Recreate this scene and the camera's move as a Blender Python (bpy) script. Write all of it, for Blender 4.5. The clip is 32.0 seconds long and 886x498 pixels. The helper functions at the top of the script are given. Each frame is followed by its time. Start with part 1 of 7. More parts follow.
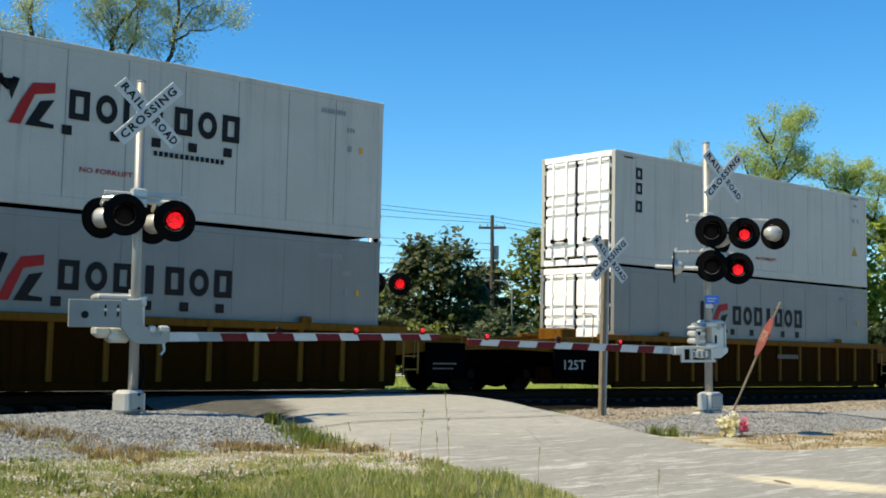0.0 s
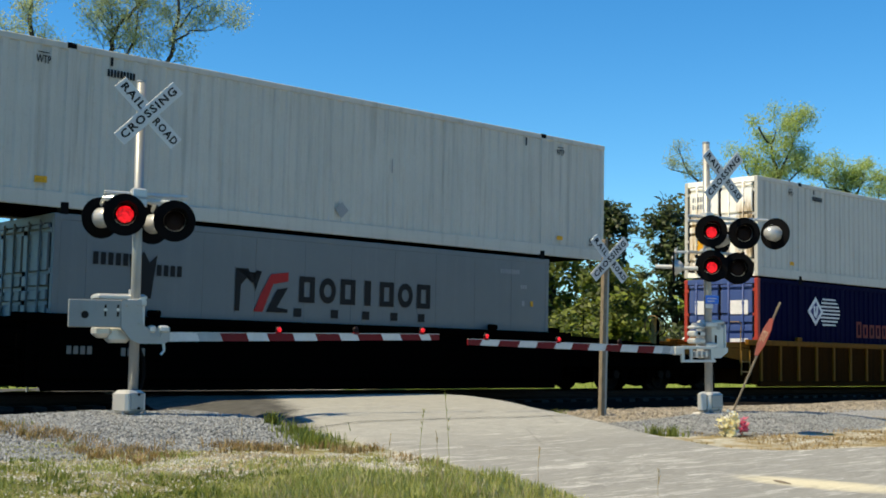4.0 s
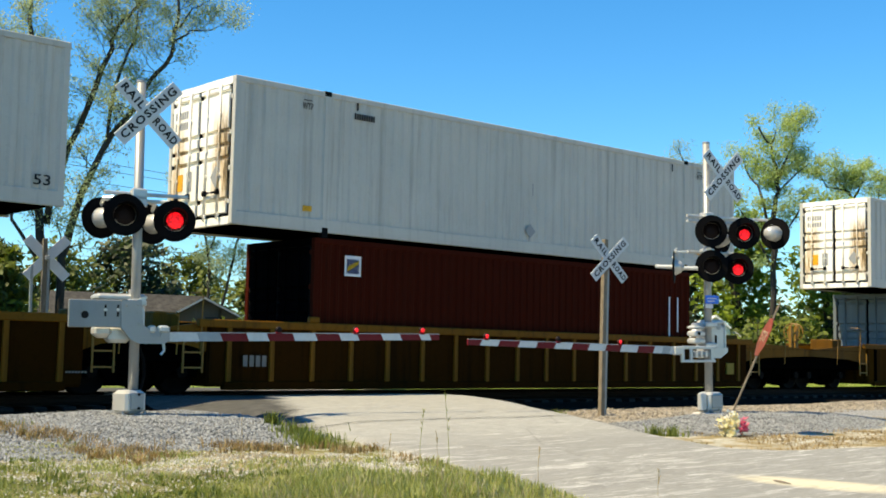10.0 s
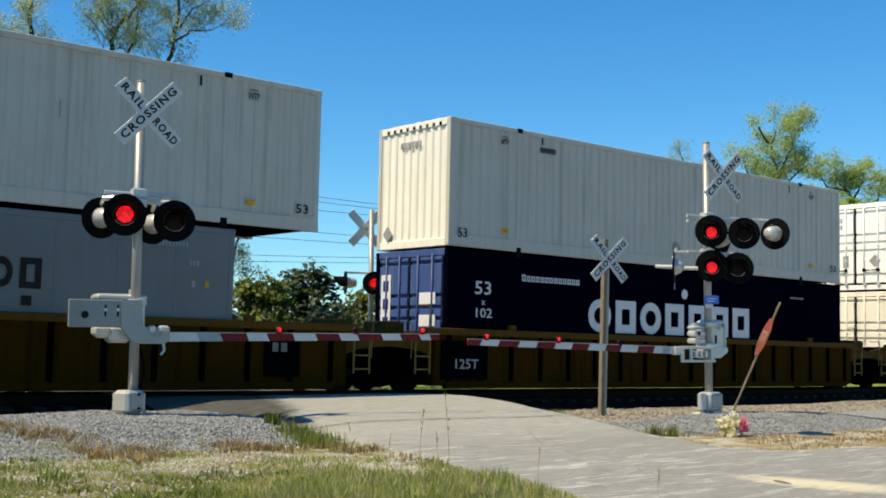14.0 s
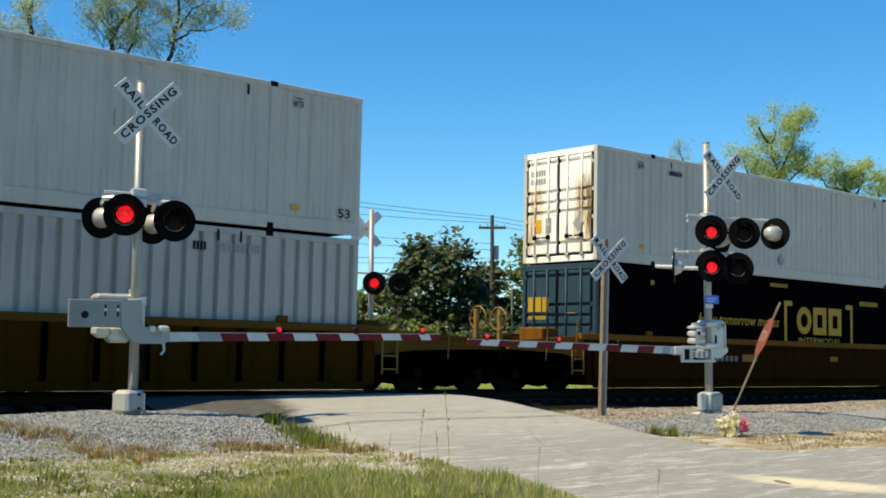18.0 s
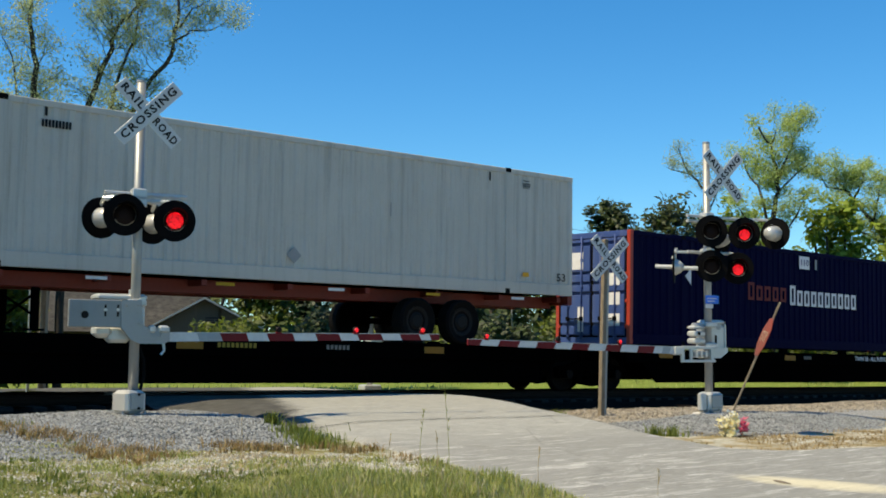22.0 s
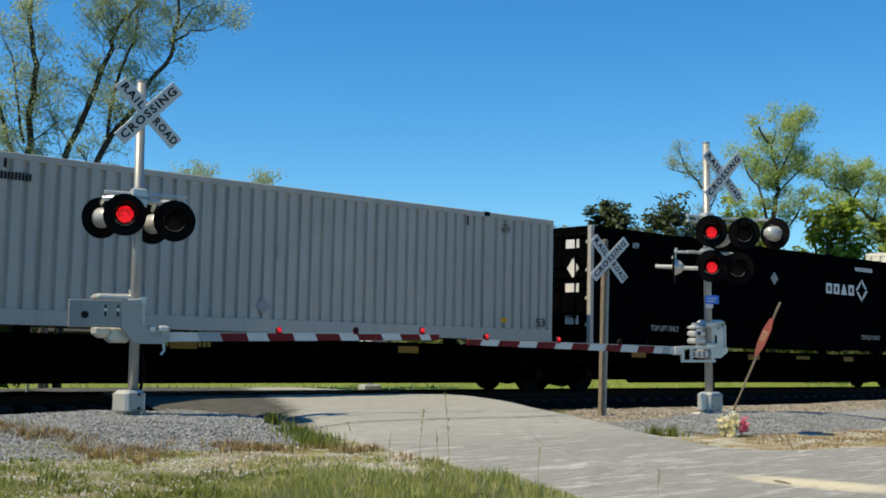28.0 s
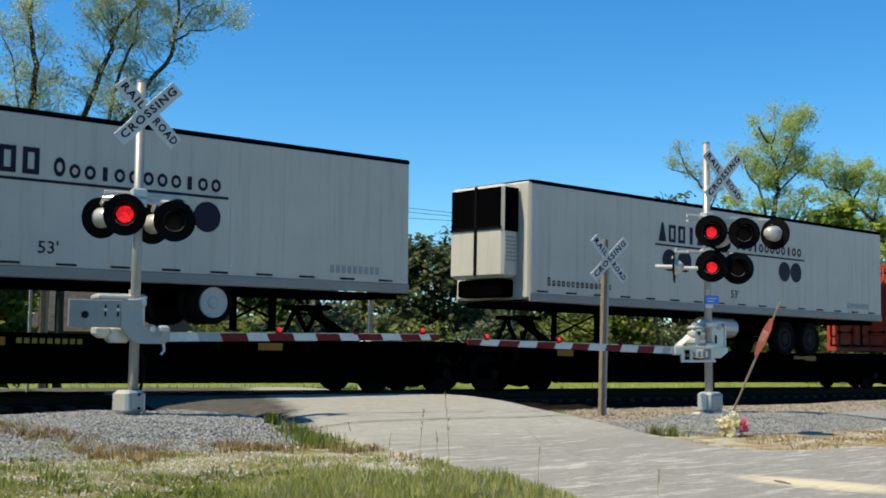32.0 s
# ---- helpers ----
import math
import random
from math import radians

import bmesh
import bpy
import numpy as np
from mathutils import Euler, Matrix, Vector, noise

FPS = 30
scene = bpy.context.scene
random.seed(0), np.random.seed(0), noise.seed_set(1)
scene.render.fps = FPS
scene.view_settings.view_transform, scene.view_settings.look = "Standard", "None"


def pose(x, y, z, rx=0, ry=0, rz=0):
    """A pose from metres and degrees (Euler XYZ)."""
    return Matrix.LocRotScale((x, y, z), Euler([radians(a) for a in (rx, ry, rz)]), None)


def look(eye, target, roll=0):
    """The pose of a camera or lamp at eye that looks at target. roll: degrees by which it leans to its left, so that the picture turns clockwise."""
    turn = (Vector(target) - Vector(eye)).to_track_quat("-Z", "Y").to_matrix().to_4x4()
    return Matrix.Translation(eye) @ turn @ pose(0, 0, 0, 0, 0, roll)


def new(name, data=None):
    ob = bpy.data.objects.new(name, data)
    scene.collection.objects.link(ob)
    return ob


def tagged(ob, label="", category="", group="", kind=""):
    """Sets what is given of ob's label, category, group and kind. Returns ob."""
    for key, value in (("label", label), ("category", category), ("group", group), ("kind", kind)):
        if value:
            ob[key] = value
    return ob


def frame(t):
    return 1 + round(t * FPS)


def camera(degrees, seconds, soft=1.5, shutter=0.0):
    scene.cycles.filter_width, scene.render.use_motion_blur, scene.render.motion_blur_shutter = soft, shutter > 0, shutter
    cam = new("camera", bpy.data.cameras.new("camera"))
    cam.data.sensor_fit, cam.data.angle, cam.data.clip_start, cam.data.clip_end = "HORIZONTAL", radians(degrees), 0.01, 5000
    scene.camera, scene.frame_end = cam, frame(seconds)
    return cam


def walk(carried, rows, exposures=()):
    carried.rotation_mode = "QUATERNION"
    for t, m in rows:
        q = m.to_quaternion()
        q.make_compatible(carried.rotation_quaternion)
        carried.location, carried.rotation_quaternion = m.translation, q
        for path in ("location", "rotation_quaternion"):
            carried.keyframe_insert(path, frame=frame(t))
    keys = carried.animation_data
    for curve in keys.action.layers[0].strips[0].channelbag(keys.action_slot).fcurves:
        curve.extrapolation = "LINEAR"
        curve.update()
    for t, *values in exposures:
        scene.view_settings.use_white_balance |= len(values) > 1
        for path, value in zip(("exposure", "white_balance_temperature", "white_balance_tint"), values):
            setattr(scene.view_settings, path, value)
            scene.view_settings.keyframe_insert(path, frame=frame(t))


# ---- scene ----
# camera on a tripod beside the road
EYE = Vector((0.0, 0.0, 0.956))
YAW, PITCH, ROLL = radians(40.974), radians(4.729), 0.393
AIM = EYE + 10 * Vector((math.sin(YAW) * math.cos(PITCH), math.cos(YAW) * math.cos(PITCH), math.sin(PITCH)))
TINT = 4          # white balance
cam = camera(40.87, 32.0, soft=1.8)
walk(cam, [(0.0, look(EYE, AIM, ROLL)), (32.0, look(EYE, AIM, ROLL))], exposures=[(0, 0.35, 9200, TINT), (1, 0.03, 9000, TINT), (2, 0.45, 9300, TINT), (3, 0.15, 9100, TINT), (6, 0.60, 9800, TINT), (7, 0.60, 10000, TINT), (8, 0.60, 10000, TINT), (9, 0.65, 10000, TINT), (10, 0.60, 9800, TINT), (11, 0.60, 9600, TINT), (12, 0.25, 9200, TINT), (13, 0.60, 9600, TINT), (14, 0.20, 9200, TINT), (17, 0.35, 9500, TINT), (18, 0.30, 9400, TINT), (19, 0.35, 9400, TINT), (20, 0.65, 9400, TINT), (21, 0.15, 9100, TINT), (22, 0.20, 9100, TINT), (23, 0.35, 9200, TINT), (24, 0.55, 9200, TINT), (25, 0.15, 8800, TINT), (28, 0.05, 8700, TINT), (29, 0.45, 8900, TINT), (30, 0.50, 8900, TINT), (31, 0.25, 8800, TINT), (32, 0.20, 8700, TINT)])

# daylight: clear sky, sun high along the track, a little behind the train
SUN_EL, SUN_AZ = radians(57), radians(-72)
SUN_WAY = Vector((math.sin(SUN_AZ) * math.cos(SUN_EL), math.cos(SUN_AZ) * math.cos(SUN_EL), math.sin(SUN_EL)))
world = bpy.data.worlds.new("sky")
scene.world = world
world.use_nodes = True
wn = world.node_tree.nodes
sky = wn.new("ShaderNodeTexSky")
sky.sky_type, sky.sun_disc, sky.sun_elevation, sky.sun_rotation = "NISHITA", False, SUN_EL, SUN_AZ
sky.air_density, sky.dust_density, sky.ozone_density = 1.0, 0.0, 3.0
deep = wn.new("ShaderNodeHueSaturation")      # the deep blue of a clear spring noon
deep.inputs["Saturation"].default_value = 1.15
tint = wn.new("ShaderNodeMix")
tint.data_type, tint.blend_type = "RGBA", "MULTIPLY"
tint.inputs[0].default_value, tint.inputs[7].default_value = 1.0, (0.60, 0.92, 1.32, 1)
world.node_tree.links.new(sky.outputs[0], tint.inputs[6])
world.node_tree.links.new(tint.outputs[2], deep.inputs["Color"])
world.node_tree.links.new(deep.outputs[0], wn["Background"].inputs[0])
wn["Background"].inputs[1].default_value = 0.135
lamp = bpy.data.lights.new("sun", "SUN")
lamp.energy, lamp.angle, lamp.color = 5.1, radians(0.5), (1.0, 0.95, 0.87)
sun = new("sun", lamp)
sun.matrix_world = look(SUN_WAY * 200, (0, 0, 0))


# ---- mesh building ----
class Shape:
    """A list of corners and faces that becomes one mesh."""

    def __init__(self):
        self.v, self.f = [], []

    def add(self, verts, faces):
        n = len(self.v)
        self.v += [tuple(p) for p in verts]
        self.f += [tuple(i + n for i in face) for face in faces]
        return self

    def box(self, x0, y0, z0, x1, y1, z1, c=0.0):
        if x1 < x0: x0, x1 = x1, x0
        if y1 < y0: y0, y1 = y1, y0
        if z1 < z0: z0, z1 = z1, z0
        if c <= 0:
            v = [(x0, y0, z0), (x1, y0, z0), (x1, y1, z0), (x0, y1, z0), (x0, y0, z1), (x1, y0, z1), (x1, y1, z1), (x0, y1, z1)]
            return self.add(v, [(3, 2, 1, 0), (4, 5, 6, 7), (0, 1, 5, 4), (1, 2, 6, 5), (2, 3, 7, 6), (3, 0, 4, 7)])
        c = min(c, (x1 - x0) * .45, (y1 - y0) * .45, (z1 - z0) * .45)
        v, f = [], []
        for z, k in ((z0, c), (z0 + c, 0), (z1 - c, 0), (z1, c)):
            a, b, d, e = x0 + k, x1 - k, y0 + k, y1 - k
            q = c * .8
            v += [(a + q, d, z), (b - q, d, z), (b, d + q, z), (b, e - q, z), (b - q, e, z), (a + q, e, z), (a, e - q, z), (a, d + q, z)]
        f.append(tuple(range(7, -1, -1)))
        f.append(tuple(range(24, 32)))
        for r in range(3):
            for i in range(8):
                j = (i + 1) % 8
                f.append((r * 8 + i, r * 8 + j, r * 8 + 8 + j, r * 8 + 8 + i))
        return self.add(v, f)

    def tube(self, p, q, r, r2=None, n=10, cap=True):
        p, q = Vector(p), Vector(q)
        r2 = r if r2 is None else r2
        d = (q - p).normalized()
        a = d.orthogonal().normalized()
        b = d.cross(a)
        v = []
        for o, k in ((p, r), (q, r2)):
            v += [o + (a * math.cos(2 * math.pi * i / n) + b * math.sin(2 * math.pi * i / n)) * k for i in range(n)]
        f = [(i, (i + 1) % n, n + (i + 1) % n, n + i) for i in range(n)]
        if cap:
            f += [tuple(range(n - 1, -1, -1)), tuple(range(n, 2 * n))]
        return self.add(v, f)

    def path(self, pts, radii, n=7):
        """A tapering tube through points."""
        pts = [Vector(p) for p in pts]
        v, f = [], []
        a = None
        for i, p in enumerate(pts):
            d = (pts[min(i + 1, len(pts) - 1)] - pts[max(i - 1, 0)]).normalized()
            a = (d.orthogonal() if a is None else a - d * a.dot(d)).normalized()
            b = d.cross(a)
            v += [p + (a * math.cos(2 * math.pi * k / n) + b * math.sin(2 * math.pi * k / n)) * radii[i] for k in range(n)]
        for i in range(len(pts) - 1):
            f += [(i * n + k, i * n + (k + 1) % n, (i + 1) * n + (k + 1) % n, (i + 1) * n + k) for k in range(n)]
        f += [tuple(range(n - 1, -1, -1)), tuple(range((len(pts) - 1) * n, len(pts) * n))]
        return self.add(v, f)

    def revolve(self, prof, n=20, m=None):
        """prof: (radius, height along -y) pairs, turned round the y axis."""
        v, f = [], []
        for r, h in prof:
            v += [Vector((r * math.cos(2 * math.pi * i / n), h, r * math.sin(2 * math.pi * i / n))) for i in range(n)]
        for k in range(len(prof) - 1):
            f += [(k * n + i, k * n + (i + 1) % n, (k + 1) * n + (i + 1) % n, (k + 1) * n + i) for i in range(n)]
        f += [tuple(range(n - 1, -1, -1)), tuple(range((len(prof) - 1) * n, len(prof) * n))]
        if m is not None:
            v = [m @ p for p in v]
        return self.add(v, f)

    def slab(self, pts, y0, y1):
        """A flat outline in x and z, thick from y0 to y1."""
        n = len(pts)
        v = [(x, y0, z) for x, z in pts] + [(x, y1, z) for x, z in pts]
        f = [tuple(range(n)), tuple(range(2 * n - 1, n - 1, -1))]
        f += [((i + 1) % n, i, n + i, n + (i + 1) % n) for i in range(n)]
        return self.add(v, f)

    def turned(self, m, start=0):
        self.v[start:] = [tuple(m @ Vector(p)) for p in self.v[start:]]
        return self

    def mesh(self, name, material, smooth=False):
        me = bpy.data.meshes.new(name)
        me.from_pydata(self.v, [], self.f)
        me.materials.append(material)
        if smooth:
            me.polygons.foreach_set("use_smooth", [True] * len(me.polygons))
        me.update()
        return me


def thing(name, label, category, m=None, group="", kind=""):
    ob = new(name)
    ob.empty_display_size = 0.2
    if m is not None:
        ob.matrix_basis = m
    return tagged(ob, label, category, group, kind)


def part(name, shape, material, parent=None, label="", smooth=False, m=None, kind=""):
    ob = new(name, shape if isinstance(shape, bpy.types.Mesh) else shape.mesh(name, material, smooth))
    ob.parent = parent
    if m is not None:
        ob.matrix_basis = m
    return tagged(ob, label, kind=kind)


def solid(name, shape, material, label, category, m=None, group="", kind="", smooth=False):
    ob = new(name, shape.mesh(name, material, smooth))
    if m is not None:
        ob.matrix_basis = m
    return tagged(ob, label, category, group, kind)


WRITTEN = {}


def lettering(name, words, size, material, parent, m, width=0, label="", thick=0.0015, shear=0.0, bold=0.008, space=1.0):
    """Words in the built-in font as a thin mesh; m puts the middle of the writing."""
    key = (words, size, material.name, width, shear)
    if key not in WRITTEN:
        cu = bpy.data.curves.new(name, "FONT")
        cu.offset, cu.space_character = size * bold, space
        cu.body, cu.size, cu.align_x, cu.align_y, cu.extrude, cu.resolution_u, cu.shear = words, size, "CENTER", "CENTER", thick, 2, shear
        tmp = bpy.data.objects.new(name, cu)
        me = bpy.data.meshes.new_from_object(tmp)
        bpy.data.objects.remove(tmp)
        co = np.empty(len(me.vertices) * 3)
        me.vertices.foreach_get("co", co)
        co = co.reshape(-1, 3)
        if width and len(co):
            co[:, 0] *= width / max(1e-6, co[:, 0].max() - co[:, 0].min())
        me.vertices.foreach_set("co", co.ravel())
        me.materials.clear()
        me.materials.append(material)
        me.update()
        WRITTEN[key] = me
    ob = new(name, WRITTEN[key])
    ob.parent = parent
    ob.matrix_basis = m
    return tagged(ob, label)


# ---- materials ----
def nodes(name):
    m = bpy.data.materials.new(name)
    m.use_nodes = True
    t = m.node_tree
    return m, t, t.nodes, t.links, t.nodes["Principled BSDF"]


def noise_node(t, vec, scale, detail=4, rough=0.6):
    n = t.nodes.new("ShaderNodeTexNoise")
    n.inputs["Scale"].default_value, n.inputs["Detail"].default_value, n.inputs["Roughness"].default_value = scale, detail, rough
    t.links.new(vec, n.inputs["Vector"])
    return n.outputs["Fac"]


def ramp(t, fac, lo, hi, a=(0, 0, 0, 1), b=(1, 1, 1, 1)):
    r = t.nodes.new("ShaderNodeValToRGB")
    r.color_ramp.elements[0].position, r.color_ramp.elements[1].position = lo, hi
    r.color_ramp.elements[0].color, r.color_ramp.elements[1].color = a, b
    t.links.new(fac, r.inputs[0])
    return r.outputs[0]


def mix(t, fac, a, b, mode="MIX"):
    n = t.nodes.new("ShaderNodeMix")
    n.data_type, n.blend_type = "RGBA", mode
    for sock, val in ((0, fac), (6, a), (7, b)):
        if isinstance(val, (int, float)):
            n.inputs[sock].default_value = val
        elif isinstance(val, tuple):
            n.inputs[sock].default_value = (*val[:3], 1)
        else:
            t.links.new(val, n.inputs[sock])
    return n.outputs[2]


def coords(t, scale=(1, 1, 1)):
    c = t.nodes.new("ShaderNodeTexCoord")
    p = t.nodes.new("ShaderNodeMapping")
    p.inputs["Scale"].default_value = scale
    t.links.new(c.outputs["Object"], p.inputs["Vector"])
    return p.outputs[0]


def bump(t, b, height, strength, dist=0.02):
    n = t.nodes.new("ShaderNodeBump")
    n.inputs["Strength"].default_value, n.inputs["Distance"].default_value = strength, dist
    t.links.new(height, n.inputs["Height"])
    t.links.new(n.outputs[0], b.inputs["Normal"])


def paint(name, col, rough=0.5, grime=0.25, dirt=(0.16, 0.12, 0.08), metal=0.0, streak=0.3, spec=0.4):
    """Painted or bare sheet metal with blotches, grain and rain streaks running down."""
    m, t, n, l, b = nodes(name)
    v = coords(t)
    big = noise_node(t, v, 0.7, 5, 0.65)
    fine = noise_node(t, v, 14, 5, 0.7)
    run = noise_node(t, coords(t, (3.2, 3.2, 0.16)), 1.6, 5, 0.65)
    c = mix(t, ramp(t, big, 0.35, 0.75), tuple(x * 0.93 for x in col), tuple(min(1, x * 1.05) for x in col))
    c = mix(t, mix(t, streak, (0, 0, 0), ramp(t, run, 0.52, 0.8)), c, dirt)
    c = mix(t, mix(t, grime, (0, 0, 0), ramp(t, fine, 0.55, 0.85)), c, dirt)
    l.new(c, b.inputs["Base Color"])
    b.inputs["Metallic"].default_value = metal
    b.inputs["Specular IOR Level"].default_value = spec
    l.new(ramp(t, fine, 0.2, 0.9, (rough * .8,) * 3 + (1,), (min(1, rough * 1.25),) * 3 + (1,)), b.inputs["Roughness"])
    bump(t, b, fine, 0.06, 0.01)
    return m


def flat(name, col, rough=0.55, metal=0.0):
    """Thin paint or vinyl: letters, marks, small fittings."""
    m, t, n, l, b = nodes(name)
    fine = noise_node(t, coords(t), 9, 4, 0.7)
    l.new(mix(t, ramp(t, fine, 0.3, 0.8), tuple(x * 0.82 for x in col), col), b.inputs["Base Color"])
    b.inputs["Roughness"].default_value, b.inputs["Metallic"].default_value = rough, metal
    b.inputs["Specular IOR Level"].default_value = 0.2
    return m


def glow(name, col, power):
    m, t, n, l, b = nodes(name)
    cell = n.new("ShaderNodeTexVoronoi")
    cell.inputs["Scale"].default_value = 30
    l.new(coords(t), cell.inputs["Vector"])
    l.new(mix(t, ramp(t, cell.outputs["Distance"], 0.25, 0.62), col, tuple(x * 0.2 for x in col)), b.inputs["Emission Color"])
    b.inputs["Base Color"].default_value = (*[x * 0.5 for x in col], 1)
    b.inputs["Emission Strength"].default_value = power
    return m


def foliage(name, dark, light, see=0.4):
    m, t, n, l, b = nodes(name)
    geo = n.new("ShaderNodeNewGeometry")
    big = noise_node(t, coords(t), 0.45, 3)
    c = mix(t, geo.outputs["Random Per Island"], dark, light)
    c = mix(t, ramp(t, big, 0.35, 0.7), mix(t, 0.3, c, dark), c)
    l.new(c, b.inputs["Base Color"])
    b.inputs["Roughness"].default_value = 0.6
    tr = n.new("ShaderNodeBsdfTranslucent")
    l.new(c, tr.inputs[0])
    ms = n.new("ShaderNodeMixShader")
    ms.inputs[0].default_value = see
    l.new(b.outputs[0], ms.inputs[1])
    l.new(tr.outputs[0], ms.inputs[2])
    l.new(ms.outputs[0], n["Material Output"].inputs[0])
    return m


def stony(name, cols, scale, rough=0.9, relief=0.5, island=False):
    m, t, n, l, b = nodes(name)
    v = coords(t)
    big, mid, fine = noise_node(t, v, scale * 0.08, 4), noise_node(t, v, scale, 5, .7), noise_node(t, v, scale * 7, 4, .7)
    c = mix(t, ramp(t, mid, 0.35, 0.65), cols[0], cols[1])
    c = mix(t, ramp(t, big, 0.4, 0.65), c, mix(t, 0.5, c, cols[2]))
    c = mix(t, mix(t, 0.5, (0, 0, 0), ramp(t, fine, 0.4, 0.8)), c, tuple(x * 0.45 for x in cols[0]))
    if island:
        geo = n.new("ShaderNodeNewGeometry")
        c = mix(t, geo.outputs["Random Per Island"], mix(t, 0.55, c, tuple(x * 0.3 for x in cols[0])), mix(t, 0.45, c, tuple(min(1, x * 1.7) for x in cols[1])))
    l.new(c, b.inputs["Base Color"])
    b.inputs["Roughness"].default_value = rough
    b.inputs["Specular IOR Level"].default_value = 0.25
    bump(t, b, fine, relief, 0.02)
    return m


def bark(name, a, c2):
    m, t, n, l, b = nodes(name)
    v = coords(t, (6, 6, 1.2))
    f = noise_node(t, v, 3, 6, .7)
    l.new(mix(t, ramp(t, f, 0.35, 0.7), a, c2), b.inputs["Base Color"])
    b.inputs["Roughness"].default_value = 0.9
    bump(t, b, f, 0.6, 0.04)
    return m


def spread_of(t, sock, lo, hi):
    r = t.nodes.new("ShaderNodeMapRange")
    r.interpolation_type = "SMOOTHSTEP"
    r.inputs[1].default_value, r.inputs[2].default_value = lo, hi
    t.links.new(sock, r.inputs[0])
    return r.outputs[0]


def math_node(t, op, a, b=None):
    n = t.nodes.new("ShaderNodeMath")
    n.operation = op
    for k, val in enumerate((a, b)):
        if isinstance(val, (int, float)):
            n.inputs[k].default_value = val
        elif val is not None:
            t.links.new(val, n.inputs[k])
    return n.outputs[0]


def rusted(name, col, rust, amount=0.5):
    """White doors whose outer columns are stained by rust running down from the ribs."""
    m, t, n, l, b = nodes(name)
    v = coords(t)
    sep = n.new("ShaderNodeSeparateXYZ")
    l.new(v, sep.inputs[0])
    outer = spread_of(t, math_node(t, "ABSOLUTE", math_node(t, "SUBTRACT", sep.outputs[1], 1.295)), 0.48, 0.75)
    level = spread_of(t, math_node(t, "ABSOLUTE", math_node(t, "SUBTRACT", sep.outputs[2], 1.25)), 1.25, 0.35)
    fine, run = noise_node(t, v, 16, 5, 0.7), noise_node(t, coords(t, (4, 4, 0.45)), 1.7, 5, 0.7)
    big = noise_node(t, v, 0.8, 3)
    stain = math_node(t, "MULTIPLY", math_node(t, "MULTIPLY", outer, level), spread_of(t, run, 0.34, 0.54))
    c = mix(t, mix(t, 0.22, (0, 0, 0), ramp(t, big, 0.4, 0.65)), col, tuple(x * y for x, y in zip(col, (0.92, 0.84, 0.66))))
    c = mix(t, math_node(t, "MULTIPLY", stain, amount), c, rust)
    c = mix(t, math_node(t, "MULTIPLY", math_node(t, "MULTIPLY", stain, spread_of(t, run, 0.50, 0.62)), amount * 1.1), c, tuple(x * 0.22 for x in rust))
    c = mix(t, mix(t, 0.22, (0, 0, 0), ramp(t, fine, 0.56, 0.8)), c, tuple(x * 0.6 for x in rust))
    l.new(c, b.inputs["Base Color"])
    b.inputs["Roughness"].default_value = 0.6
    bump(t, b, fine, 0.12, 0.01)
    return m


# White base colours: sides darkened for shade, doors and ends brightened for sun.
WHITE53 = paint("shaded_white_sheet_steel", (0.48, 0.46, 0.405), 0.5, 0.25, (0.17, 0.145, 0.11), streak=0.5)
CREAM = paint("weathered_cream_steel", (0.82, 0.78, 0.68), 0.55, 0.25, (0.30, 0.21, 0.12), streak=0.4)
RUSTY = rusted("rust_stained_white_doors", (0.86, 0.83, 0.76), (0.44, 0.27, 0.09), 0.85)
CLEANDOOR = paint("sunlit_clean_white_doors", (0.90, 0.90, 0.885), 0.5, 0.15, (0.3, 0.24, 0.17), streak=0.15)
TRAILERDOOR = rusted("cream_doors_with_rust_spots", (0.74, 0.70, 0.61), (0.30, 0.15, 0.055), 0.9)
RIMGREY = paint("dull_grey_rim", (0.012, 0.012, 0.012), 0.6, 0.4, (0.008, 0.007, 0.006), spec=0.1)
PLATESTEEL = paint("dull_zinc_plate", (0.26, 0.275, 0.27), 0.5, 0.3, (0.15, 0.15, 0.15), metal=0.4)
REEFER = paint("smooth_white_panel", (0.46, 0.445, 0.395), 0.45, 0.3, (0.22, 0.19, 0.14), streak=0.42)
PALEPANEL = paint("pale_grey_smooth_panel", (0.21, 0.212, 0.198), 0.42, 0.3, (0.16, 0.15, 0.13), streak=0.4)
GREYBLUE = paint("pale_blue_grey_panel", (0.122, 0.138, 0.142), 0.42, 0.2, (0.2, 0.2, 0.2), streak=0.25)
PALEGREY = paint("pale_grey_corrugated_steel", (0.40, 0.38, 0.345), 0.55, 0.3, (0.2, 0.17, 0.14), streak=0.4)
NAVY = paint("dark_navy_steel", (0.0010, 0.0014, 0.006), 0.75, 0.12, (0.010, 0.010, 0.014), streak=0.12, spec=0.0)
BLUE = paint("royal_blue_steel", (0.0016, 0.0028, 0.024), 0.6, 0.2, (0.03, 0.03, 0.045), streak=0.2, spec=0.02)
# Blue for container ends, lighter than the blue of the sides.
BLUEEND = paint("lighter_blue_steel", (0.032, 0.068, 0.21), 0.5, 0.3, (0.16, 0.16, 0.17), streak=0.3)
TEAL = paint("dark_teal_steel", (0.008, 0.038, 0.055), 0.55, 0.3, (0.05, 0.05, 0.05), streak=0.3)
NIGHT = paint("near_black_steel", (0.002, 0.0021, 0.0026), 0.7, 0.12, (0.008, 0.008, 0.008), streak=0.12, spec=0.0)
CHASSISRED = paint("dull_red_chassis_steel", (0.16, 0.018, 0.010), 0.6, 0.4, (0.04, 0.02, 0.015), streak=0.3)
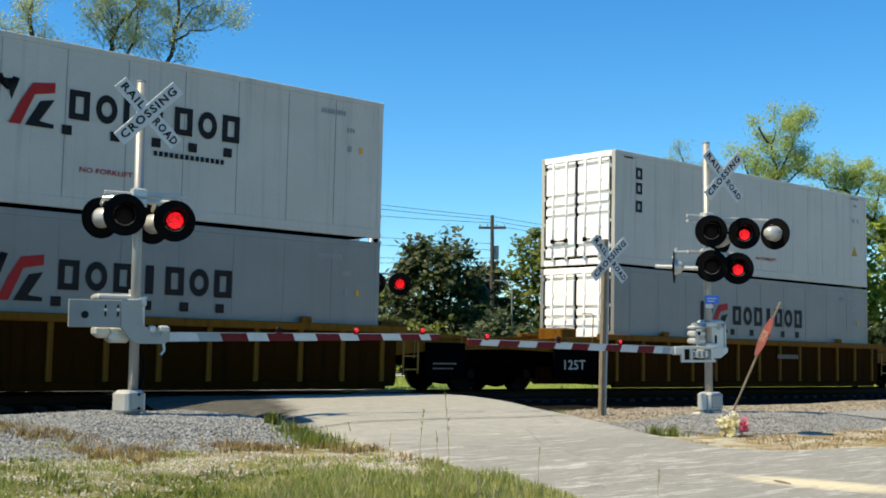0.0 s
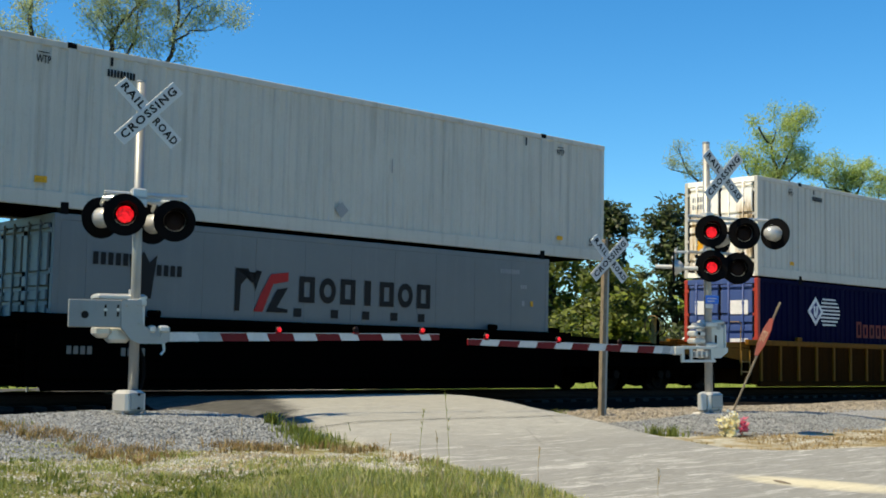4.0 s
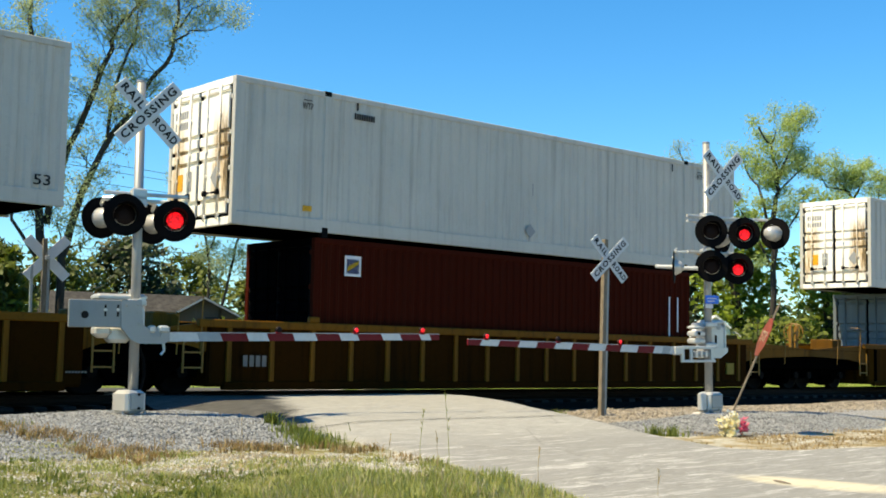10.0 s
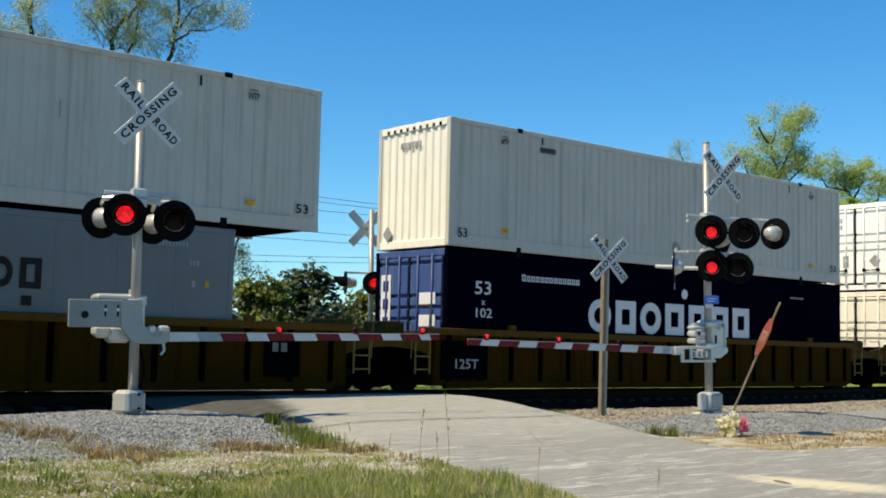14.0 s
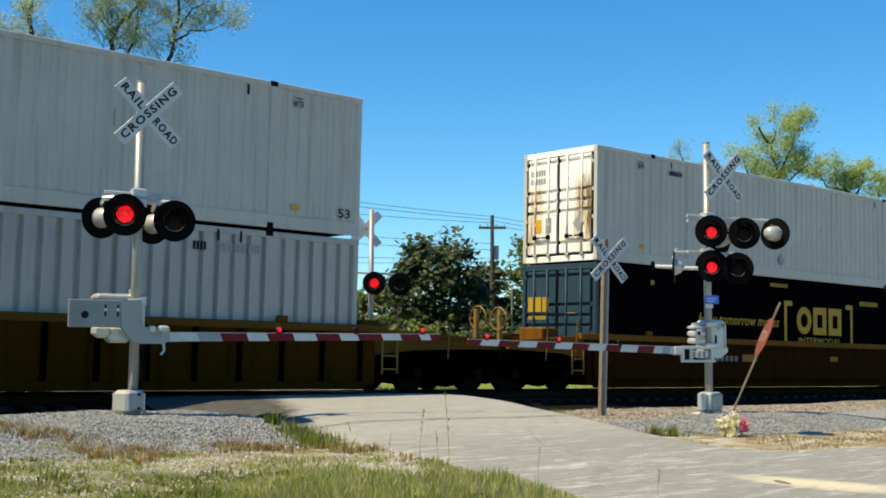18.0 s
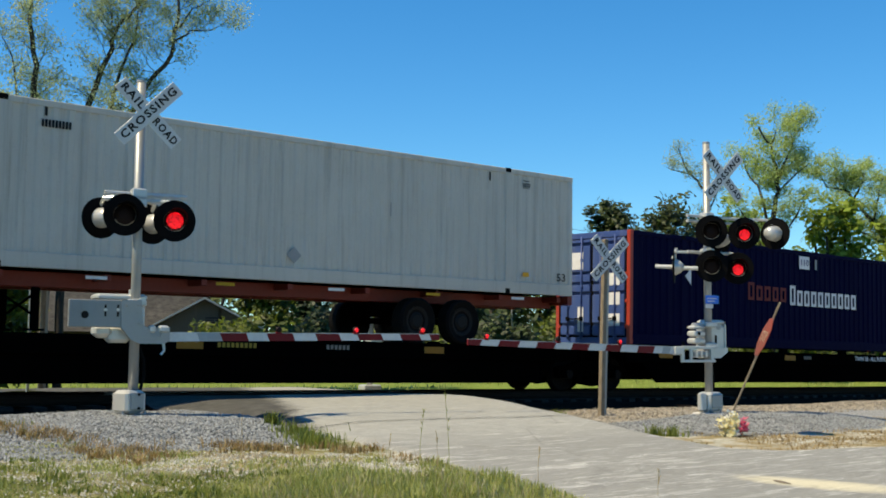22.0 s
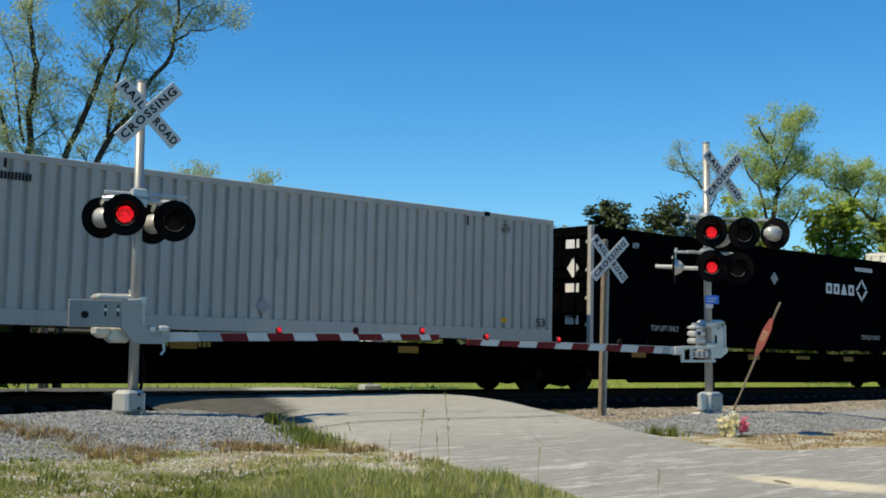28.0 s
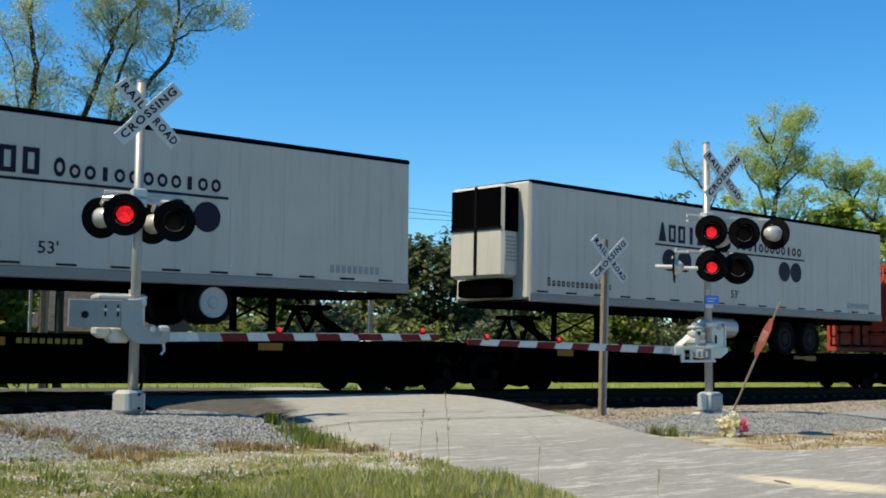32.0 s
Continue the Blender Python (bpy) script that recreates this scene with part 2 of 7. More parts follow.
BROWN = paint("oxide_brown_steel", (0.048, 0.0068, 0.003), 0.65, 0.2, (0.05, 0.014, 0.007), streak=0.3, spec=0.02)
REDSTEEL = paint("red_painted_steel", (0.36, 0.035, 0.018), 0.5, 0.3, (0.1, 0.04, 0.03), streak=0.3)
ORANGERED = paint("orange_red_chassis_steel", (0.5, 0.05, 0.012), 0.5, 0.25, (0.15, 0.06, 0.03), streak=0.2)
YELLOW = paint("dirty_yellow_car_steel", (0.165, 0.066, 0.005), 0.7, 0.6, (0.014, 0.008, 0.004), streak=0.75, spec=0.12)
# Car side tones hold the side's deep shade as well as soot.
DEEPYELLOW = paint("shaded_sooty_yellow_car_side", (0.027, 0.0095, 0.0010), 0.75, 0.6, (0.0035, 0.0026, 0.0018), streak=0.8, spec=0.02)
GOLDSIDE = paint("shaded_dirty_golden_car_side", (0.047, 0.019, 0.0016), 0.75, 0.6, (0.006, 0.0035, 0.002), streak=0.85, spec=0.02)
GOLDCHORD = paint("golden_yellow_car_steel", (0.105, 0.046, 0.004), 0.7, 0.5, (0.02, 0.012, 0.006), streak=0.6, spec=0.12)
CLEANYELLOW = paint("yellow_hand_rail", (0.22, 0.11, 0.014), 0.5, 0.3, (0.1, 0.06, 0.03), streak=0.3)
BLACKCAR = paint("black_car_steel", (0.0014, 0.0013, 0.0012), 0.8, 0.4, (0.004, 0.003, 0.0022), streak=0.4, spec=0.0)
BOGIE = paint("grimy_cast_steel", (0.0014, 0.0012, 0.0010), 0.85, 0.5, (0.004, 0.003, 0.0023), streak=0.2, spec=0.0)
WHEELSTEEL = paint("worn_wheel_steel", (0.004, 0.0032, 0.0027), 0.7, 0.4, (0.008, 0.006, 0.0045), spec=0.06)
RUBBER = paint("black_rubber", (0.004, 0.004, 0.004), 0.9, 0.3, (0.010, 0.009, 0.008), streak=0.0, spec=0.08)
ALU = paint("aluminium_paint", (0.54, 0.54, 0.515), 0.35, 0.12, (0.3, 0.28, 0.25), metal=0.35, streak=0.12)
GALV = paint("galvanised_steel", (0.33, 0.335, 0.322), 0.45, 0.25, (0.3, 0.3, 0.3), metal=0.4, streak=0.15)
BLACKPAINT = paint("matt_black_paint", (0.0045, 0.0045, 0.005), 0.7, 0.1, (0.012, 0.012, 0.012), streak=0.05, spec=0.04)
SIGNWHITE = paint("reflective_white_sheet", (0.60, 0.61, 0.60), 0.5, 0.1, (0.4, 0.38, 0.35), streak=0.1)
DULLWHITE = paint("dirty_white_rim", (0.40, 0.40, 0.38), 0.6, 0.4, (0.15, 0.14, 0.12), streak=0.3)
SIGNBACK = paint("white_painted_board", (0.72, 0.72, 0.70), 0.6, 0.2, (0.4, 0.38, 0.35), streak=0.2)
LETTERBLACK = flat("black_letter_paint", (0.007, 0.007, 0.008))
LETTERWHITE = flat("white_letter_paint", (0.72, 0.72, 0.72))
SCRAWL = flat("pale_yellow_spray_paint", (0.17, 0.14, 0.05))
LETTERGREY = flat("grey_mark_vinyl", (0.30, 0.31, 0.31))
LETTERRED = flat("red_letter_paint", (0.40, 0.02, 0.02))
LETTERNAVY = flat("near_black_navy_letter_paint", (0.006, 0.007, 0.026))
LETTERBLUE = flat("dark_blue_letter_paint", (0.015, 0.02, 0.12))
LETTERYELLOW = flat("yellow_letter_paint", (0.46, 0.27, 0.02))
LETTERORANGE = flat("orange_label_vinyl", (0.75, 0.36, 0.03))
DIMYELLOW = flat("grimy_yellow_letter_paint", (0.30, 0.20, 0.03))
DIMWHITE = flat("grimy_white_letter_paint", (0.18, 0.172, 0.155))
PALEMARK = flat("off_white_letter_paint", (0.44, 0.43, 0.40))
DIMORANGE = flat("grimy_orange_reflector", (0.30, 0.13, 0.015))
DIMRED = flat("faded_red_letter_paint", (0.14, 0.012, 0.012))
GATEWHITE = flat("white_gate_sheeting", (0.64, 0.64, 0.61), 0.4)
GATERED = flat("red_gate_sheeting", (0.17, 0.006, 0.010), 0.4)
GATEGREY = flat("grey_gate_sheeting", (0.35, 0.38, 0.38), 0.4)
SIGNBLUE = flat("blue_sign_sheeting", (0.02, 0.20, 0.75), 0.4)
STOPRED = rusted("faded_red_sign_sheeting", (0.25, 0.036, 0.022), (0.16, 0.07, 0.035), 0.5)
WORNWHITE = flat("worn_tan_white_letter_paint", (0.42, 0.32, 0.22))
DARKLENS = flat("unlit_dark_red_lens", (0.008, 0.001, 0.001), 0.6)
LITLENS = glow("lit_red_lens", (1.0, 0.012, 0.03), 1.25)


def asphalt():
    """Worn pale road: wheel-polished bands, chalky patches, dirt, a dark shoulder and fine cracks."""
    m, t, n, l, b = nodes("worn_pale_asphalt")
    v = coords(t)
    patch = noise_node(t, coords(t, (0.55, 0.5, 1)), 1.0, 6, 0.7)
    band = noise_node(t, coords(t, (0.55, 3.6, 1)), 1.1, 7, 0.74)
    thin = noise_node(t, coords(t, (0.9, 9.0, 1)), 1.6, 6, 0.75)
    grain, fine = noise_node(t, v, 28, 5, 0.75), noise_node(t, v, 5, 6, 0.7)
    sep = n.new("ShaderNodeSeparateXYZ")
    l.new(v, sep.inputs[0])
    # the newer, greyer surfacing of the ramp
    newer = spread_of(t, math_node(t, "ADD", sep.outputs[1], math_node(t, "MULTIPLY", patch, 3.0)), 12.6, 15.2)
    c = mix(t, ramp(t, patch, 0.36, 0.62), (0.40, 0.40, 0.37), (0.56, 0.56, 0.525))
    c = mix(t, mix(t, 0.85, (0, 0, 0), ramp(t, band, 0.47, 0.58)), c, (0.76, 0.76, 0.73))
    c = mix(t, mix(t, 0.8, (0, 0, 0), ramp(t, band, 0.44, 0.35)), c, (0.23, 0.23, 0.21))
    c = mix(t, mix(t, 0.45, (0, 0, 0), ramp(t, thin, 0.42, 0.33)), c, (0.16, 0.16, 0.145))
    c = mix(t, mix(t, 0.5, (0, 0, 0), ramp(t, thin, 0.56, 0.66)), c, (0.72, 0.72, 0.69))
    c = mix(t, math_node(t, "MULTIPLY", newer, 0.72), c, mix(t, ramp(t, fine, 0.35, 0.65), (0.29, 0.29, 0.26), (0.39, 0.39, 0.355)))
    c = mix(t, mix(t, 0.4, (0, 0, 0), ramp(t, fine, 0.56, 0.72)), c, (0.17, 0.165, 0.14))
    # dark fresh asphalt on the shoulder beside the gravel bank
    slope = math_node(t, "SUBTRACT", sep.outputs[0], math_node(t, "MULTIPLY", sep.outputs[1], 0.50))
    dark_ = spread_of(t, math_node(t, "ADD", slope, math_node(t, "MULTIPLY", fine, 0.9)), 3.55, 2.95)
    dark_ = math_node(t, "MULTIPLY", dark_, spread_of(t, sep.outputs[1], 13.2, 14.6))
    c = mix(t, math_node(t, "MULTIPLY", dark_, 0.95), c, mix(t, ramp(t, fine, 0.35, 0.65), (0.030, 0.030, 0.028), (0.075, 0.074, 0.068)))
    # yellow sand washed along the road
    ex = math_node(t, "DIVIDE", math_node(t, "SUBTRACT", sep.outputs[0], 11.15), 0.42)
    ey = math_node(t, "DIVIDE", math_node(t, "SUBTRACT", sep.outputs[1], 6.85), 1.0)
    oval = math_node(t, "ADD", math_node(t, "MULTIPLY", ex, ex), math_node(t, "MULTIPLY", ey, ey))
    sandy = spread_of(t, math_node(t, "ADD", oval, math_node(t, "MULTIPLY", fine, 1.6)), 2.2, 0.9)
    c = mix(t, math_node(t, "MULTIPLY", sandy, 0.8), c, (0.66, 0.60, 0.42))
    c = mix(t, mix(t, 0.35, (0, 0, 0), ramp(t, grain, 0.4, 0.75)), c, (0.12, 0.118, 0.11))
    cell = n.new("ShaderNodeTexVoronoi")
    cell.feature = "DISTANCE_TO_EDGE"
    cell.inputs["Scale"].default_value = 0.6
    warp = mix(t, 0.45, v, noise_node(t, v, 0.9, 6, 0.7))
    l.new(warp, cell.inputs["Vector"])
    c = mix(t, ramp(t, cell.outputs["Distance"], 0.003, 0.009, (0.22, 0.22, 0.22, 1), (0, 0, 0, 1)), c, (0.075, 0.072, 0.066))
    l.new(c, b.inputs["Base Color"])
    b.inputs["Roughness"].default_value = 0.9
    b.inputs["Specular IOR Level"].default_value = 0.2
    bump(t, b, grain, 0.3, 0.01)
    return m


ASPHALT = asphalt()
FARROAD = stony("far_pale_road", ((0.40, 0.39, 0.37), (0.48, 0.47, 0.45), (0.3, 0.3, 0.28)), 1.0, 0.9, 0.2)
STONE = stony("grey_crushed_stone", ((0.112, 0.120, 0.120), (0.29, 0.303, 0.302), (0.21, 0.213, 0.21)), 6, 0.9, 0.4, True)
BALLAST = stony("tan_grey_ballast_stone", ((0.20, 0.175, 0.14), (0.36, 0.32, 0.26), (0.28, 0.25, 0.2)), 6, 0.9, 0.4, True)
RAILSTEEL = paint("brown_rail_steel", (0.018, 0.011, 0.008), 0.7, 0.3, (0.01, 0.007, 0.005), spec=0.08)
TIEWOOD = bark("creosoted_tie_wood", (0.004, 0.003, 0.0025), (0.012, 0.009, 0.007))
SANDSTONE = stony("pale_sand_stone", ((0.33, 0.32, 0.275), (0.50, 0.49, 0.43), (0.42, 0.40, 0.33)), 6, 0.95, 0.3, True)
POSTWOOD = bark("weathered_post_wood", (0.14, 0.11, 0.075), (0.27, 0.22, 0.16))
POLEWOOD = bark("dark_pole_wood", (0.05, 0.04, 0.03), (0.12, 0.095, 0.07))
TRUNK = bark("grey_brown_bark", (0.016, 0.013, 0.010), (0.05, 0.042, 0.033))
SPRINGLEAF = foliage("pale_spring_leaf", (0.25, 0.32, 0.15), (0.50, 0.56, 0.32), .62)
MIDLEAF = foliage("mid_green_leaf", (0.035, 0.055, 0.004), (0.20, 0.25, 0.020), .4)
LIGHTLEAF = foliage("light_olive_leaf", (0.30, 0.40, 0.12), (0.56, 0.65, 0.27), .62)
BRIGHTLEAF = foliage("bright_green_leaf", (0.09, 0.15, 0.010), (0.30, 0.40, 0.04), .45)
STRAW = foliage("pale_straw", (0.36, 0.28, 0.16), (0.60, 0.50, 0.33), .3)
TUFTBROWN = foliage("brown_dead_grass", (0.16, 0.09, 0.028), (0.50, 0.36, 0.16), .3)
DARKLEAF = foliage("dark_green_leaf", (0.008, 0.018, 0.003), (0.058, 0.092, 0.009), 0.25)
GRASSBLADE = foliage("fresh_grass_blade", (0.20, 0.245, 0.045), (0.58, 0.57, 0.21), 0.45)
WEEDGREEN = foliage("olive_weed_blade", (0.09, 0.13, 0.018), (0.30, 0.33, 0.07), 0.4)
DRYBLADE = foliage("dry_grass_blade", (0.26, 0.15, 0.05), (0.46, 0.32, 0.14), 0.3)
FOOTING = stony("pale_concrete", ((0.5, 0.49, 0.46), (0.62, 0.61, 0.58), (0.45, 0.44, 0.42)), 5, 0.9, 0.3)
# Mottling puts the dappled shade on the roof into the shingle colour.
SHINGLE = stony("dappled_grey_roof_shingle", ((0.028, 0.027, 0.025), (0.085, 0.08, 0.072), (0.02, 0.02, 0.018)), 3, 0.9, 0.4)
SIDING = paint("pale_house_siding", (0.055, 0.052, 0.045), 0.7, 0.2)
DARKGLASS = flat("dark_window_glass", (0.02, 0.024, 0.028), 0.12)
WIRE = flat("black_cable", (0.02, 0.02, 0.022), 0.6)
# ---- the ground ----
GRADE, CANT = -0.0129, 0.0067
TRACK_Y = 21.02                      # middle of the track
AX = Vector((1, 0, GRADE)).normalized()
AZ = Vector((-GRADE, -CANT, 1)).normalized()
AY = AZ.cross(AX)
TRAIN = Matrix(((AX.x, AY.x, AZ.x, 0.0), (AX.y, AY.y, AZ.y, 19.724), (AX.z, AY.z, AZ.z, 0.1805), (0, 0, 0, 1)))


def step(a, b, x):
    t = min(1.0, max(0.0, (x - a) / (b - a)))
    return t * t * (3 - 2 * t)


def rail_z(x):
    """Rail height: the slope eases out to level away from the crossing."""
    k = max(-95.0, min(135.0, x))
    if k < -15:
        k = -15 + (k + 15) - (-(k + 15)) ** 2 / -160.0
    elif k > 55:
        k = 55 + (k - 55) - (k - 55) ** 2 / 160.0
    return 0.1805 + GRADE * k


def line(y, pts):
    """Straight from point to point: pairs of (y, value)."""
    for (a, p), (c, q) in zip(pts, pts[1:]):
        if y <= c:
            return p + (q - p) * max(0.0, min(1.0, (y - a) / (c - a)))
    return pts[-1][1]


def road_z(x, y):
    """Height of the paved road, rising to the track and falling beyond it."""
    side = line(y, LEFT_EDGE)
    fall = -.13 * (1 - step(0.0, 1.3, x - side)) * step(13.0, 15.0, y)      # the shoulder beside the gravel bank
    up = fall + line(y, ((8.0, -0.43), (10.0, -0.39), (12.0, -0.31), (14.0, -0.17), (16.0, -0.06), (17.6, -0.01), (19.0, 0.0)))
    if y < 18.0:
        return up
    return up + (rail_z(x) - 0.01 - up) * step(18.0, 20.0, y) - 0.5 * step(24.0, 34.0, y)


LEFT_EDGE = ((5.0, 7.6), (7.3, 8.0), (8.7, 8.5), (11.0, 9.35), (13.0, 9.6), (14.5, 9.7), (16.0, 9.7), (18.0, 9.7), (24, 10.2))
RIGHT_EDGE = ((8.2, 90.0), (8.5, 24.0), (8.8, 16.5), (9.2, 14.4), (9.8, 13.9), (11.0, 14.2), (13.0, 14.9), (15.3, 15.5), (17.0, 16.2), (20.0, 16.9), (24.0, 16.9))


def on_road(x, y):
    """1 on the carriageway, 0 off it."""
    left, right = line(y, LEFT_EDGE), line(y, RIGHT_EDGE)
    w = .18 * noise.noise((x * 1.3, y * 1.3, 8.0))
    return step(left - .12, left + .12, x + w) * (1 - step(right - .12, right + .12, x + w)) * step(1.0, 1.5, y)


def ground_z(x, y):
    n = 0.04 * noise.noise((x * 0.5, y * 0.5, 1.7)) + 0.02 * noise.noise((x * 2.1, y * 2.1, 5.1))
    far = -0.55
    if y < 18.9:
        z = -0.43 + 0.11 * step(9.0, 13.5, y)
        bank = step(13.0, 15.6, y) * (1 - step(10.0, 11.2, x))
        z += (0.20 + .06 * math.exp(-((x - 8.0) / 1.4) ** 2)) * bank * (1 - 0.5 * step(17.3, 18.4, y))
        if x > 12:
            z = -0.47 - .002 * max(0, x - 17)
        d = math.hypot((x - 19.5) / 3.8, (y - 13.4) / 2.0)
        z += 0.21 * (1 - step(0.25, 1.1, d))
        z += (rail_z(x) - 0.36 - z) * step(17.6, 18.7, y)
    else:
        z = rail_z(x) - 0.36 + (far - rail_z(x) + 0.36) * step(23.6, 27.0, y)
        z += 0.12 * (1 - step(1.35, 1.9, abs(y - TRACK_Y)))
    k = step(0.0, 1.0, on_road(x, y))
    fade = 1 - step(60, 200, math.hypot(x - 14, y - 14))
    return (z + n) * (1 - k) + (road_z(x, y) - 0.035) * k if fade > 0.99 else far * (1 - fade) + z * fade


def spread(lo, hi, step_in, far):
    mid = list(np.arange(lo, hi + 1e-6, step_in))
    a, d = [], step_in
    p = lo
    while p > -far:
        d *= 1.35
        p -= d
        a.append(p)
    b, d, p = [], step_in, hi
    while p < far:
        d *= 1.35
        p += d
        b.append(p)
    return a[::-1] + mid + b


def ground_material():
    m, t, n, l, b = nodes("verge_ground")
    v = coords(t)
    sep = n.new("ShaderNodeSeparateXYZ")
    l.new(v, sep.inputs[0])
    big, mid, fine, tiny = noise_node(t, v, 0.35, 5), noise_node(t, v, 1.7, 6, .7), noise_node(t, v, 9, 5, .75), noise_node(t, v, 42, 4, .75)
    grass = mix(t, ramp(t, mid, 0.35, 0.65), (0.065, 0.085, 0.018), (0.21, 0.19, 0.065))
    dry = mix(t, ramp(t, fine, 0.36, 0.62), (0.15, 0.11, 0.045), (0.36, 0.28, 0.16))
    sand = mix(t, ramp(t, fine, 0.36, 0.62), (0.25, 0.24, 0.17), (0.60, 0.58, 0.51))
    grit = mix(t, ramp(t, tiny, 0.35, 0.65), (0.15, 0.155, 0.155), (0.36, 0.365, 0.36))
    tan = mix(t, ramp(t, tiny, 0.35, 0.65), (0.13, 0.11, 0.085), (0.40, 0.35, 0.27))
    near = n.new("ShaderNodeMath")
    near.operation = "ADD"
    wob = n.new("ShaderNodeMath")
    wob.operation = "MULTIPLY_ADD"
    wob.inputs[1].default_value, wob.inputs[2].default_value = 3.0, -1.5
    l.new(mid, wob.inputs[0])
    l.new(sep.outputs[1], near.inputs[0])
    l.new(wob.outputs[0], near.inputs[1])

    def band(lo, hi):
        r = n.new("ShaderNodeMapRange")
        r.inputs[1].default_value, r.inputs[2].default_value = lo, hi
        l.new(near.outputs[0], r.inputs[0])
        return r.outputs[0]
    dot = n.new("ShaderNodeVectorMath")
    dot.operation = "DOT_PRODUCT"
    dot.inputs[1].default_value = (0.656, 0.755, 0)
    l.new(v, dot.inputs[0])
    away = n.new("ShaderNodeMath")
    away.operation = "ADD"
    l.new(dot.outputs["Value"], away.inputs[0])
    l.new(wob.outputs[0], away.inputs[1])
    r = n.new("ShaderNodeMapRange")
    r.inputs[1].default_value, r.inputs[2].default_value = 12.0, 13.2
    l.new(away.outputs[0], r.inputs[0])
    c = mix(t, ramp(t, big, 0.5, 0.66), grass, mix(t, ramp(t, mid, 0.4, 0.6), dry, sand))
    c = mix(t, r.outputs[0], c, mix(t, ramp(t, mix(t, 0.45, mid, fine), 0.46, 0.54), sand, mix(t, ramp(t, big, 0.45, 0.6), dry, grass)))
    c = mix(t, band(13.0, 13.6), c, grit)
    side = n.new("ShaderNodeMapRange")
    side.inputs[1].default_value, side.inputs[2].default_value = 15.5, 17.0
    l.new(sep.outputs[0], side.inputs[0])
    c = mix(t, mix(t, side.outputs[0], (0, 0, 0), band(15.4, 15.9)), c, tan)
    c = mix(t, mix(t, side.outputs[0], (0, 0, 0), band(13.0, 12.2)), c, mix(t, ramp(t, mid, 0.42, 0.56), sand, dry))
    c = mix(t, mix(t, side.outputs[0], (0, 0, 0), band(17.6, 18.0)), c, tan)
    ex = math_node(t, "DIVIDE", math_node(t, "SUBTRACT", sep.outputs[0], 19.5), 3.8)
    ey = math_node(t, "DIVIDE", math_node(t, "SUBTRACT", sep.outputs[1], 13.4), 2.05)
    round_ = math_node(t, "ADD", math_node(t, "MULTIPLY", ex, ex), math_node(t, "MULTIPLY", ey, ey))
    c = mix(t, spread_of(t, math_node(t, "ADD", round_, math_node(t, "MULTIPLY", mid, 0.8)), 1.55, 1.25), c, grit)
    # the train's shadow on the ballast, painted in as a near-black band
    train_shade = math_node(t, "MULTIPLY", spread_of(t, sep.outputs[1], 18.25, 18.7), spread_of(t, sep.outputs[1], 23.0, 22.6))
    c = mix(t, train_shade, c, mix(t, ramp(t, tiny, 0.35, 0.65), (0.005, 0.0045, 0.004), (0.018, 0.015, 0.013)))
    c = mix(t, band(24.5, 25.5), c, mix(t, ramp(t, mid, 0.35, 0.65), (0.11, 0.17, 0.03), (0.22, 0.26, 0.07)))
    l.new(c, b.inputs["Base Color"])
    b.inputs["Roughness"].default_value = 0.95
    b.inputs["Specular IOR Level"].default_value = 0.03
    bump(t, b, tiny, 0.6, 0.03)
    return m


gx, gy = spread(2, 30, 0.22, 2500), spread(5, 25, 0.22, 2500)
sh = Shape()
sh.v = [(x, y, ground_z(x, y)) for y in gy for x in gx]
W = len(gx)
sh.f = [(j * W + i, j * W + i + 1, (j + 1) * W + i + 1, (j + 1) * W + i) for j in range(len(gy) - 1) for i in range(W - 1)]
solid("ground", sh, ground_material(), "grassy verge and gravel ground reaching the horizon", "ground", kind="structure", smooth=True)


def road_edges(y):
    left = line(y, LEFT_EDGE) + .07 * noise.noise((3.1, y * 1.6, 2.0)) + .03 * noise.noise((9.1, y * 5, 2.0))
    right = line(y, RIGHT_EDGE) + .07 * noise.noise((7.1, y * 1.6, 5.0)) + .03 * noise.noise((4.1, y * 5, 5.0))
    return left, right


def paved(name, y0, y1, material, label):
    """The carriageway in cross strips, its edges feathered down into the verge."""
    sh, n = Shape(), 44
    ys_ = list(np.arange(y0, y1 + .001, .15))
    for y in ys_:
        a, b = road_edges(y)
        for i in range(n + 1):
            k = i / n
            x = a + (b - a) * (k if b - a < 20 else k ** 2.2)
            drop = -.05 if i in (0, n) else (-.008 if i in (1, n - 1) else 0)
            sh.v.append((x, y, road_z(x, y) + drop + 0.012 * noise.noise((x * .8, y * .8, 0))))
    sh.f = [(j * (n + 1) + i, j * (n + 1) + i + 1, (j + 1) * (n + 1) + i + 1, (j + 1) * (n + 1) + i) for j in range(len(ys_) - 1) for i in range(n)]
    return solid(name, sh, material, label, "road", kind="structure", smooth=True)


ROAD = paved("road", 3.0, 20.1, ASPHALT, "worn pale asphalt road climbing to the crossing")
paved("road_beyond", 22.0, 40.0, ASPHALT, "worn pale asphalt road beyond the track")
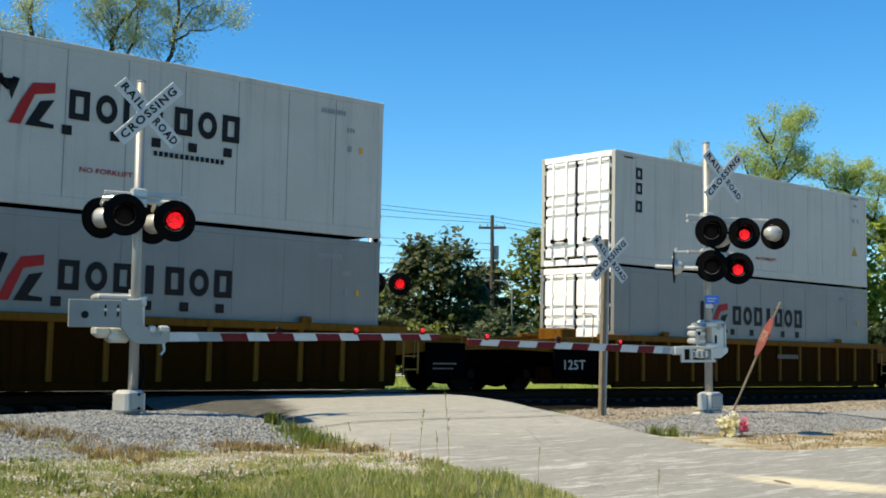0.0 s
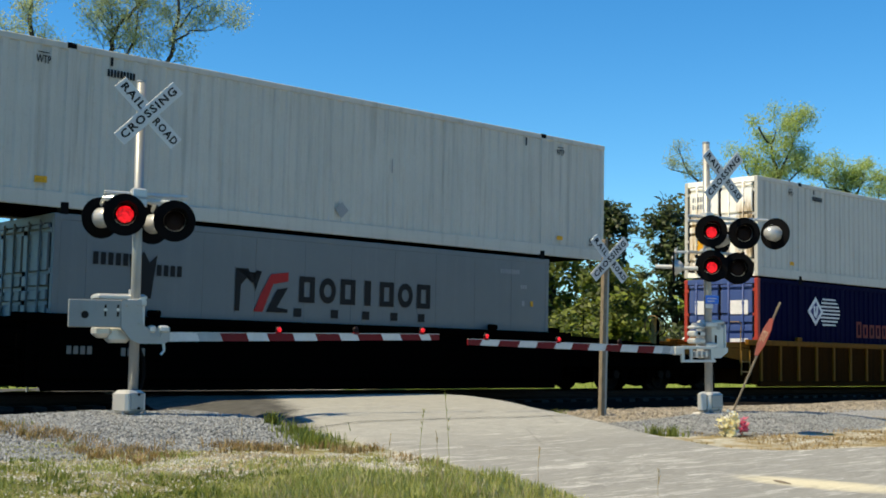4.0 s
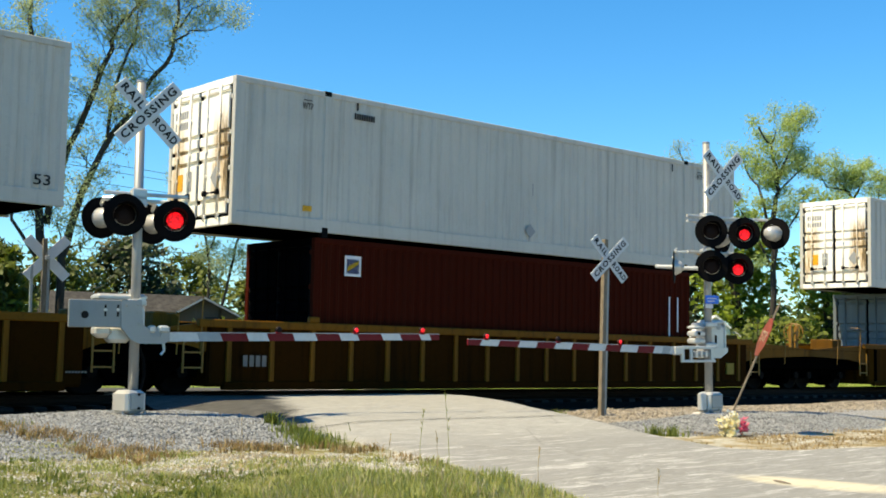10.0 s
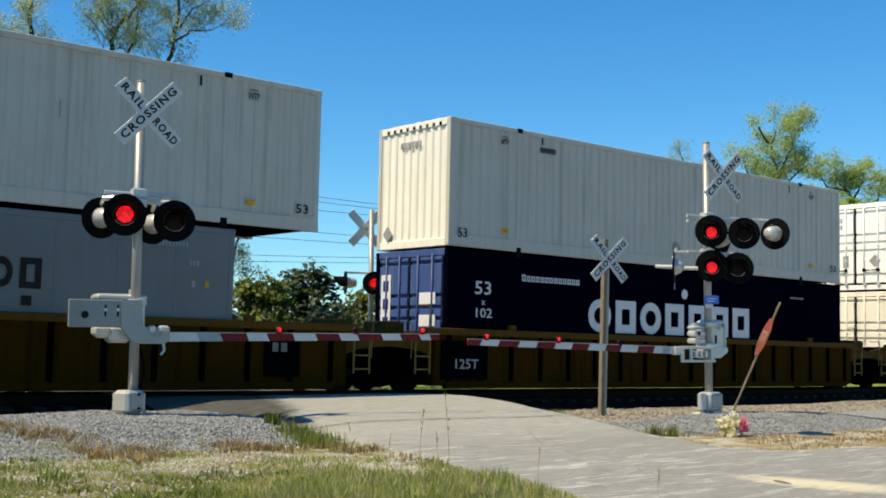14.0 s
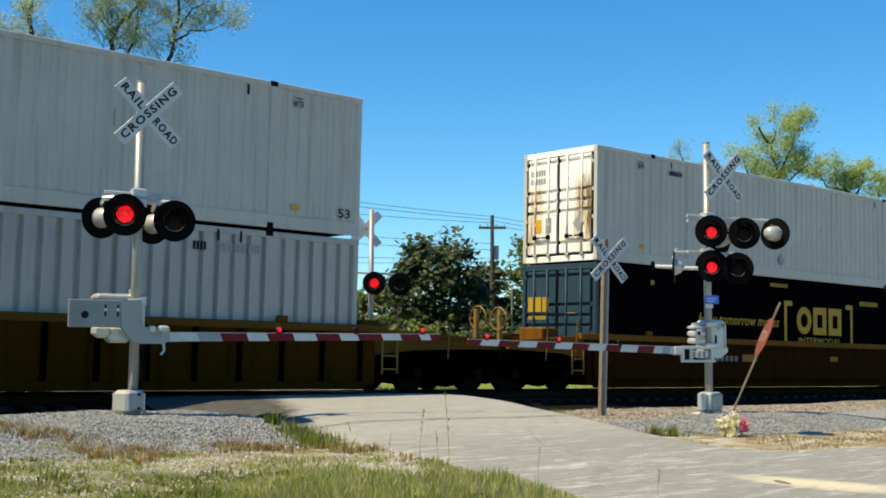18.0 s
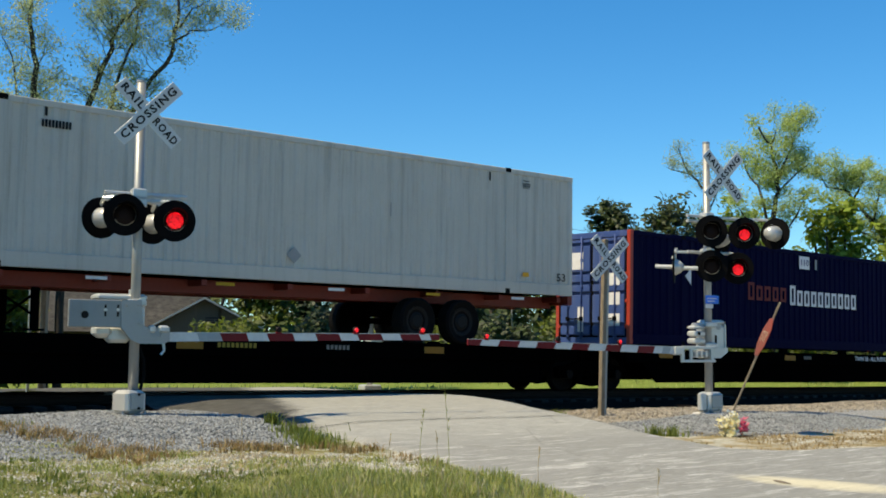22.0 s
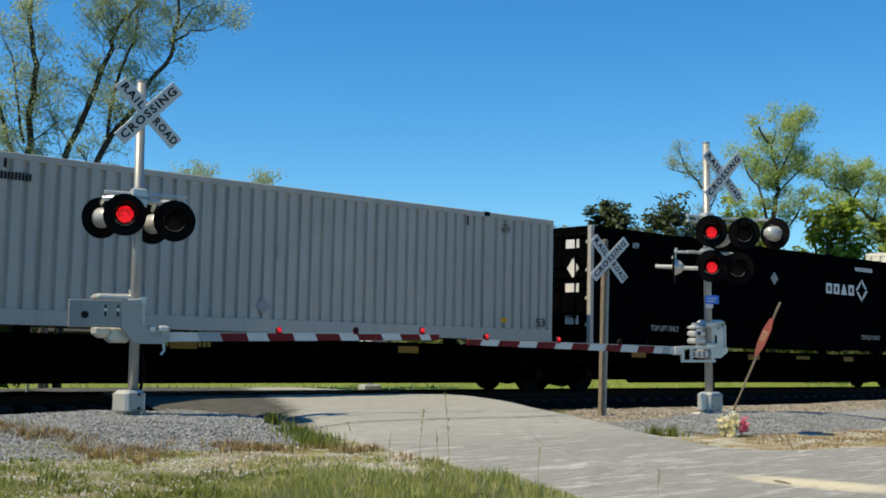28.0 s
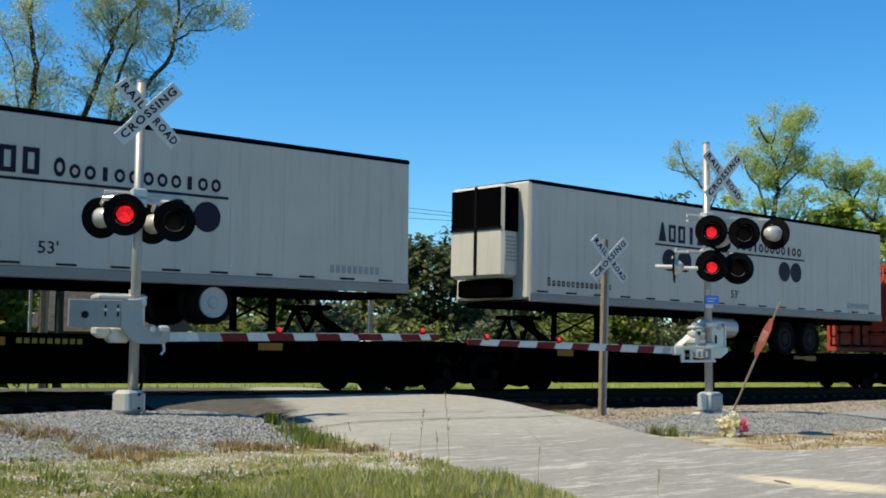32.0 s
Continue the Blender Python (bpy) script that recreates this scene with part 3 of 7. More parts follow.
# tar seam across the road, a patch of yellow dirt with a dark scar
sh = Shape()
for i in range(34):
    x0, x1 = 9.6 + i * .165, 9.6 + (i + 1) * .165
    y0, y1 = (14.35 - .10 * (x - 9.6) + .05 * noise.noise((x * 2, 0, 3)) for x in (x0, x1))
    sh.add([(x0, y0, road_z(x0, y0) + .016), (x1, y1, road_z(x1, y1) + .016), (x1, y1 + .035, road_z(x1, y1) + .017), (x0, y0 + .035, road_z(x0, y0) + .017)], [(0, 1, 2, 3)])
solid("tar_seam", sh, LETTERBLACK, "thin dark tar seam across the road", "road seam", kind="structure")
for nm, mt, cx, cy, rx, ry, hz, lab in (("road_scar", POSTWOOD, 11.0, 7.22, .05, .17, .006, "short brown scar in the road"),):
    sh = Shape()
    for q in range(28):
        a = q * .2244
        k = (1 + .35 * noise.noise((math.cos(a) * 1.5, math.sin(a) * 1.5, 3.0)) + .15 * noise.noise((math.cos(a) * 5, math.sin(a) * 5, 1.0)))
        u, w = rx * math.cos(a) * k, ry * math.sin(a) * k
        x, y = cx + .85 * u + .5 * w, cy - .5 * u + .85 * w
        sh.v.append((x, y, road_z(x, y) + 0.012 * noise.noise((x * .8, y * .8, 0)) + hz))
    sh.f = [tuple(range(28))]
    solid(nm, sh, mt, lab, "road patch", kind="structure")

# far side: a road along the track and the street running on
sh = Shape()
for x0, x1, y0, y1 in ((-60, 9.9, 33.0, 39.5), (17.8, 160, 47.0, 52.0)):
    z = -0.50
    sh.box(x0, y0, z - 0.1, x1, y1, z, 0)
solid("far_road", sh, FARROAD, "pale paved road along the far side of the track", "road", kind="structure")

# ---- track ----
track = thing("railway_track", "worn steel railway track on dark wooden ties", "track", kind="structure")
for off in (0.54, 2.05):
    sh = Shape()
    prof = [(-.07, -.17), (.07, -.17), (.07, -.155), (.012, -.13), (.012, -.045), (.036, -.035), (.036, 0), (-.036, 0), (-.036, -.035), (-.012, -.045), (-.012, -.13), (-.07, -.155)]
    xs_ = list(range(-340, -95, 35)) + list(range(-95, 140, 5)) + list(range(140, 420, 40))
    k = len(prof)
    v = [(x, 19.724 + off + a, rail_z(x) + CANT * off + b) for x in xs_ for a, b in prof]
    f = [(j * k + i, j * k + (i + 1) % k, (j + 1) * k + (i + 1) % k, (j + 1) * k + i) for j in range(len(xs_) - 1) for i in range(k)]
    sh.add(v, f)
    part("rail", sh, RAILSTEEL, track)
tie = Shape().box(-0.115, -1.3, -0.17, 0.115, 1.3, 0, 0.012).mesh("tie", TIEWOOD)
for i in range(150):
    x = -12 + i * 0.53
    part("tie", tie, TIEWOOD, track, m=TRAIN @ pose(x, 1.295 + random.uniform(-.03, .03), -0.172, 0, 0, random.uniform(-1.5, 1.5)))
cr = thing("crossing_deck", "asphalt crossing panels between the rails", "crossing", kind="structure")
for k in range(4):
    sh = Shape().box(10.2 + k * 1.85 + .01, .62, -.15, 10.2 + (k + 1) * 1.85 - .01, 1.97, -.012, .01)
    part("panel", sh, ASPHALT, cr, m=TRAIN)


# ---- stones, grass and weeds ----
def stones(name, n, place, size, material, label):
    sh = Shape()
    rnd = random.Random(7)
    for _ in range(n):
        p = place(rnd)
        if p is None:
            continue
        x, y = p
        r = size * rnd.uniform(0.5, 1.5)
        z = ground_z(x, y) + r * 0.25
        a = rnd.uniform(0, 6.3)
        h = r * rnd.uniform(.5, .9)
        ring = [(x + r * rnd.uniform(.7, 1.1) * math.cos(a + i * 1.2566), y + r * rnd.uniform(.7, 1.1) * math.sin(a + i * 1.2566), z + h * rnd.uniform(-.3, .35)) for i in range(5)]
        v = ring + [(x + r * rnd.uniform(-.3, .3), y + r * rnd.uniform(-.3, .3), z + h), (x, y, z - h)]
        sh.add(v, [(i, (i + 1) % 5, 5) for i in range(5)] + [((i + 1) % 5, i, 6) for i in range(5)])
    return solid(name, sh, material, label, "gravel", kind="stuff")


def left_bank(r):
    x, y = r.uniform(3.6, 10.2), r.uniform(12.6, 18.45)
    if on_road(x, y) > .3 + .6 * r.random() ** 2 or r.random() > step(12.7, 13.8, y + .8 * noise.noise((x, y, 3))):
        return None
    return x, y


def right_bank(r):
    x, y = r.uniform(15.4, 23.5), r.uniform(11.3, 15.6)
    d = math.hypot((x - 19.5) / 3.8, (y - 13.4) / 2.0)
    return (x, y) if d < 1.05 and on_road(x, y) < .3 else None


def track_side(r):
    x, y = 3 + 52 * r.random() ** 1.3, r.choice((r.uniform(15.0, 18.4), r.uniform(15.4, 18.5)))
    if 9.9 < x < 17.1 or (x < 9.8 and y < 18.0) or math.hypot((x - 19.5) / 3.8, (y - 13.4) / 2.0) < 1:
        return None
    return x, y


stones("gravel_bank", 42000, left_bank, 0.021, STONE, "grey crushed stone bank at the foot of a signal")
stones("gravel_mound", 30000, right_bank, 0.015, STONE, "grey crushed stone mound round a signal foot")
stones("ballast", 22000, track_side, 0.026, BALLAST, "tan and grey track ballast")


def blades(name, n, place, hi, material, label, lean=0.5, width=0.006):
    sh = Shape()
    rnd = random.Random(11)
    for _ in range(n):
        p = place(rnd)
        if p is None:
            continue
        x, y, k = p
        h = hi * k * rnd.uniform(.45, 1.2)
        z = ground_z(x, y) - .02
        a = rnd.uniform(0, 6.3)
        w = width * rnd.uniform(.7, 1.4)
        dx, dy = math.cos(a) * w, math.sin(a) * w
        b = rnd.uniform(0, 6.3)
        e = h * lean * rnd.uniform(.1, 1)
        mx, my = x + math.cos(b) * e * .35, y + math.sin(b) * e * .35
        sh.add([(x - dx, y - dy, z), (x + dx, y + dy, z), (mx + dx * .8, my + dy * .8, z + h * .6), (mx - dx * .8, my - dy * .8, z + h * .6), (x + math.cos(b) * e, y + math.sin(b) * e, z + h)], [(0, 1, 2, 3), (3, 2, 4)])
    return solid(name, sh, material, label, "grass", kind="stuff")


def clump(x, y, f, o):
    return noise.noise((x * f, y * f, o))


def verge_place(r, q):
    """A point of the verge at depth q, and its bearing as a slope right of the middle."""
    s = r.uniform(-.40, .16) * q
    return .656 * q + .755 * s, .755 * q - .656 * s, s / q


GREEN_TO = ((-.40, 14.6), (-.34, 14.0), (-.31, 12.3), (-.19, 12.2), (-.15, 13.0), (-.10, 13.5), (0.05, 13.3), (.10, 12.0), (.16, 11.4))
BROWN_AT = ((-.40, 15.4), (-.33, 15.4), (-.30, 14.4), (-.25, 14.0), (-.19, 14.1), (-.17, 14.9), (-.13, 15.4), (-.07, 15.3), (-.04, 15.0), (.0, 14.2), (.1, 13.0))


def near_grass(r):
    q = 10.0 + 5.0 * r.random() ** 1.5
    x, y, k = verge_place(r, q)
    if on_road(x, y) > .2:
        return None
    edge = line(k, GREEN_TO)
    thick = clump(x, y, .8, 2.2) * .9 + (edge - q) * .75 + .25
    tall = .7 * step(-.17, -.12, k) * (1 - step(.06, .10, k)) * (1 - step(12.4, 13.4, q))
    return (x, y, .38 + .32 * step(-.18, -.10, k) + .7 * clump(x, y, 1.1, 9) + tall * (.7 + clump(x, y, 2.0, 3))) if r.random() < step(.0, .9, thick + .9 * clump(x, y, 2.3, 4)) else None


def dry_grass(r):
    q = r.uniform(11, 16)
    x, y, k = verge_place(r, q)
    if on_road(x, y) > .4:
        return None
    d = abs(q - line(k, BROWN_AT))
    v = .60 - .60 * d + .9 * clump(x, y, .9, 6.5) + .5 * clump(x, y, 2.5, 1.5)
    return (x, y, 1.0) if r.random() < step(.1, .6, v) else None


def edge_green(r):
    c = r.choice(((9.42, 14.55, .07), (9.4, 13.95, .16), (9.3, 13.5, .2), (9.1, 13.1, .2), (9.0, 12.7, .22), (15.85, 12.45, .13), (15.7, 12.7, .10), (18.0, 17.1, .10)))
    a, d = r.uniform(0, 6.3), abs(r.gauss(0, c[2]))
    return c[0] + d * math.cos(a), c[1] + d * math.sin(a), 1.0


def right_dry(r):
    x, y = r.uniform(14.2, 30), r.uniform(8.8, 13.5)
    d = math.hypot((x - 19.5) / 3.8, (y - 13.4) / 2.0)
    if d < .95 or on_road(x, y) > .2 or math.hypot(x - 14.9, y - 10.3) < .6:
        return None
    return (x, y, .7) if r.random() < step(-.15, .3, clump(x, y, .8, 4.2)) else None


def verge(r):
    q = 10.5 + 4.0 * r.random()
    s = r.uniform(-.42, .1) * q
    x, y = .656 * q + .755 * s, .755 * q - .656 * s
    return (x, y) if on_road(x, y) < .5 + .5 * r.random() and y < 14.2 else None


def stubble(r):
    p = verge(r)
    return (*p, .6 + 1.2 * max(0, clump(p[0], p[1], 1.5, 3.3))) if p and clump(p[0], p[1], 1.7, 5.5) + .6 * clump(p[0], p[1], 5, 2.5) > -.05 else None


def green_stubble(r):
    p = verge(r)
    return (*p, .7 + 1.4 * max(0, clump(p[0], p[1], 1.2, 8.3))) if p and clump(p[0], p[1], .9, 1.5) + .5 * clump(p[0], p[1], 3.5, 6.5) > .12 else None


def sand_bed(r):
    q = r.uniform(12.2, 15.0)
    x, y, k = verge_place(r, q)
    d = abs(q - line(k, ((-.4, 11.6), (-.25, 13.2), (-.15, 13.8), (0, 13.8), (.06, 13.2), (.16, 12.0))))
    return (x, y) if on_road(x, y) < .5 + .5 * r.random() and .45 - .8 * d + .8 * clump(x, y, 1.2, 7.1) > .1 * r.random() else None


stones("sand_bed_grit", 9000, sand_bed, 0.011, SANDSTONE, "white sandy grit in bare patches of the verge")
stones("sandy_grit", 8000, verge, 0.012, SANDSTONE, "pale sandy grit scattered on the verge")
blades("straw_stubble", 26000, stubble, 0.05, STRAW, "short pale straw stubble on the verge", .9, .005)
blades("green_stubble", 30000, green_stubble, 0.07, GRASSBLADE, "short green grass on the verge", .8, .005)
blades("green_grass", 62000, near_grass, 0.13, GRASSBLADE, "long fresh green grass on the verge")
blades("dry_grass", 20000, dry_grass, 0.09, DRYBLADE, "dry straw-coloured grass on the verge")


def brown_tufts(r):
    x, y, k = dry_grass(r) or (0, 0, 0)
    return (x, y, 1.0) if k and clump(x, y, 1.3, 7.7) + .5 * clump(x, y, 4, 2) > -.02 else None


blades("brown_grass", 40000, brown_tufts, 0.13, TUFTBROWN, "brown dead grass along the gravel", .9, .006)
blades("grass_tufts", 1000, edge_green, 0.20, WEEDGREEN, "small green tufts at the gravel's edge", .6, .009)
blades("dry_verge_grass", 22000, right_dry, 0.10, TUFTBROWN, "dry brown grass round the gravel mound", .9)


def mixed_weeds(r):
    x, y, k = dry_grass(r) or (0, 0, 0)
    return (x, y, .6 + .8 * max(0, clump(x, y, 3, 5))) if k and clump(x, y, 1.6, 3.1) > 0 else None


def dark_weeds(r):
    p = near_grass(r)
    return (p[0], p[1], .6 + 1.2 * max(0, clump(p[0], p[1], 2.6, 1.1))) if p and clump(p[0], p[1], 2.1, 8.8) + .4 * clump(p[0], p[1], 6, 2) > .08 else None


blades("clumped_weeds", 26000, dark_weeds, 0.11, WEEDGREEN, "darker olive clumps in the verge grass", .8, .007)
blades("verge_weeds", 14000, mixed_weeds, 0.13, WEEDGREEN, "olive weeds among the dead grass", .7, .006)


def tall_stems(r):
    p = near_grass(r)
    return (p[0], p[1], p[2] * 1.15) if p and clump(p[0], p[1], 1.9, 6.1) > -.1 else None


blades("seeding_grass", 9000, tall_stems, 0.15, STRAW, "pale seeding stems in the grass", .5, .003)


def far_grass(r):
    x, y = r.uniform(4, 70), r.uniform(25.5, 48)
    return (x, y, 1.0) if on_road(x, y) < .2 and r.random() < step(-.3, .3, clump(x, y, .3, 1)) else None


blades("far_grass", 9000, far_grass, 0.16, GRASSBLADE, "green grass beyond the track", .5, .02)


def weed(x, y, h, heads, material, seed):
    rnd = random.Random(seed)
    z = ground_z(x, y)
    ob = thing("tall_weed", "tall thin dry weed stalk with seed head", "weed", pose(x, y, z - .02), group="weeds by the road")
    e = rnd.uniform(-.12, .12) * h
    part("stem", Shape().path([(0, 0, 0), (e * .3, .01, h * .5), (e, 0, h)], [.004, .003, .0015], 5), material, ob)
    for i in range(heads):
        k = rnd.uniform(.55, 1.0)
        a = rnd.uniform(0, 6.3)
        p = Vector((e * k * k, 0, h * k))
        q = p + Vector((math.cos(a) * .02, math.sin(a) * .02, .05)) * rnd.uniform(.5, 1.2)
        part("seed_head", Shape().tube(p, q, .005, .0015, 4), material, ob)


for i, (q, s, h) in enumerate(((12.9, -.24, .72), (12.6, .09, .95), (13.9, -.62, .34), (13.4, -.04, .4), (13.9, -2.3, .5), (12.2, .98, .42), (11.4, 2.05, .3), (11.9, -2.9, .3))):
    x, y = .656 * q + .755 * s, .755 * q - .656 * s
    weed(x, y, h, 7, GRASSBLADE if h > .6 else STRAW, i)
# ---- the train ----
# Travelled way, in metres, from the moment 16 s.
V1, V2, V3, V4, V5 = 9.481, 0.179, 0.123, -0.016, -0.052


def run(t):
    k = (t - 16) / 16
    return 16 * (V1 * k + V2 * k ** 2 + V3 * k ** 3 + V4 * k ** 4 + V5 * k ** 5)


ROLLING = []                       # thing, place along the train, y, height, tilt


def rolling(ob, x, y=0.0, z=0.0, tilt=0.0):
    ROLLING.append((ob, x, y, z, tilt))
    return ob


WIDE = 2.59


def corrugated(sh, x0, x1, z0, z1, y, way, pitch=0.28, deep=0.032, along="x"):
    """A sheet with upright trapezoid ribs; way: -1 faces the near side, +1 the far side."""
    n = max(1, round((x1 - x0) / pitch))
    p = (x1 - x0) / n
    pts = []
    for i in range(n):
        a = x0 + i * p
        if deep > .05:       # bold sheet: broad faces with narrow deep grooves
            pts += [(a, 0), (a + p * .62, 0), (a + p * .72, deep), (a + p * .90, deep)]
        else:
            pts += [(a, 0), (a + p * .30, 0), (a + p * .45, deep), (a + p * .85, deep)]
    pts.append((x1, 0))
    k = len(pts)
    if along == "x":
        v = [(a, y - way * d, z0) for a, d in pts] + [(a, y - way * d, z1) for a, d in pts]
    else:
        v = [(y - way * d, a, z0) for a, d in pts] + [(y - way * d, a, z1) for a, d in pts]
    sh.add(v, [(i, i + 1, k + i + 1, k + i) for i in range(k - 1)])


def marks(parent, items, y=-0.006):
    """Painted bars that stand for writing: (name, x, z, width, height, count, material)."""
    for name, x, z, w, h, cnt, mt in items:
        p = w / cnt
        bar = Shape().box(0, y - .002, 0, p * (1 if cnt == 1 else .68), y, h).mesh(name.rstrip("s"), mt)
        for i in range(cnt):
            part(name.rstrip("s"), bar, mt, parent, m=pose(x + i * p, 0, z))


def diamond(parent, x, z, r, mt=None, y=-0.004):
    part("placard", Shape().slab([(x - r, z), (x, z - r), (x + r, z), (x, z + r)], y - .003, y), mt or LETTERGREY, parent, "grey diamond placard")


def words(parent, text, x, z, size, mt, width=0, shear=0.0, y=-0.008, turn=0):
    return lettering("lettering", text, size, mt, parent, pose(x, y, z, 90, 0, 0) @ pose(0, 0, 0, 0, 0, turn), width, shear=shear)


def container(name, label, x, z, length, high, body, side="ribbed", end="doors", doors=None, post=None, group="", tilt=0.0, lugs=True, pitch=0.28, y=0.0, deep=0.034):
    """A container with its near side at y = 0; x runs along the train from its leading end."""
    ob = thing(name, label, "container", group=group)
    doors, post = doors or body, post or body
    w, zb, zt = WIDE, 0.17, high - 0.10
    pl = 0.12
    inset = 2.18 if length > 15.5 else (1.35 if length > 13 else 0.12)
    sh = Shape()
    if side == "ribbed":
        for yy, way in ((0.012, -1), (w - .012, 1)):
            cuts = [pl, inset, length - inset, length - pl] if length > 13 else [pl, length - pl]
            for a, b in zip(cuts, cuts[1:]):
                sh = Shape()
                corrugated(sh, a + (.06 if a > pl else 0), b - (.06 if b < length - pl else 0), zb, zt, yy, way, pitch, deep)
                part("side_panel", sh, body, ob)
    else:
        part("side_panel", Shape().box(pl, 0.008, zb, length - pl, .06, zt), body, ob)
        part("side_panel", Shape().box(pl, w - .06, zb, length - pl, w - .008, zt), body, ob)
    part("roof", Shape().box(.05, .03, zt - .02, length - .05, w - .03, high - .015, .01), body, ob)
    part("underframe", Shape().box(.05, .06, .04, length - .05, w - .06, zb), BLACKCAR, ob)
    for yy in (0, w):
        d = .06 if yy == 0 else -.06
        part("top_rail", Shape().box(.1, yy, zt - .02, length - .1, yy + d, high, .012), body, ob)
        part("bottom_rail", Shape().box(.1, yy - (.004 if yy == 0 else -.004), 0, length - .1, yy + d * .8, zb + (.10 if side == "ribbed" and length > 15 else .03), .012), body, ob)
    for xx in (0, length - pl):
        for yy in (0, w - pl):
            part("corner_post", Shape().box(xx, yy, .1, xx + pl, yy + pl, high - .1, .012), post, ob)
            for zz in (0, high - .118):
                part("corner_casting", Shape().box(xx - .004, yy - .004, zz, xx + .17 - .04, yy + pl + .004, zz + .118, .015), post, ob)
    if z > 3 and length < 13:
        for xx in (.03, length - .11):
            for yy in (.03, w - .11):
                part("stacking_cone", Shape().box(xx, yy, -.13, xx + .08, yy + .08, .01, .01), BLACKPAINT, ob)
    if length > 13 and lugs:
        for xx in (inset, length - inset):
            for yy in (0.0, w - .075):
                part("lift_post", Shape().box(xx - .07, yy - .002, .05, xx + .07, yy + .075, high - .03, .01), body, ob)
            part("lift_casting", Shape().box(xx - .09, -.006, high - .1, xx + .09, .16, high + .012, .012), BLACKPAINT, ob, "black lifting casting")
            part("lift_casting", Shape().box(xx - .08, -.008, -.11 if z > 3 else -.02, xx + .08, .14, .11, .012), BLACKPAINT, ob, "black lifting casting")
    # leading end
    if end == "doors":
        part("sill", Shape().box(-.002, pl, 0, .08, w - pl, .16, .01), doors, ob)
        part("header", Shape().box(-.002, pl, high - .16, .08, w - pl, high, .01), doors, ob)
        for k in (0, 1):
            y0 = pl + .02 + k * (w - 2 * pl) / 2
            y1 = y0 + (w - 2 * pl) / 2 - (.04 if k == 0 else .09)
            d = part("door", Shape().box(.03, y0, .18, .075, y1, high - .18, .008), doors, ob)
            gk = Shape()
            for ga, gb in ((y0 - .012, y0 + .018), (y1 - .018, y1 + .012)):
                gk.box(-.004, ga, .18, .03, gb, high - .18)
            gk.box(-.004, y0 + .018, .165, .03, y1 - .018, .205).box(-.004, y0 + .018, high - .205, .03, y1 - .018, high - .165)
            part("gasket", gk, RUBBER, d, "black rubber door gasket")
            for za, zb2 in ((.22, .45), (.53, 1.26), (1.34, 1.52), (1.60, 1.79), (1.87, 2.55), (2.63, 2.71)):
                part("door_panel", Shape().box(-.042, y0 + .03, za * high / 2.896, .03, y1 - .03, zb2 * high / 2.896, .012), doors, d)
            for q in (.28, .72):
                yy = y0 + (y1 - y0) * q
                b = part("locking_bar", Shape().tube((-.066, yy, .1), (-.066, yy, high - .1), .021, n=8), doors, d, smooth=True)
                for zz in (.16, .95, high * .5, high - .75, high - .2):
                    part("bar_bracket", Shape().box(-.075, yy - .045, zz, -.03, yy + .045, zz + .06, .008), doors, d)
                part("handle", Shape().box(-.105, yy - .02, .62, -.08, yy + .22 * (1 if q < .5 else -1), .66, .006).box(-.10, yy - .05, .59, -.04, yy + .05, .70, .01), BLACKPAINT, d, "dark door handle and its keeper")
            for zz in (.4, 1.05, 1.75, 2.45):
                yy = pl - .04 if k == 0 else w - pl - .05
                part("hinge", Shape().box(-.012, yy, min(zz, high - .3), .03, yy + .09, min(zz, high - .3) + .09, .006), post, d)
    else:
        sh = Shape()
        corrugated(sh, pl, w - pl, .16, high - .16, 0.02, -1, .26, .035, "y")
        part("front_wall", sh, doors, ob)
        part("sill", Shape().box(-.002, pl, 0, .08, w - pl, .18, .01), doors, ob)
        sh = Shape().box(-.002, pl, high - .17, .08, w - pl, high, .01)
        part("header", sh, doors, ob)
        slot = Shape().box(-.008, pl + .18, high - .16, -.002, pl + .26, high - .08).mesh("vent_slot", BLACKPAINT)
        for i in range(9):
            part("vent_slot", slot, None, ob, m=pose(0, i * .235, 0))
    # trailing end
    sh = Shape()
    corrugated(sh, pl, w - pl, .1, high - .1, length - .02, 1, .26, .035, "y")
    part("rear_wall", sh, body, ob)
    return rolling(ob, x, y, z, tilt)


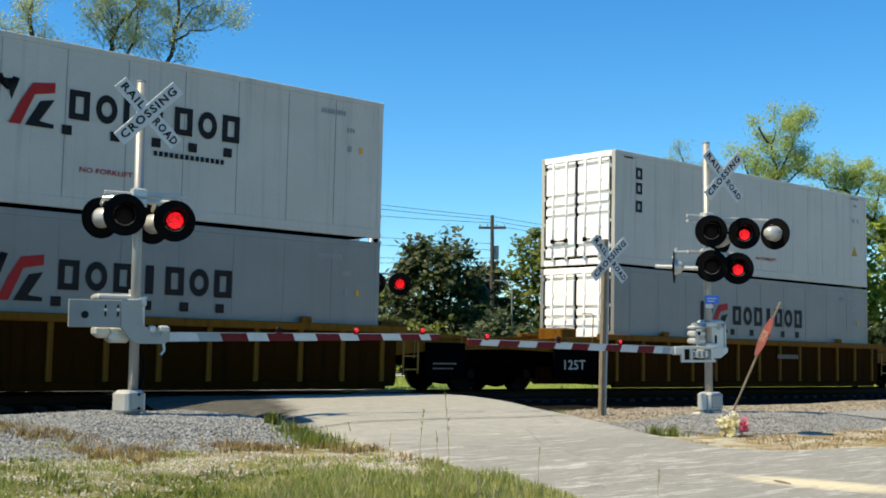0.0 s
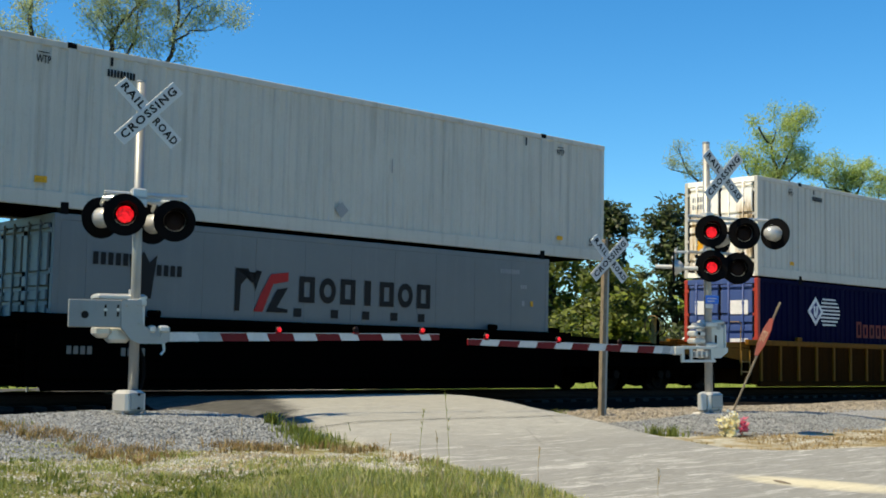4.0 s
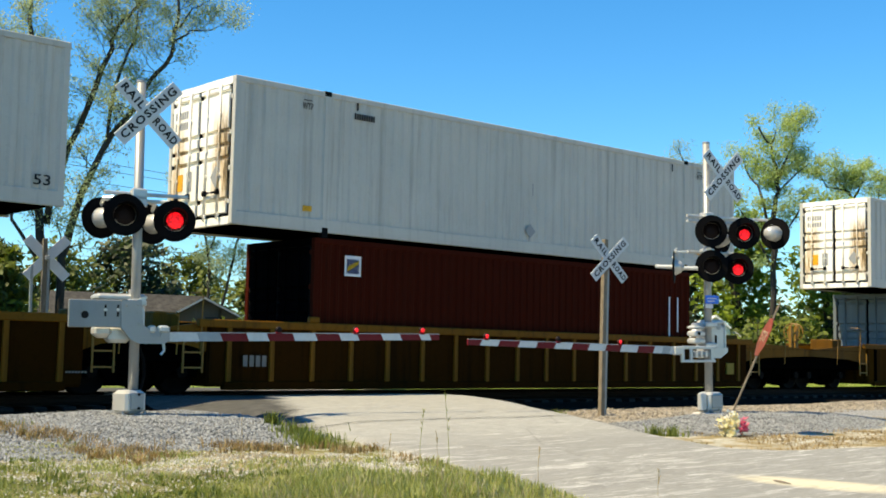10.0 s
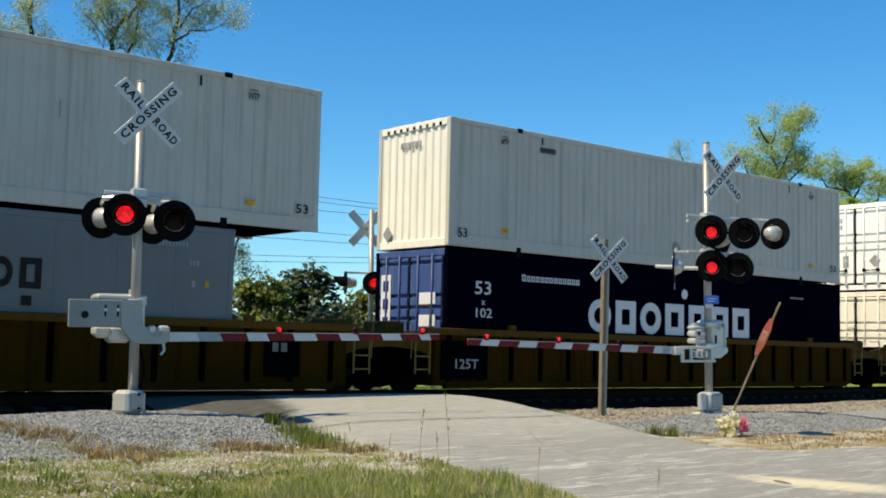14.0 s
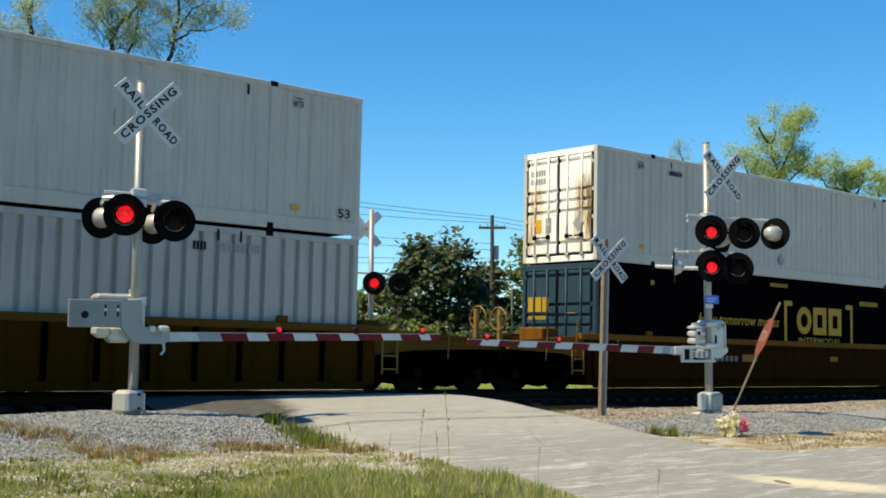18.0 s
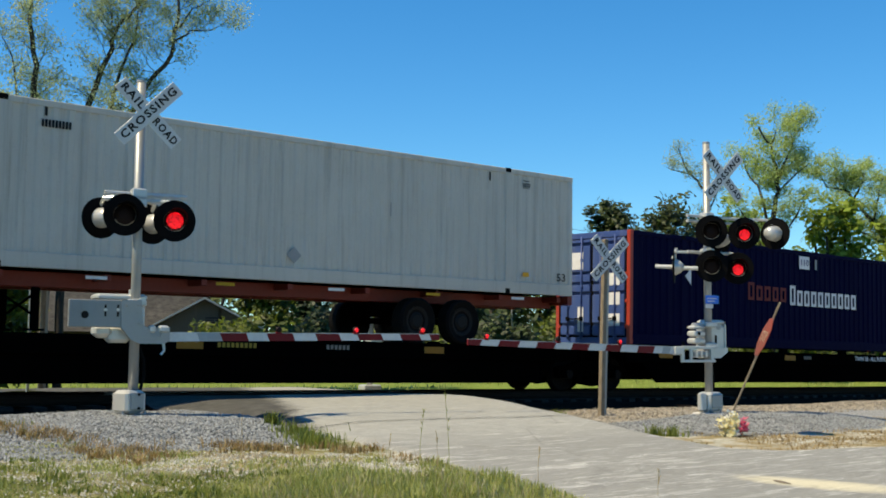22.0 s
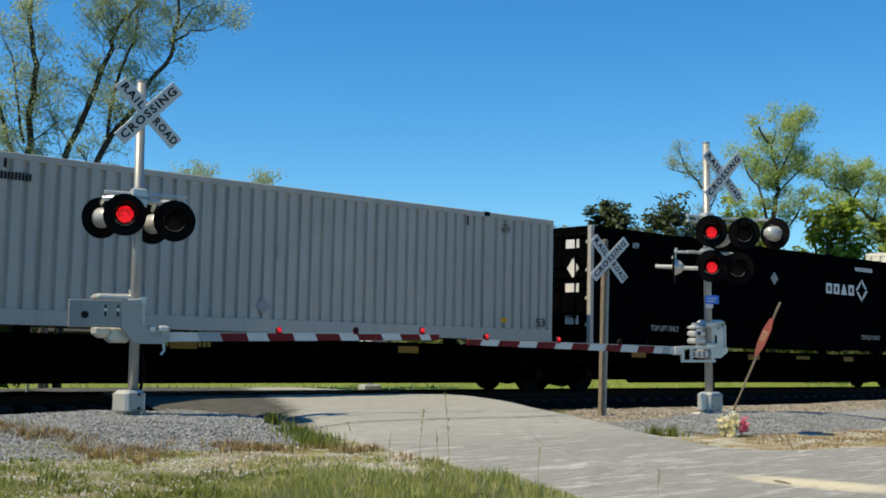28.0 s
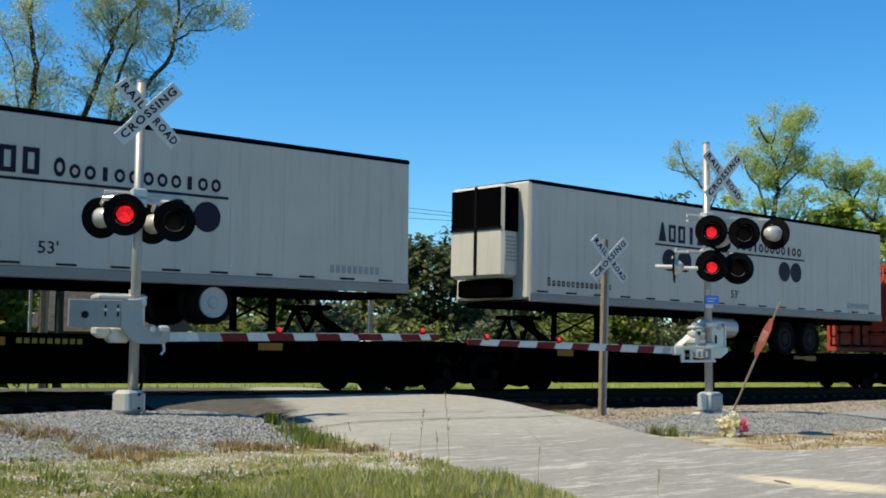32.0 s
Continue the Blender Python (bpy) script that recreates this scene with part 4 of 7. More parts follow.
def box53(label, x, z=3.254, end="doors", doors=None, body=None, tilt=0.0, deep=0.026):
    """A white domestic 53-foot container with its usual marks."""
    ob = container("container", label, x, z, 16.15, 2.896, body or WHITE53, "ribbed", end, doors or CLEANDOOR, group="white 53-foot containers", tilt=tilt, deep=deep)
    diamond(ob, 8.07, .52, .17)
    words(ob, "WTP", 1.68, 2.52, .20, LETTERBLACK, .26)
    words(ob, "WTP", 14.55, 2.52, .20, LETTERBLACK, .26)
    marks(ob, [("overline", 1.58, 2.64, .2, .018, 1, LETTERBLACK), ("overline", 14.45, 2.64, .2, .018, 1, LETTERBLACK),
               ("serial_bars", 2.85, 2.43, .55, .13, 9, LETTERBLACK), ("serial_mark", 2.9, 2.62, .05, .16, 1, LETTERBLACK), ("serial_mark", 13.35, 2.55, .05, .2, 1, LETTERBLACK),
               ("label_plate", 1.62, .40, .22, .11, 1, LETTERORANGE), ("label_bar", 1.66, .43, .14, .05, 4, LETTERBLACK),
               ("label_plate", 14.45, .40, .2, .1, 1, LETTERORANGE), ("scuff", 8.0 + (x % 3), 1.3 + (x % 1) * .4, .03, .3, 1, LETTERGREY)])
    words(ob, "53", 15.75, .42, .26, LETTERBLACK, .3)
    if end == "doors":
        for yy, zz, hw, hh, mt in ((.32, .95, .16, .2, LETTERGREY), (2.0, .95, .13, .17, LETTERORANGE), (1.62, .95, .10, .2, LETTERGREY)):
            if mt is LETTERGREY and yy < 1:
                sh = Shape().slab([(-.2, 0), (0, -.22), (.2, 0), (0, .22)], 0, .004).turned(pose(-.048, yy + .25, .95, 0, 0, 90))
                part("placard", sh, mt, ob, "grey diamond placard")
            else:
                part("label_plate", Shape().box(-.052, yy - hw, zz - hh, -.044, yy + hw, zz + hh), mt, ob)
        for zz in (2.05, 2.27):
            for i in range(6):
                part("serial_bar", Shape().box(-.050, 1.75 + .09 * i, zz, -.044, 1.81 + .09 * i, zz + .15), LETTERGREY, ob)
    else:
        for i in range(9):
            part("serial_bar", Shape().box(-.012, 1.0 + .085 * i, 2.33, -.004, 1.06 + .085 * i, 2.47), LETTERGREY, ob)
        sh = Shape().slab([(-.17, 0), (0, -.19), (.17, 0), (0, .19)], 0, .006).turned(pose(-.022, 2.15, .36, 0, 0, 90))
        part("placard", sh, LETTERGREY, ob, "grey diamond placard")
        words(ob, "53", .42, .3, .3, LETTERBLACK, .28)
    return ob


def swoosh(parent, x, z, k):
    """Emblem: a dark stroke and a red sweep."""
    part("emblem_stroke", Shape().slab([(x, z), (x + .1 * k, z), (x + .12 * k, z + .5 * k), (x + .35 * k, z + .75 * k), (x + .45 * k, z + .4 * k), (x + .58 * k, z + .78 * k), (x + .46 * k, z + .8 * k), (x + .38 * k, z + .55 * k), (x + .28 * k, z + .82 * k), (x, z + .82 * k)], -.012, -.008), LETTERBLACK, parent)
    part("emblem_sweep", Shape().slab([(x + .42 * k, z), (x + .62 * k, z), (x + .85 * k, z + .55 * k), (x + 1.2 * k, z + .62 * k), (x + 1.2 * k, z + .80 * k), (x + .8 * k, z + .74 * k), (x + .6 * k, z + .4 * k)], -.013, -.009), LETTERRED, parent)
    part("emblem_stroke", Shape().slab([(x + .7 * k, z), (x + 1.2 * k, z), (x + 1.2 * k, z + .07 * k), (x + .95 * k, z + .1 * k), (x + 1.2 * k, z + .5 * k), (x + .95 * k, z + .45 * k)], -.011, -.007), LETTERBLACK, parent)


def wordmark(parent, x0, x1, z, h, n, mt, small=0, gap=.2, form="", bar=.30):
    """A company's name as plain shapes, one a letter: form says frame, ring, wedge or bar for each."""
    p = (x1 - x0) / n
    for i in range(n):
        a, b = x0 + i * p, x0 + (i + 1) * p - p * gap
        hh = h if (i == 0 or not small) else small
        k = form[i % len(form)] if form else "#"
        sh = Shape()
        if k == "o":
            rim = [((a + b) / 2 + (b - a) / 2 * w_ * math.cos(q * .3927), y_, z + hh / 2 + hh / 2 * w_ * math.sin(q * .3927)) for y_, w_ in ((-.010, 1), (-.010, .5), (-.006, 1), (-.006, .5)) for q in range(16)]
            sh.add(rim, [f_ for q in range(16) for f_ in ((q, (q + 1) % 16, 16 + (q + 1) % 16, 16 + q), (32 + q, 32 + (q + 1) % 16, (q + 1) % 16, q), (48 + q, 16 + q, 16 + (q + 1) % 16, 48 + (q + 1) % 16))])
        elif k == "^":
            sh.slab([(a, z), (b, z), (a + (b - a) * .62, z + hh), (a + (b - a) * .38, z + hh)], -.010, -.006)
        elif k == "|":
            m_ = (a + b) / 2
            sh.box(m_ - p * .16, -.010, z, m_ + p * .16, -.006, z + hh)
        else:
            u0, u1 = a + (b - a) * .04, b - (b - a) * .04
            tw, th = (u1 - u0) * bar, min(hh * .26, (u1 - u0) * bar)
            for x0_, x1_, z0_, z1_ in ((u0, u0 + tw, z, z + hh), (u1 - tw, u1, z, z + hh), (u0 + tw, u1 - tw, z, z + th), (u0 + tw, u1 - tw, z + hh - th, z + hh)):
                sh.box(x0_, -.010, z0_, x1_, -.006, z1_)
        part("wordmark_block", sh, mt, parent)


def lines_boxes(label, x, z, length, high, body, shift=0.0, doors=None, plus=False, group="pale panelled containers"):
    """A pale smooth-sided container with a dark and red emblem and a long dark name."""
    ob = container("container", label, x, z, length, high, body, "smooth", "doors", doors or body, group=group)
    k = shift
    swoosh(ob, 3.55 + k, high - 1.87 + .32, 1.0)
    wordmark(ob, 5.0 + k, 8.55 + k, high - .87 - .46, .52, 7, LETTERBLACK, form="#o#|#o#")
    for i, a in enumerate((4.85, 5.75, 6.55, 7.3, 8.05)):
        part("wordmark_block", Shape().box(a + .05 + k, -.010, high - 1.62, a + .23 + k, -.006, high - 1.47 + .02), LETTERBLACK, ob)
    marks(ob, [("serial_bars", length - 1.6, high - .42, .62, .1, 9, LETTERGREY), ("label_bar", length - .95, high - .75, .22, .09, 3, LETTERGREY),
               ("label_plate", length - .9, high - 1.15, .08, .12, 1, LETTERGREY), ("label_plate", length - .62, high - 1.15, .08, .12, 1, LETTERORANGE)])
    seam = Shape().box(.6, .003, .2, .612, .010, high - .12).mesh("panel_seam", PALEPANEL if body is REEFER else body)
    for i in range(int(length / 1.15)):
        part("panel_seam", seam, None, ob, m=pose(i * 1.15, 0, 0))
    if plus:
        marks(ob, [("label_bars", .72, high - .84, .85, .22, 6, LETTERBLACK), ("label_bars", 1.95, high - .98, .55, .2, 4, LETTERBLACK)])
        part("emblem_stroke", Shape().slab([(1.5, high - 1.4), (1.85, high - 1.4), (1.95, high - .6), (1.8, high - .75), (1.68, high - .55), (1.55, high - .75), (1.4, high - .62)], -.01, -.006), LETTERBLACK, ob)
    return ob


# running gear
WHEEL = Shape().revolve([(.05, .0), (.05, -.03), (.16, -.02), (.30, .0), (.36, -.04), (.42, -.05), (.42, .06), (.445, .07), (.445, .09), (.34, .09), (.30, .06), (.16, .05), (.05, .09)], 24).mesh("wheel", WHEELSTEEL, True)


def truck(parent, x):
    """Two-axle bogie; parent space: x along, y from the near side, z from the rail."""
    b = part("bolster", Shape().box(x - .2, .25, .42, x + .2, 2.35, .68, .03), BOGIE, parent, "dark cast bogie bolster")
    for yy, s in ((.36, 1), (2.23, -1)):
        sh = Shape()
        for s2 in (-1, 1):
            sh.slab([(x + s2 * 1.22, .33), (x + s2 * 1.22, .58), (x + s2 * .8, .66), (x + s2 * .35, .74), (x, .74), (x, .60), (x + s2 * .3, .58), (x + s2 * .42, .3), (x, .2), (x, .12), (x + s2 * .5, .2), (x + s2 * .72, .46), (x + s2 * .95, .33)][::s2], yy - .08, yy + .08)
        part("side_frame", sh, BOGIE, b)
        sh = Shape()
        for i in range(3):
            for j in range(5):
                sh.tube((x - .2 + i * .2, yy - .02, .2 + j * .075), (x - .2 + i * .2, yy - .02, .245 + j * .075), .085, n=8)
        part("spring_nest", sh, BOGIE, b, kind="stuff")
        for s2 in (-.89, .89):
            part("bearing_cap", Shape().tube((x + s2, yy - .13 * s, .42), (x + s2, yy + .05 * s, .42), .11, n=12), WHEELSTEEL, b)
    for yy in (.62, 1.93):
        part("brake_rigging", Shape().box(x - .62, yy, .16, x + .62, yy + .05, .62, .02), BOGIE, b)
    for s2 in (-.45, .45):
        part("brake_beam", Shape().box(x + s2 - .06, .5, .26, x + s2 + .06, 2.1, .42, .02), BOGIE, b)
    for s2 in (-.89, .89):
        ax = part("axle", Shape().tube((x + s2, .3, .42), (x + s2, 2.29, .42), .075, n=10), BOGIE, parent)
        part("wheel", WHEEL, None, ax, m=pose(x + s2, .545, .42))
        part("wheel", WHEEL, None, ax, m=pose(x + s2, 2.045, .42, 0, 0, 180))


def coupler(parent, x, way):
    sh = Shape().box(x, 1.15, .72, x + way * .55, 1.44, .98, .03)
    sh.box(x + way * .5, 1.08, .66, x + way * .8, 1.36, 1.04, .06)
    part("coupler", sh, BOGIE, parent, "rusty knuckle coupler")
    sh = Shape().path([(x, .95, .8), (x + way * .3, .93, .45), (x + way * .6, .95, .35), (x + way * .85, 1.0, .5)], [.03] * 4, 6)
    part("air_hose", sh, RUBBER, parent)


def well_car(label, x0, length, body, left, right, dark=False, rails=True, number="", text="", boxes=True, plate=None, coupled=(False, False), bogies=(True, False), smooth_side=False, extra=(), gold=False):
    """One well of a stack car. x0: the container's leading end; left and right: how far the ends reach past it."""
    ob = thing("well_car", label, "rail car", group="well cars")
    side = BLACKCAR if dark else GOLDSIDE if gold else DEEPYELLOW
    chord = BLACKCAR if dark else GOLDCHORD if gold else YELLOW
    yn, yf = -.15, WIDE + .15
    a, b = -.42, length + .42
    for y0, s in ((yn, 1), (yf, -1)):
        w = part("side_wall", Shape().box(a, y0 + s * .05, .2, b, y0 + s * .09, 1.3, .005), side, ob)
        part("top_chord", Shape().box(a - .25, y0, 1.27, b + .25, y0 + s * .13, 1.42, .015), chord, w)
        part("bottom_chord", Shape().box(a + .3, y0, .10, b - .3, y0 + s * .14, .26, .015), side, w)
        if not smooth_side:
            # golden cars: black ribs stand in for the shadow gaps between panels
            rib = Shape().box(-.05, y0 + s * .0, .26, .05, y0 + s * .06, 1.27, .008).mesh("rib", BLACKCAR if gold else chord)
            n = round((b - a - .8) / .98)
            for i in range(n + 1):
                part("rib", rib, None, w, m=pose(a + .4 + i * (b - a - .8) / n, 0, 0))
        else:
            part("side_skin", Shape().box(a + .2, y0 - s * .01, .3, b - .2, y0 + s * .03, 1.15, .02), side, w)
    part("well_floor", Shape().box(a, yn + .1, .16, b, yf - .1, .3, .01), side, ob)
    for e0, e1, way in ((a, -left, -1), (b, length + right, 1)):
        if abs(e1 - e0) < .1:
            continue
        part("bulkhead", Shape().box(e0 - .03, yn + .09, .3, e0 + .03, yf - .09, 1.35, .01), side, ob)
        for y0, s in ((yn + .12, 1), (yf - .12, -1)):
            sh = Shape().slab([(e0, 1.36), (e0, .8), (e0 + (e1 - e0) * .3, .92), (e1, 1.0), (e1, 1.18), (e0 + (e1 - e0) * .4, 1.30)][::way], y0, y0 + s * .1)
            part("end_sill", sh, chord, ob)
        # dark filler box that closes the view through the car end
        part("draft_sill", Shape().box(min(e0, e1) + .02, .12, .60, max(e0, e1) - .02, WIDE - .12, .97, .03), BLACKCAR, ob, "dark underside of the car end")
        part("end_platform", Shape().box(min(e0, e1), .35, .95, max(e0, e1), WIDE - .35, 1.14, .02), chord, ob)
        part("walkway", Shape().box(min(e0, e1) + .05, yn + .12, 1.16, max(e0, e1) - .05, .42, 1.2, .006), BLACKCAR, ob)
        if rails and abs(e1 - e0) > .6:
            hr = CLEANYELLOW if not dark else BLACKCAR
            for q in (.15, .55):
                px = e0 + (e1 - e0) * q
                part("hand_rail", Shape().path([(px, yn + .06, .75), (px, yn + .02, 2.0 - q), (px + way * .08, yn + .02, 2.05 - q), (px + way * .10, yn + .3, 2.05 - q)], [.014] * 4, 6), hr, ob)
            part("ladder", Shape().box(e0 + way * .15, yn + .0, .42, e0 + way * .18, yn + .03, 1.1).box(e0 + way * .55, yn + .0, .42, e0 + way * .58, yn + .03, 1.1).box(e0 + way * .15, yn, .5, e0 + way * .58, yn + .03, .53).box(e0 + way * .15, yn, .78, e0 + way * .58, yn + .03, .81), hr, ob)
            part("end_cabinet", Shape().box(e0 + way * .2, .7, 1.2, e0 + way * .75, 1.5, 1.55, .03), chord, ob)
    for k, e in ((0, -left), (1, length + right)):
        if coupled[k]:
            coupler(ob, e, -1 if k == 0 else 1)
            bx = e + (.2 if k == 0 else -.2)
            sh = Shape().path([(bx, .55 + .27 * math.cos(q * .4488), 1.7 + .27 * math.sin(q * .4488)) for q in range(15)], [.018] * 15, 5)
            for q in range(3):
                sh.tube((bx, .55, 1.7), (bx, .55 + .27 * math.cos(q * 2.094), 1.7 + .27 * math.sin(q * 2.094)), .012, n=4)
            part("brake_wheel", sh, CLEANYELLOW if not dark else BLACKCAR, ob)
            part("brake_post", Shape().box(e + (.2 if k == 0 else -.3), .5, 1.1, e + (.3 if k == 0 else -.2), .6, 1.9, .01), CLEANYELLOW if not dark else BLACKCAR, ob)
    if bogies[0]:
        truck(ob, -left + (1.35 if coupled[0] else 0.0))
    if bogies[1]:
        truck(ob, length + right - (1.35 if coupled[1] else 0.0))
    ym = yn - .012
    for item in extra:
        kind, xx, zz, w, h, val = item
        if kind == "bars":
            marks(ob, [("number_bars", xx + w * .1, zz + h * .15, w * .8, h * .7, val, DIMWHITE)], ym - .008)
        elif kind == "words":
            words(ob, val, xx + w / 2, zz + h / 2, h * 1.35, PALEMARK, w, y=ym - .009)
        elif kind == "plate":
            part("plate", Shape().box(xx, ym - .005, zz, xx + w, ym + .05, zz + h), val, ob)
    if boxes:
        for xx in (1.9, length - 1.9):
            part("lock_stand", Shape().box(xx - .12, yn - .01, 1.42, xx + .12, yn + .1, 1.54, .02), chord, ob)
    return rolling(ob, x0)


X_TEX, X_Q, X_R, X_D, X_C, X_P, X_W, X_Y, X_A = -127.44, -106.65, -83.89, -64.35, -44.88, -21.35, -1.70, 17.62, 41.12
X_B, X_E, X_G, X_H, X_U, X_L, X_M, X_N = 62.48, 80.78, 101.29, 120.35, 137.84, 155.51, 175.22, 191.32
ZLOW = 0.36
# first unit: two long pale reefers
X_0 = X_TEX - 7.46 - 12.19
well_car("sooty yellow articulated well car with ribbed sides", X_0, 12.19, YELLOW, 3.2, 3.75, extra=[("plate", 13.4, .3, 1.1, .8, NIGHT), ("bars", 13.5, .62, .85, .05, 9), ("bars", 13.5, .52, .75, .04, 8), ("words", 13.5, .95, .3, .1, "AB")][:3], bogies=(True, True))
lines_boxes("smooth white refrigerated container, long dark company name and red emblem", X_0, 3.24, 12.19, 2.896, REEFER, .25, CLEANDOOR)
lead_ = ROLLING[-1][0]
marks(lead_, [("label_bars", 6.9, 1.12, 1.5, .09, 14, LETTERBLACK)])
words(lead_, "NO FORKLIFT", 6.0, .70, .13, LETTERRED, 1.0)
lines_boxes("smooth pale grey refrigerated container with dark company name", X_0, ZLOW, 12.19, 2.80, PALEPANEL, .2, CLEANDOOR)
well_car("sooty yellow well car, load limit plate on its side", X_TEX, 12.19, YELLOW, 3.70, 4.9, extra=[("plate", -2.3, .3, 1.9, .8, NIGHT), ("words", -2.0, .52, .74, .24, "125T"), ("bars", 6.8, .88, 1.35, .17, 9)], coupled=(False, True), bogies=(False, True))
t_ = container("container", "smooth white refrigerated container with vertical black letters", X_TEX, 3.22, 12.19, 2.896, REEFER, "smooth", "doors", CLEANDOOR, group="pale panelled containers")
for i, zz in enumerate((2.22, 1.83, 1.36)):
    wordmark(t_, .8, 1.1, zz, .3, 1, LETTERBLACK, gap=.1)
marks(t_, [("serial_bars", 11.2, 2.72, .5, .08, 7, LETTERGREY), ("label_bar", 11.4, 2.5, .22, .08, 3, LETTERGREY), ("label_plate", 11.35, 2.0, .08, .12, 1, LETTERGREY), ("label_plate", 11.6, 2.0, .08, .12, 1, LETTERGREY), ("label_bars", .35, 2.72, .35, .05, 5, LETTERBLACK)])
words(t_, "NO FORKLIFT", 6.6, .53, .13, LETTERRED, 1.0)
part("warning_triangle", Shape().slab([(11.3, .95), (11.6, .95), (11.45, 1.25)], -.008, -.004), LETTERYELLOW, t_)
seam_ = Shape().box(.8, .003, .2, .81, .010, 2.78).mesh("panel_seam", WHITE53)
for i in range(14):
    part("panel_seam", seam_, None, t_, m=pose(i * .8, 0, 0))
marks(t_, [("lashing_mark", 5.0, 1.05, .07, .28, 1, LETTERGREY)])
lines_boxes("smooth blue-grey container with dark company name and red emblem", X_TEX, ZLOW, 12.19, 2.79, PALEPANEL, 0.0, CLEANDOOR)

# single dark well car
well_car("black single well car streaked with rust", X_Q + 2.0, 12.19, BLACKCAR, 3.9, 5.0, dark=True, smooth_side=True, coupled=(True, True), bogies=(True, True), extra=[("words", .22, .68, .62, .24, "AB")][:0] + [("bars", .2, .70, .62, .2, 4), ("bars", 1.2, .68, .62, .2, 4)])
box53("clean white 53-foot container on top of a shorter one", X_Q, 3.24)
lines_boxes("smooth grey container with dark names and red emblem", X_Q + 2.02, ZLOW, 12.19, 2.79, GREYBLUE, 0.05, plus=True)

# articulated set of three
well_car("sooty yellow well car, leading unit of three", X_R, 16.15, YELLOW, 4.2, 1.7, coupled=(True, False), bogies=(True, True), extra=[("plate", 14.6, .35, .7, .75, NIGHT), ("bars", 16.0, .45, .5, .05, 7)])
box53("white 53-foot container with rusty doors on a blue one", X_R, 3.254, doors=RUSTY)
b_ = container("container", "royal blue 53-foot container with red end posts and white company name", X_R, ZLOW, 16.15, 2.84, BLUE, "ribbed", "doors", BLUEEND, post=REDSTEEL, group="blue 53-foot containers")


def blue_marks(ob, big=True):
    part("emblem_diamond", Shape().slab([(2.55, 1.98), (2.98, 1.55), (3.4, 1.98), (2.98, 2.42)] if big else [(2.3, 2.1), (2.55, 1.95), (2.55, 2.25)], -.012, -.008), LETTERWHITE, ob, "white diamond emblem")
    if big:
        part("emblem_core", Shape().slab([(2.7, 1.98), (2.98, 1.7), (3.26, 1.98), (2.98, 2.27)], -.016, -.012), LETTERBLUE, ob)
        part("emblem_stroke", Shape().slab([(2.88, 1.85), (3.0, 1.78), (3.1, 1.95), (3.1, 2.15), (3.0, 2.15), (3.0, 1.95), (2.95, 1.95), (2.95, 2.15), (2.86, 2.15)], -.02, -.016), LETTERWHITE, ob)
        for i in range(8):
            part("speed_bar", Shape().box(3.15 + abs(3.5 - i) * .06, -.011, 1.57 + i * .11, 4.1 + .25 * math.sin(i * .45), -.008, 1.62 + i * .11), LETTERWHITE, ob)


blue_marks(b_)
wordmark(b_, 5.3, 7.25, 1.25, .5, 5, DIMRED, .42)
wordmark(b_, 7.35, 11.0, 1.18, .58, 10, LETTERWHITE, .45)
words(b_, "53", 15.15, 2.0, .42, LETTERWHITE, .42)
marks(b_, [("number_plate", 7.9, 2.25, .5, .36, 1, LETTERWHITE), ("number_bars", 7.98, 2.36, .34, .14, 3, LETTERBLUE), ("number_plate", 14.95, 1.45, .45, .3, 1, LETTERWHITE), ("number_bars", 13.4, 2.1, .7, .16, 6, LETTERWHITE)])
words(b_, "110", 15.17, 1.62, .22, LETTERBLUE, .34, y=-.014)
for yy in (.6, 1.85):
    for zz in (.9, 2.0):
        part("label_patch", Shape().box(-.052, yy - .3, zz - .2, -.044, yy + .3, zz + .2), LETTERWHITE, b_)

well_car("sooty yellow well car, middle unit of three", X_D, 16.15, YELLOW, 1.69, 1.65, bogies=(False, True), extra=[("plate", .3, .35, .9, .75, NIGHT), ("bars", .4, .55, .6, .3, 4), ("bars", 16.2, .4, .5, .05, 7)])
box53("white 53-foot container with rust-stained doors", X_D, 3.254, doors=RUSTY)
d_ = container("container", "dark navy 45-foot container with white company name", X_D + .85, ZLOW, 13.72, 2.83, NAVY, "smooth", "doors", NAVY, group="dark blue containers")
wordmark(d_, 1.75, 3.75, 2.0, .24, 12, LETTERWHITE, .2)
part("emblem_stroke", Shape().slab([(1.45, 2.02), (1.55, 2.02), (1.65, 2.2), (1.6, 2.26), (1.5, 2.12), (1.42, 2.26)], -.01, -.006), LETTERWHITE, d_)
words(d_, "45", 13.2, 1.68, .55, LETTERWHITE, .5)
marks(d_, [("label_bars", 11.6, 2.02, .55, .07, 7, LETTERWHITE), ("number_bars", 12.45, 1.2, .05, .9, 1, LETTERGREY), ("number_bars", 12.75, 1.6, .05, .6, 1, LETTERGREY)])
part("emblem_horse", Shape().slab([(11.65, 2.15), (11.9, 2.18), (12.15, 2.15), (12.2, 2.3), (12.0, 2.36), (11.85, 2.45), (11.7, 2.36), (11.6, 2.28)], -.01, -.006), LETTERWHITE, d_)

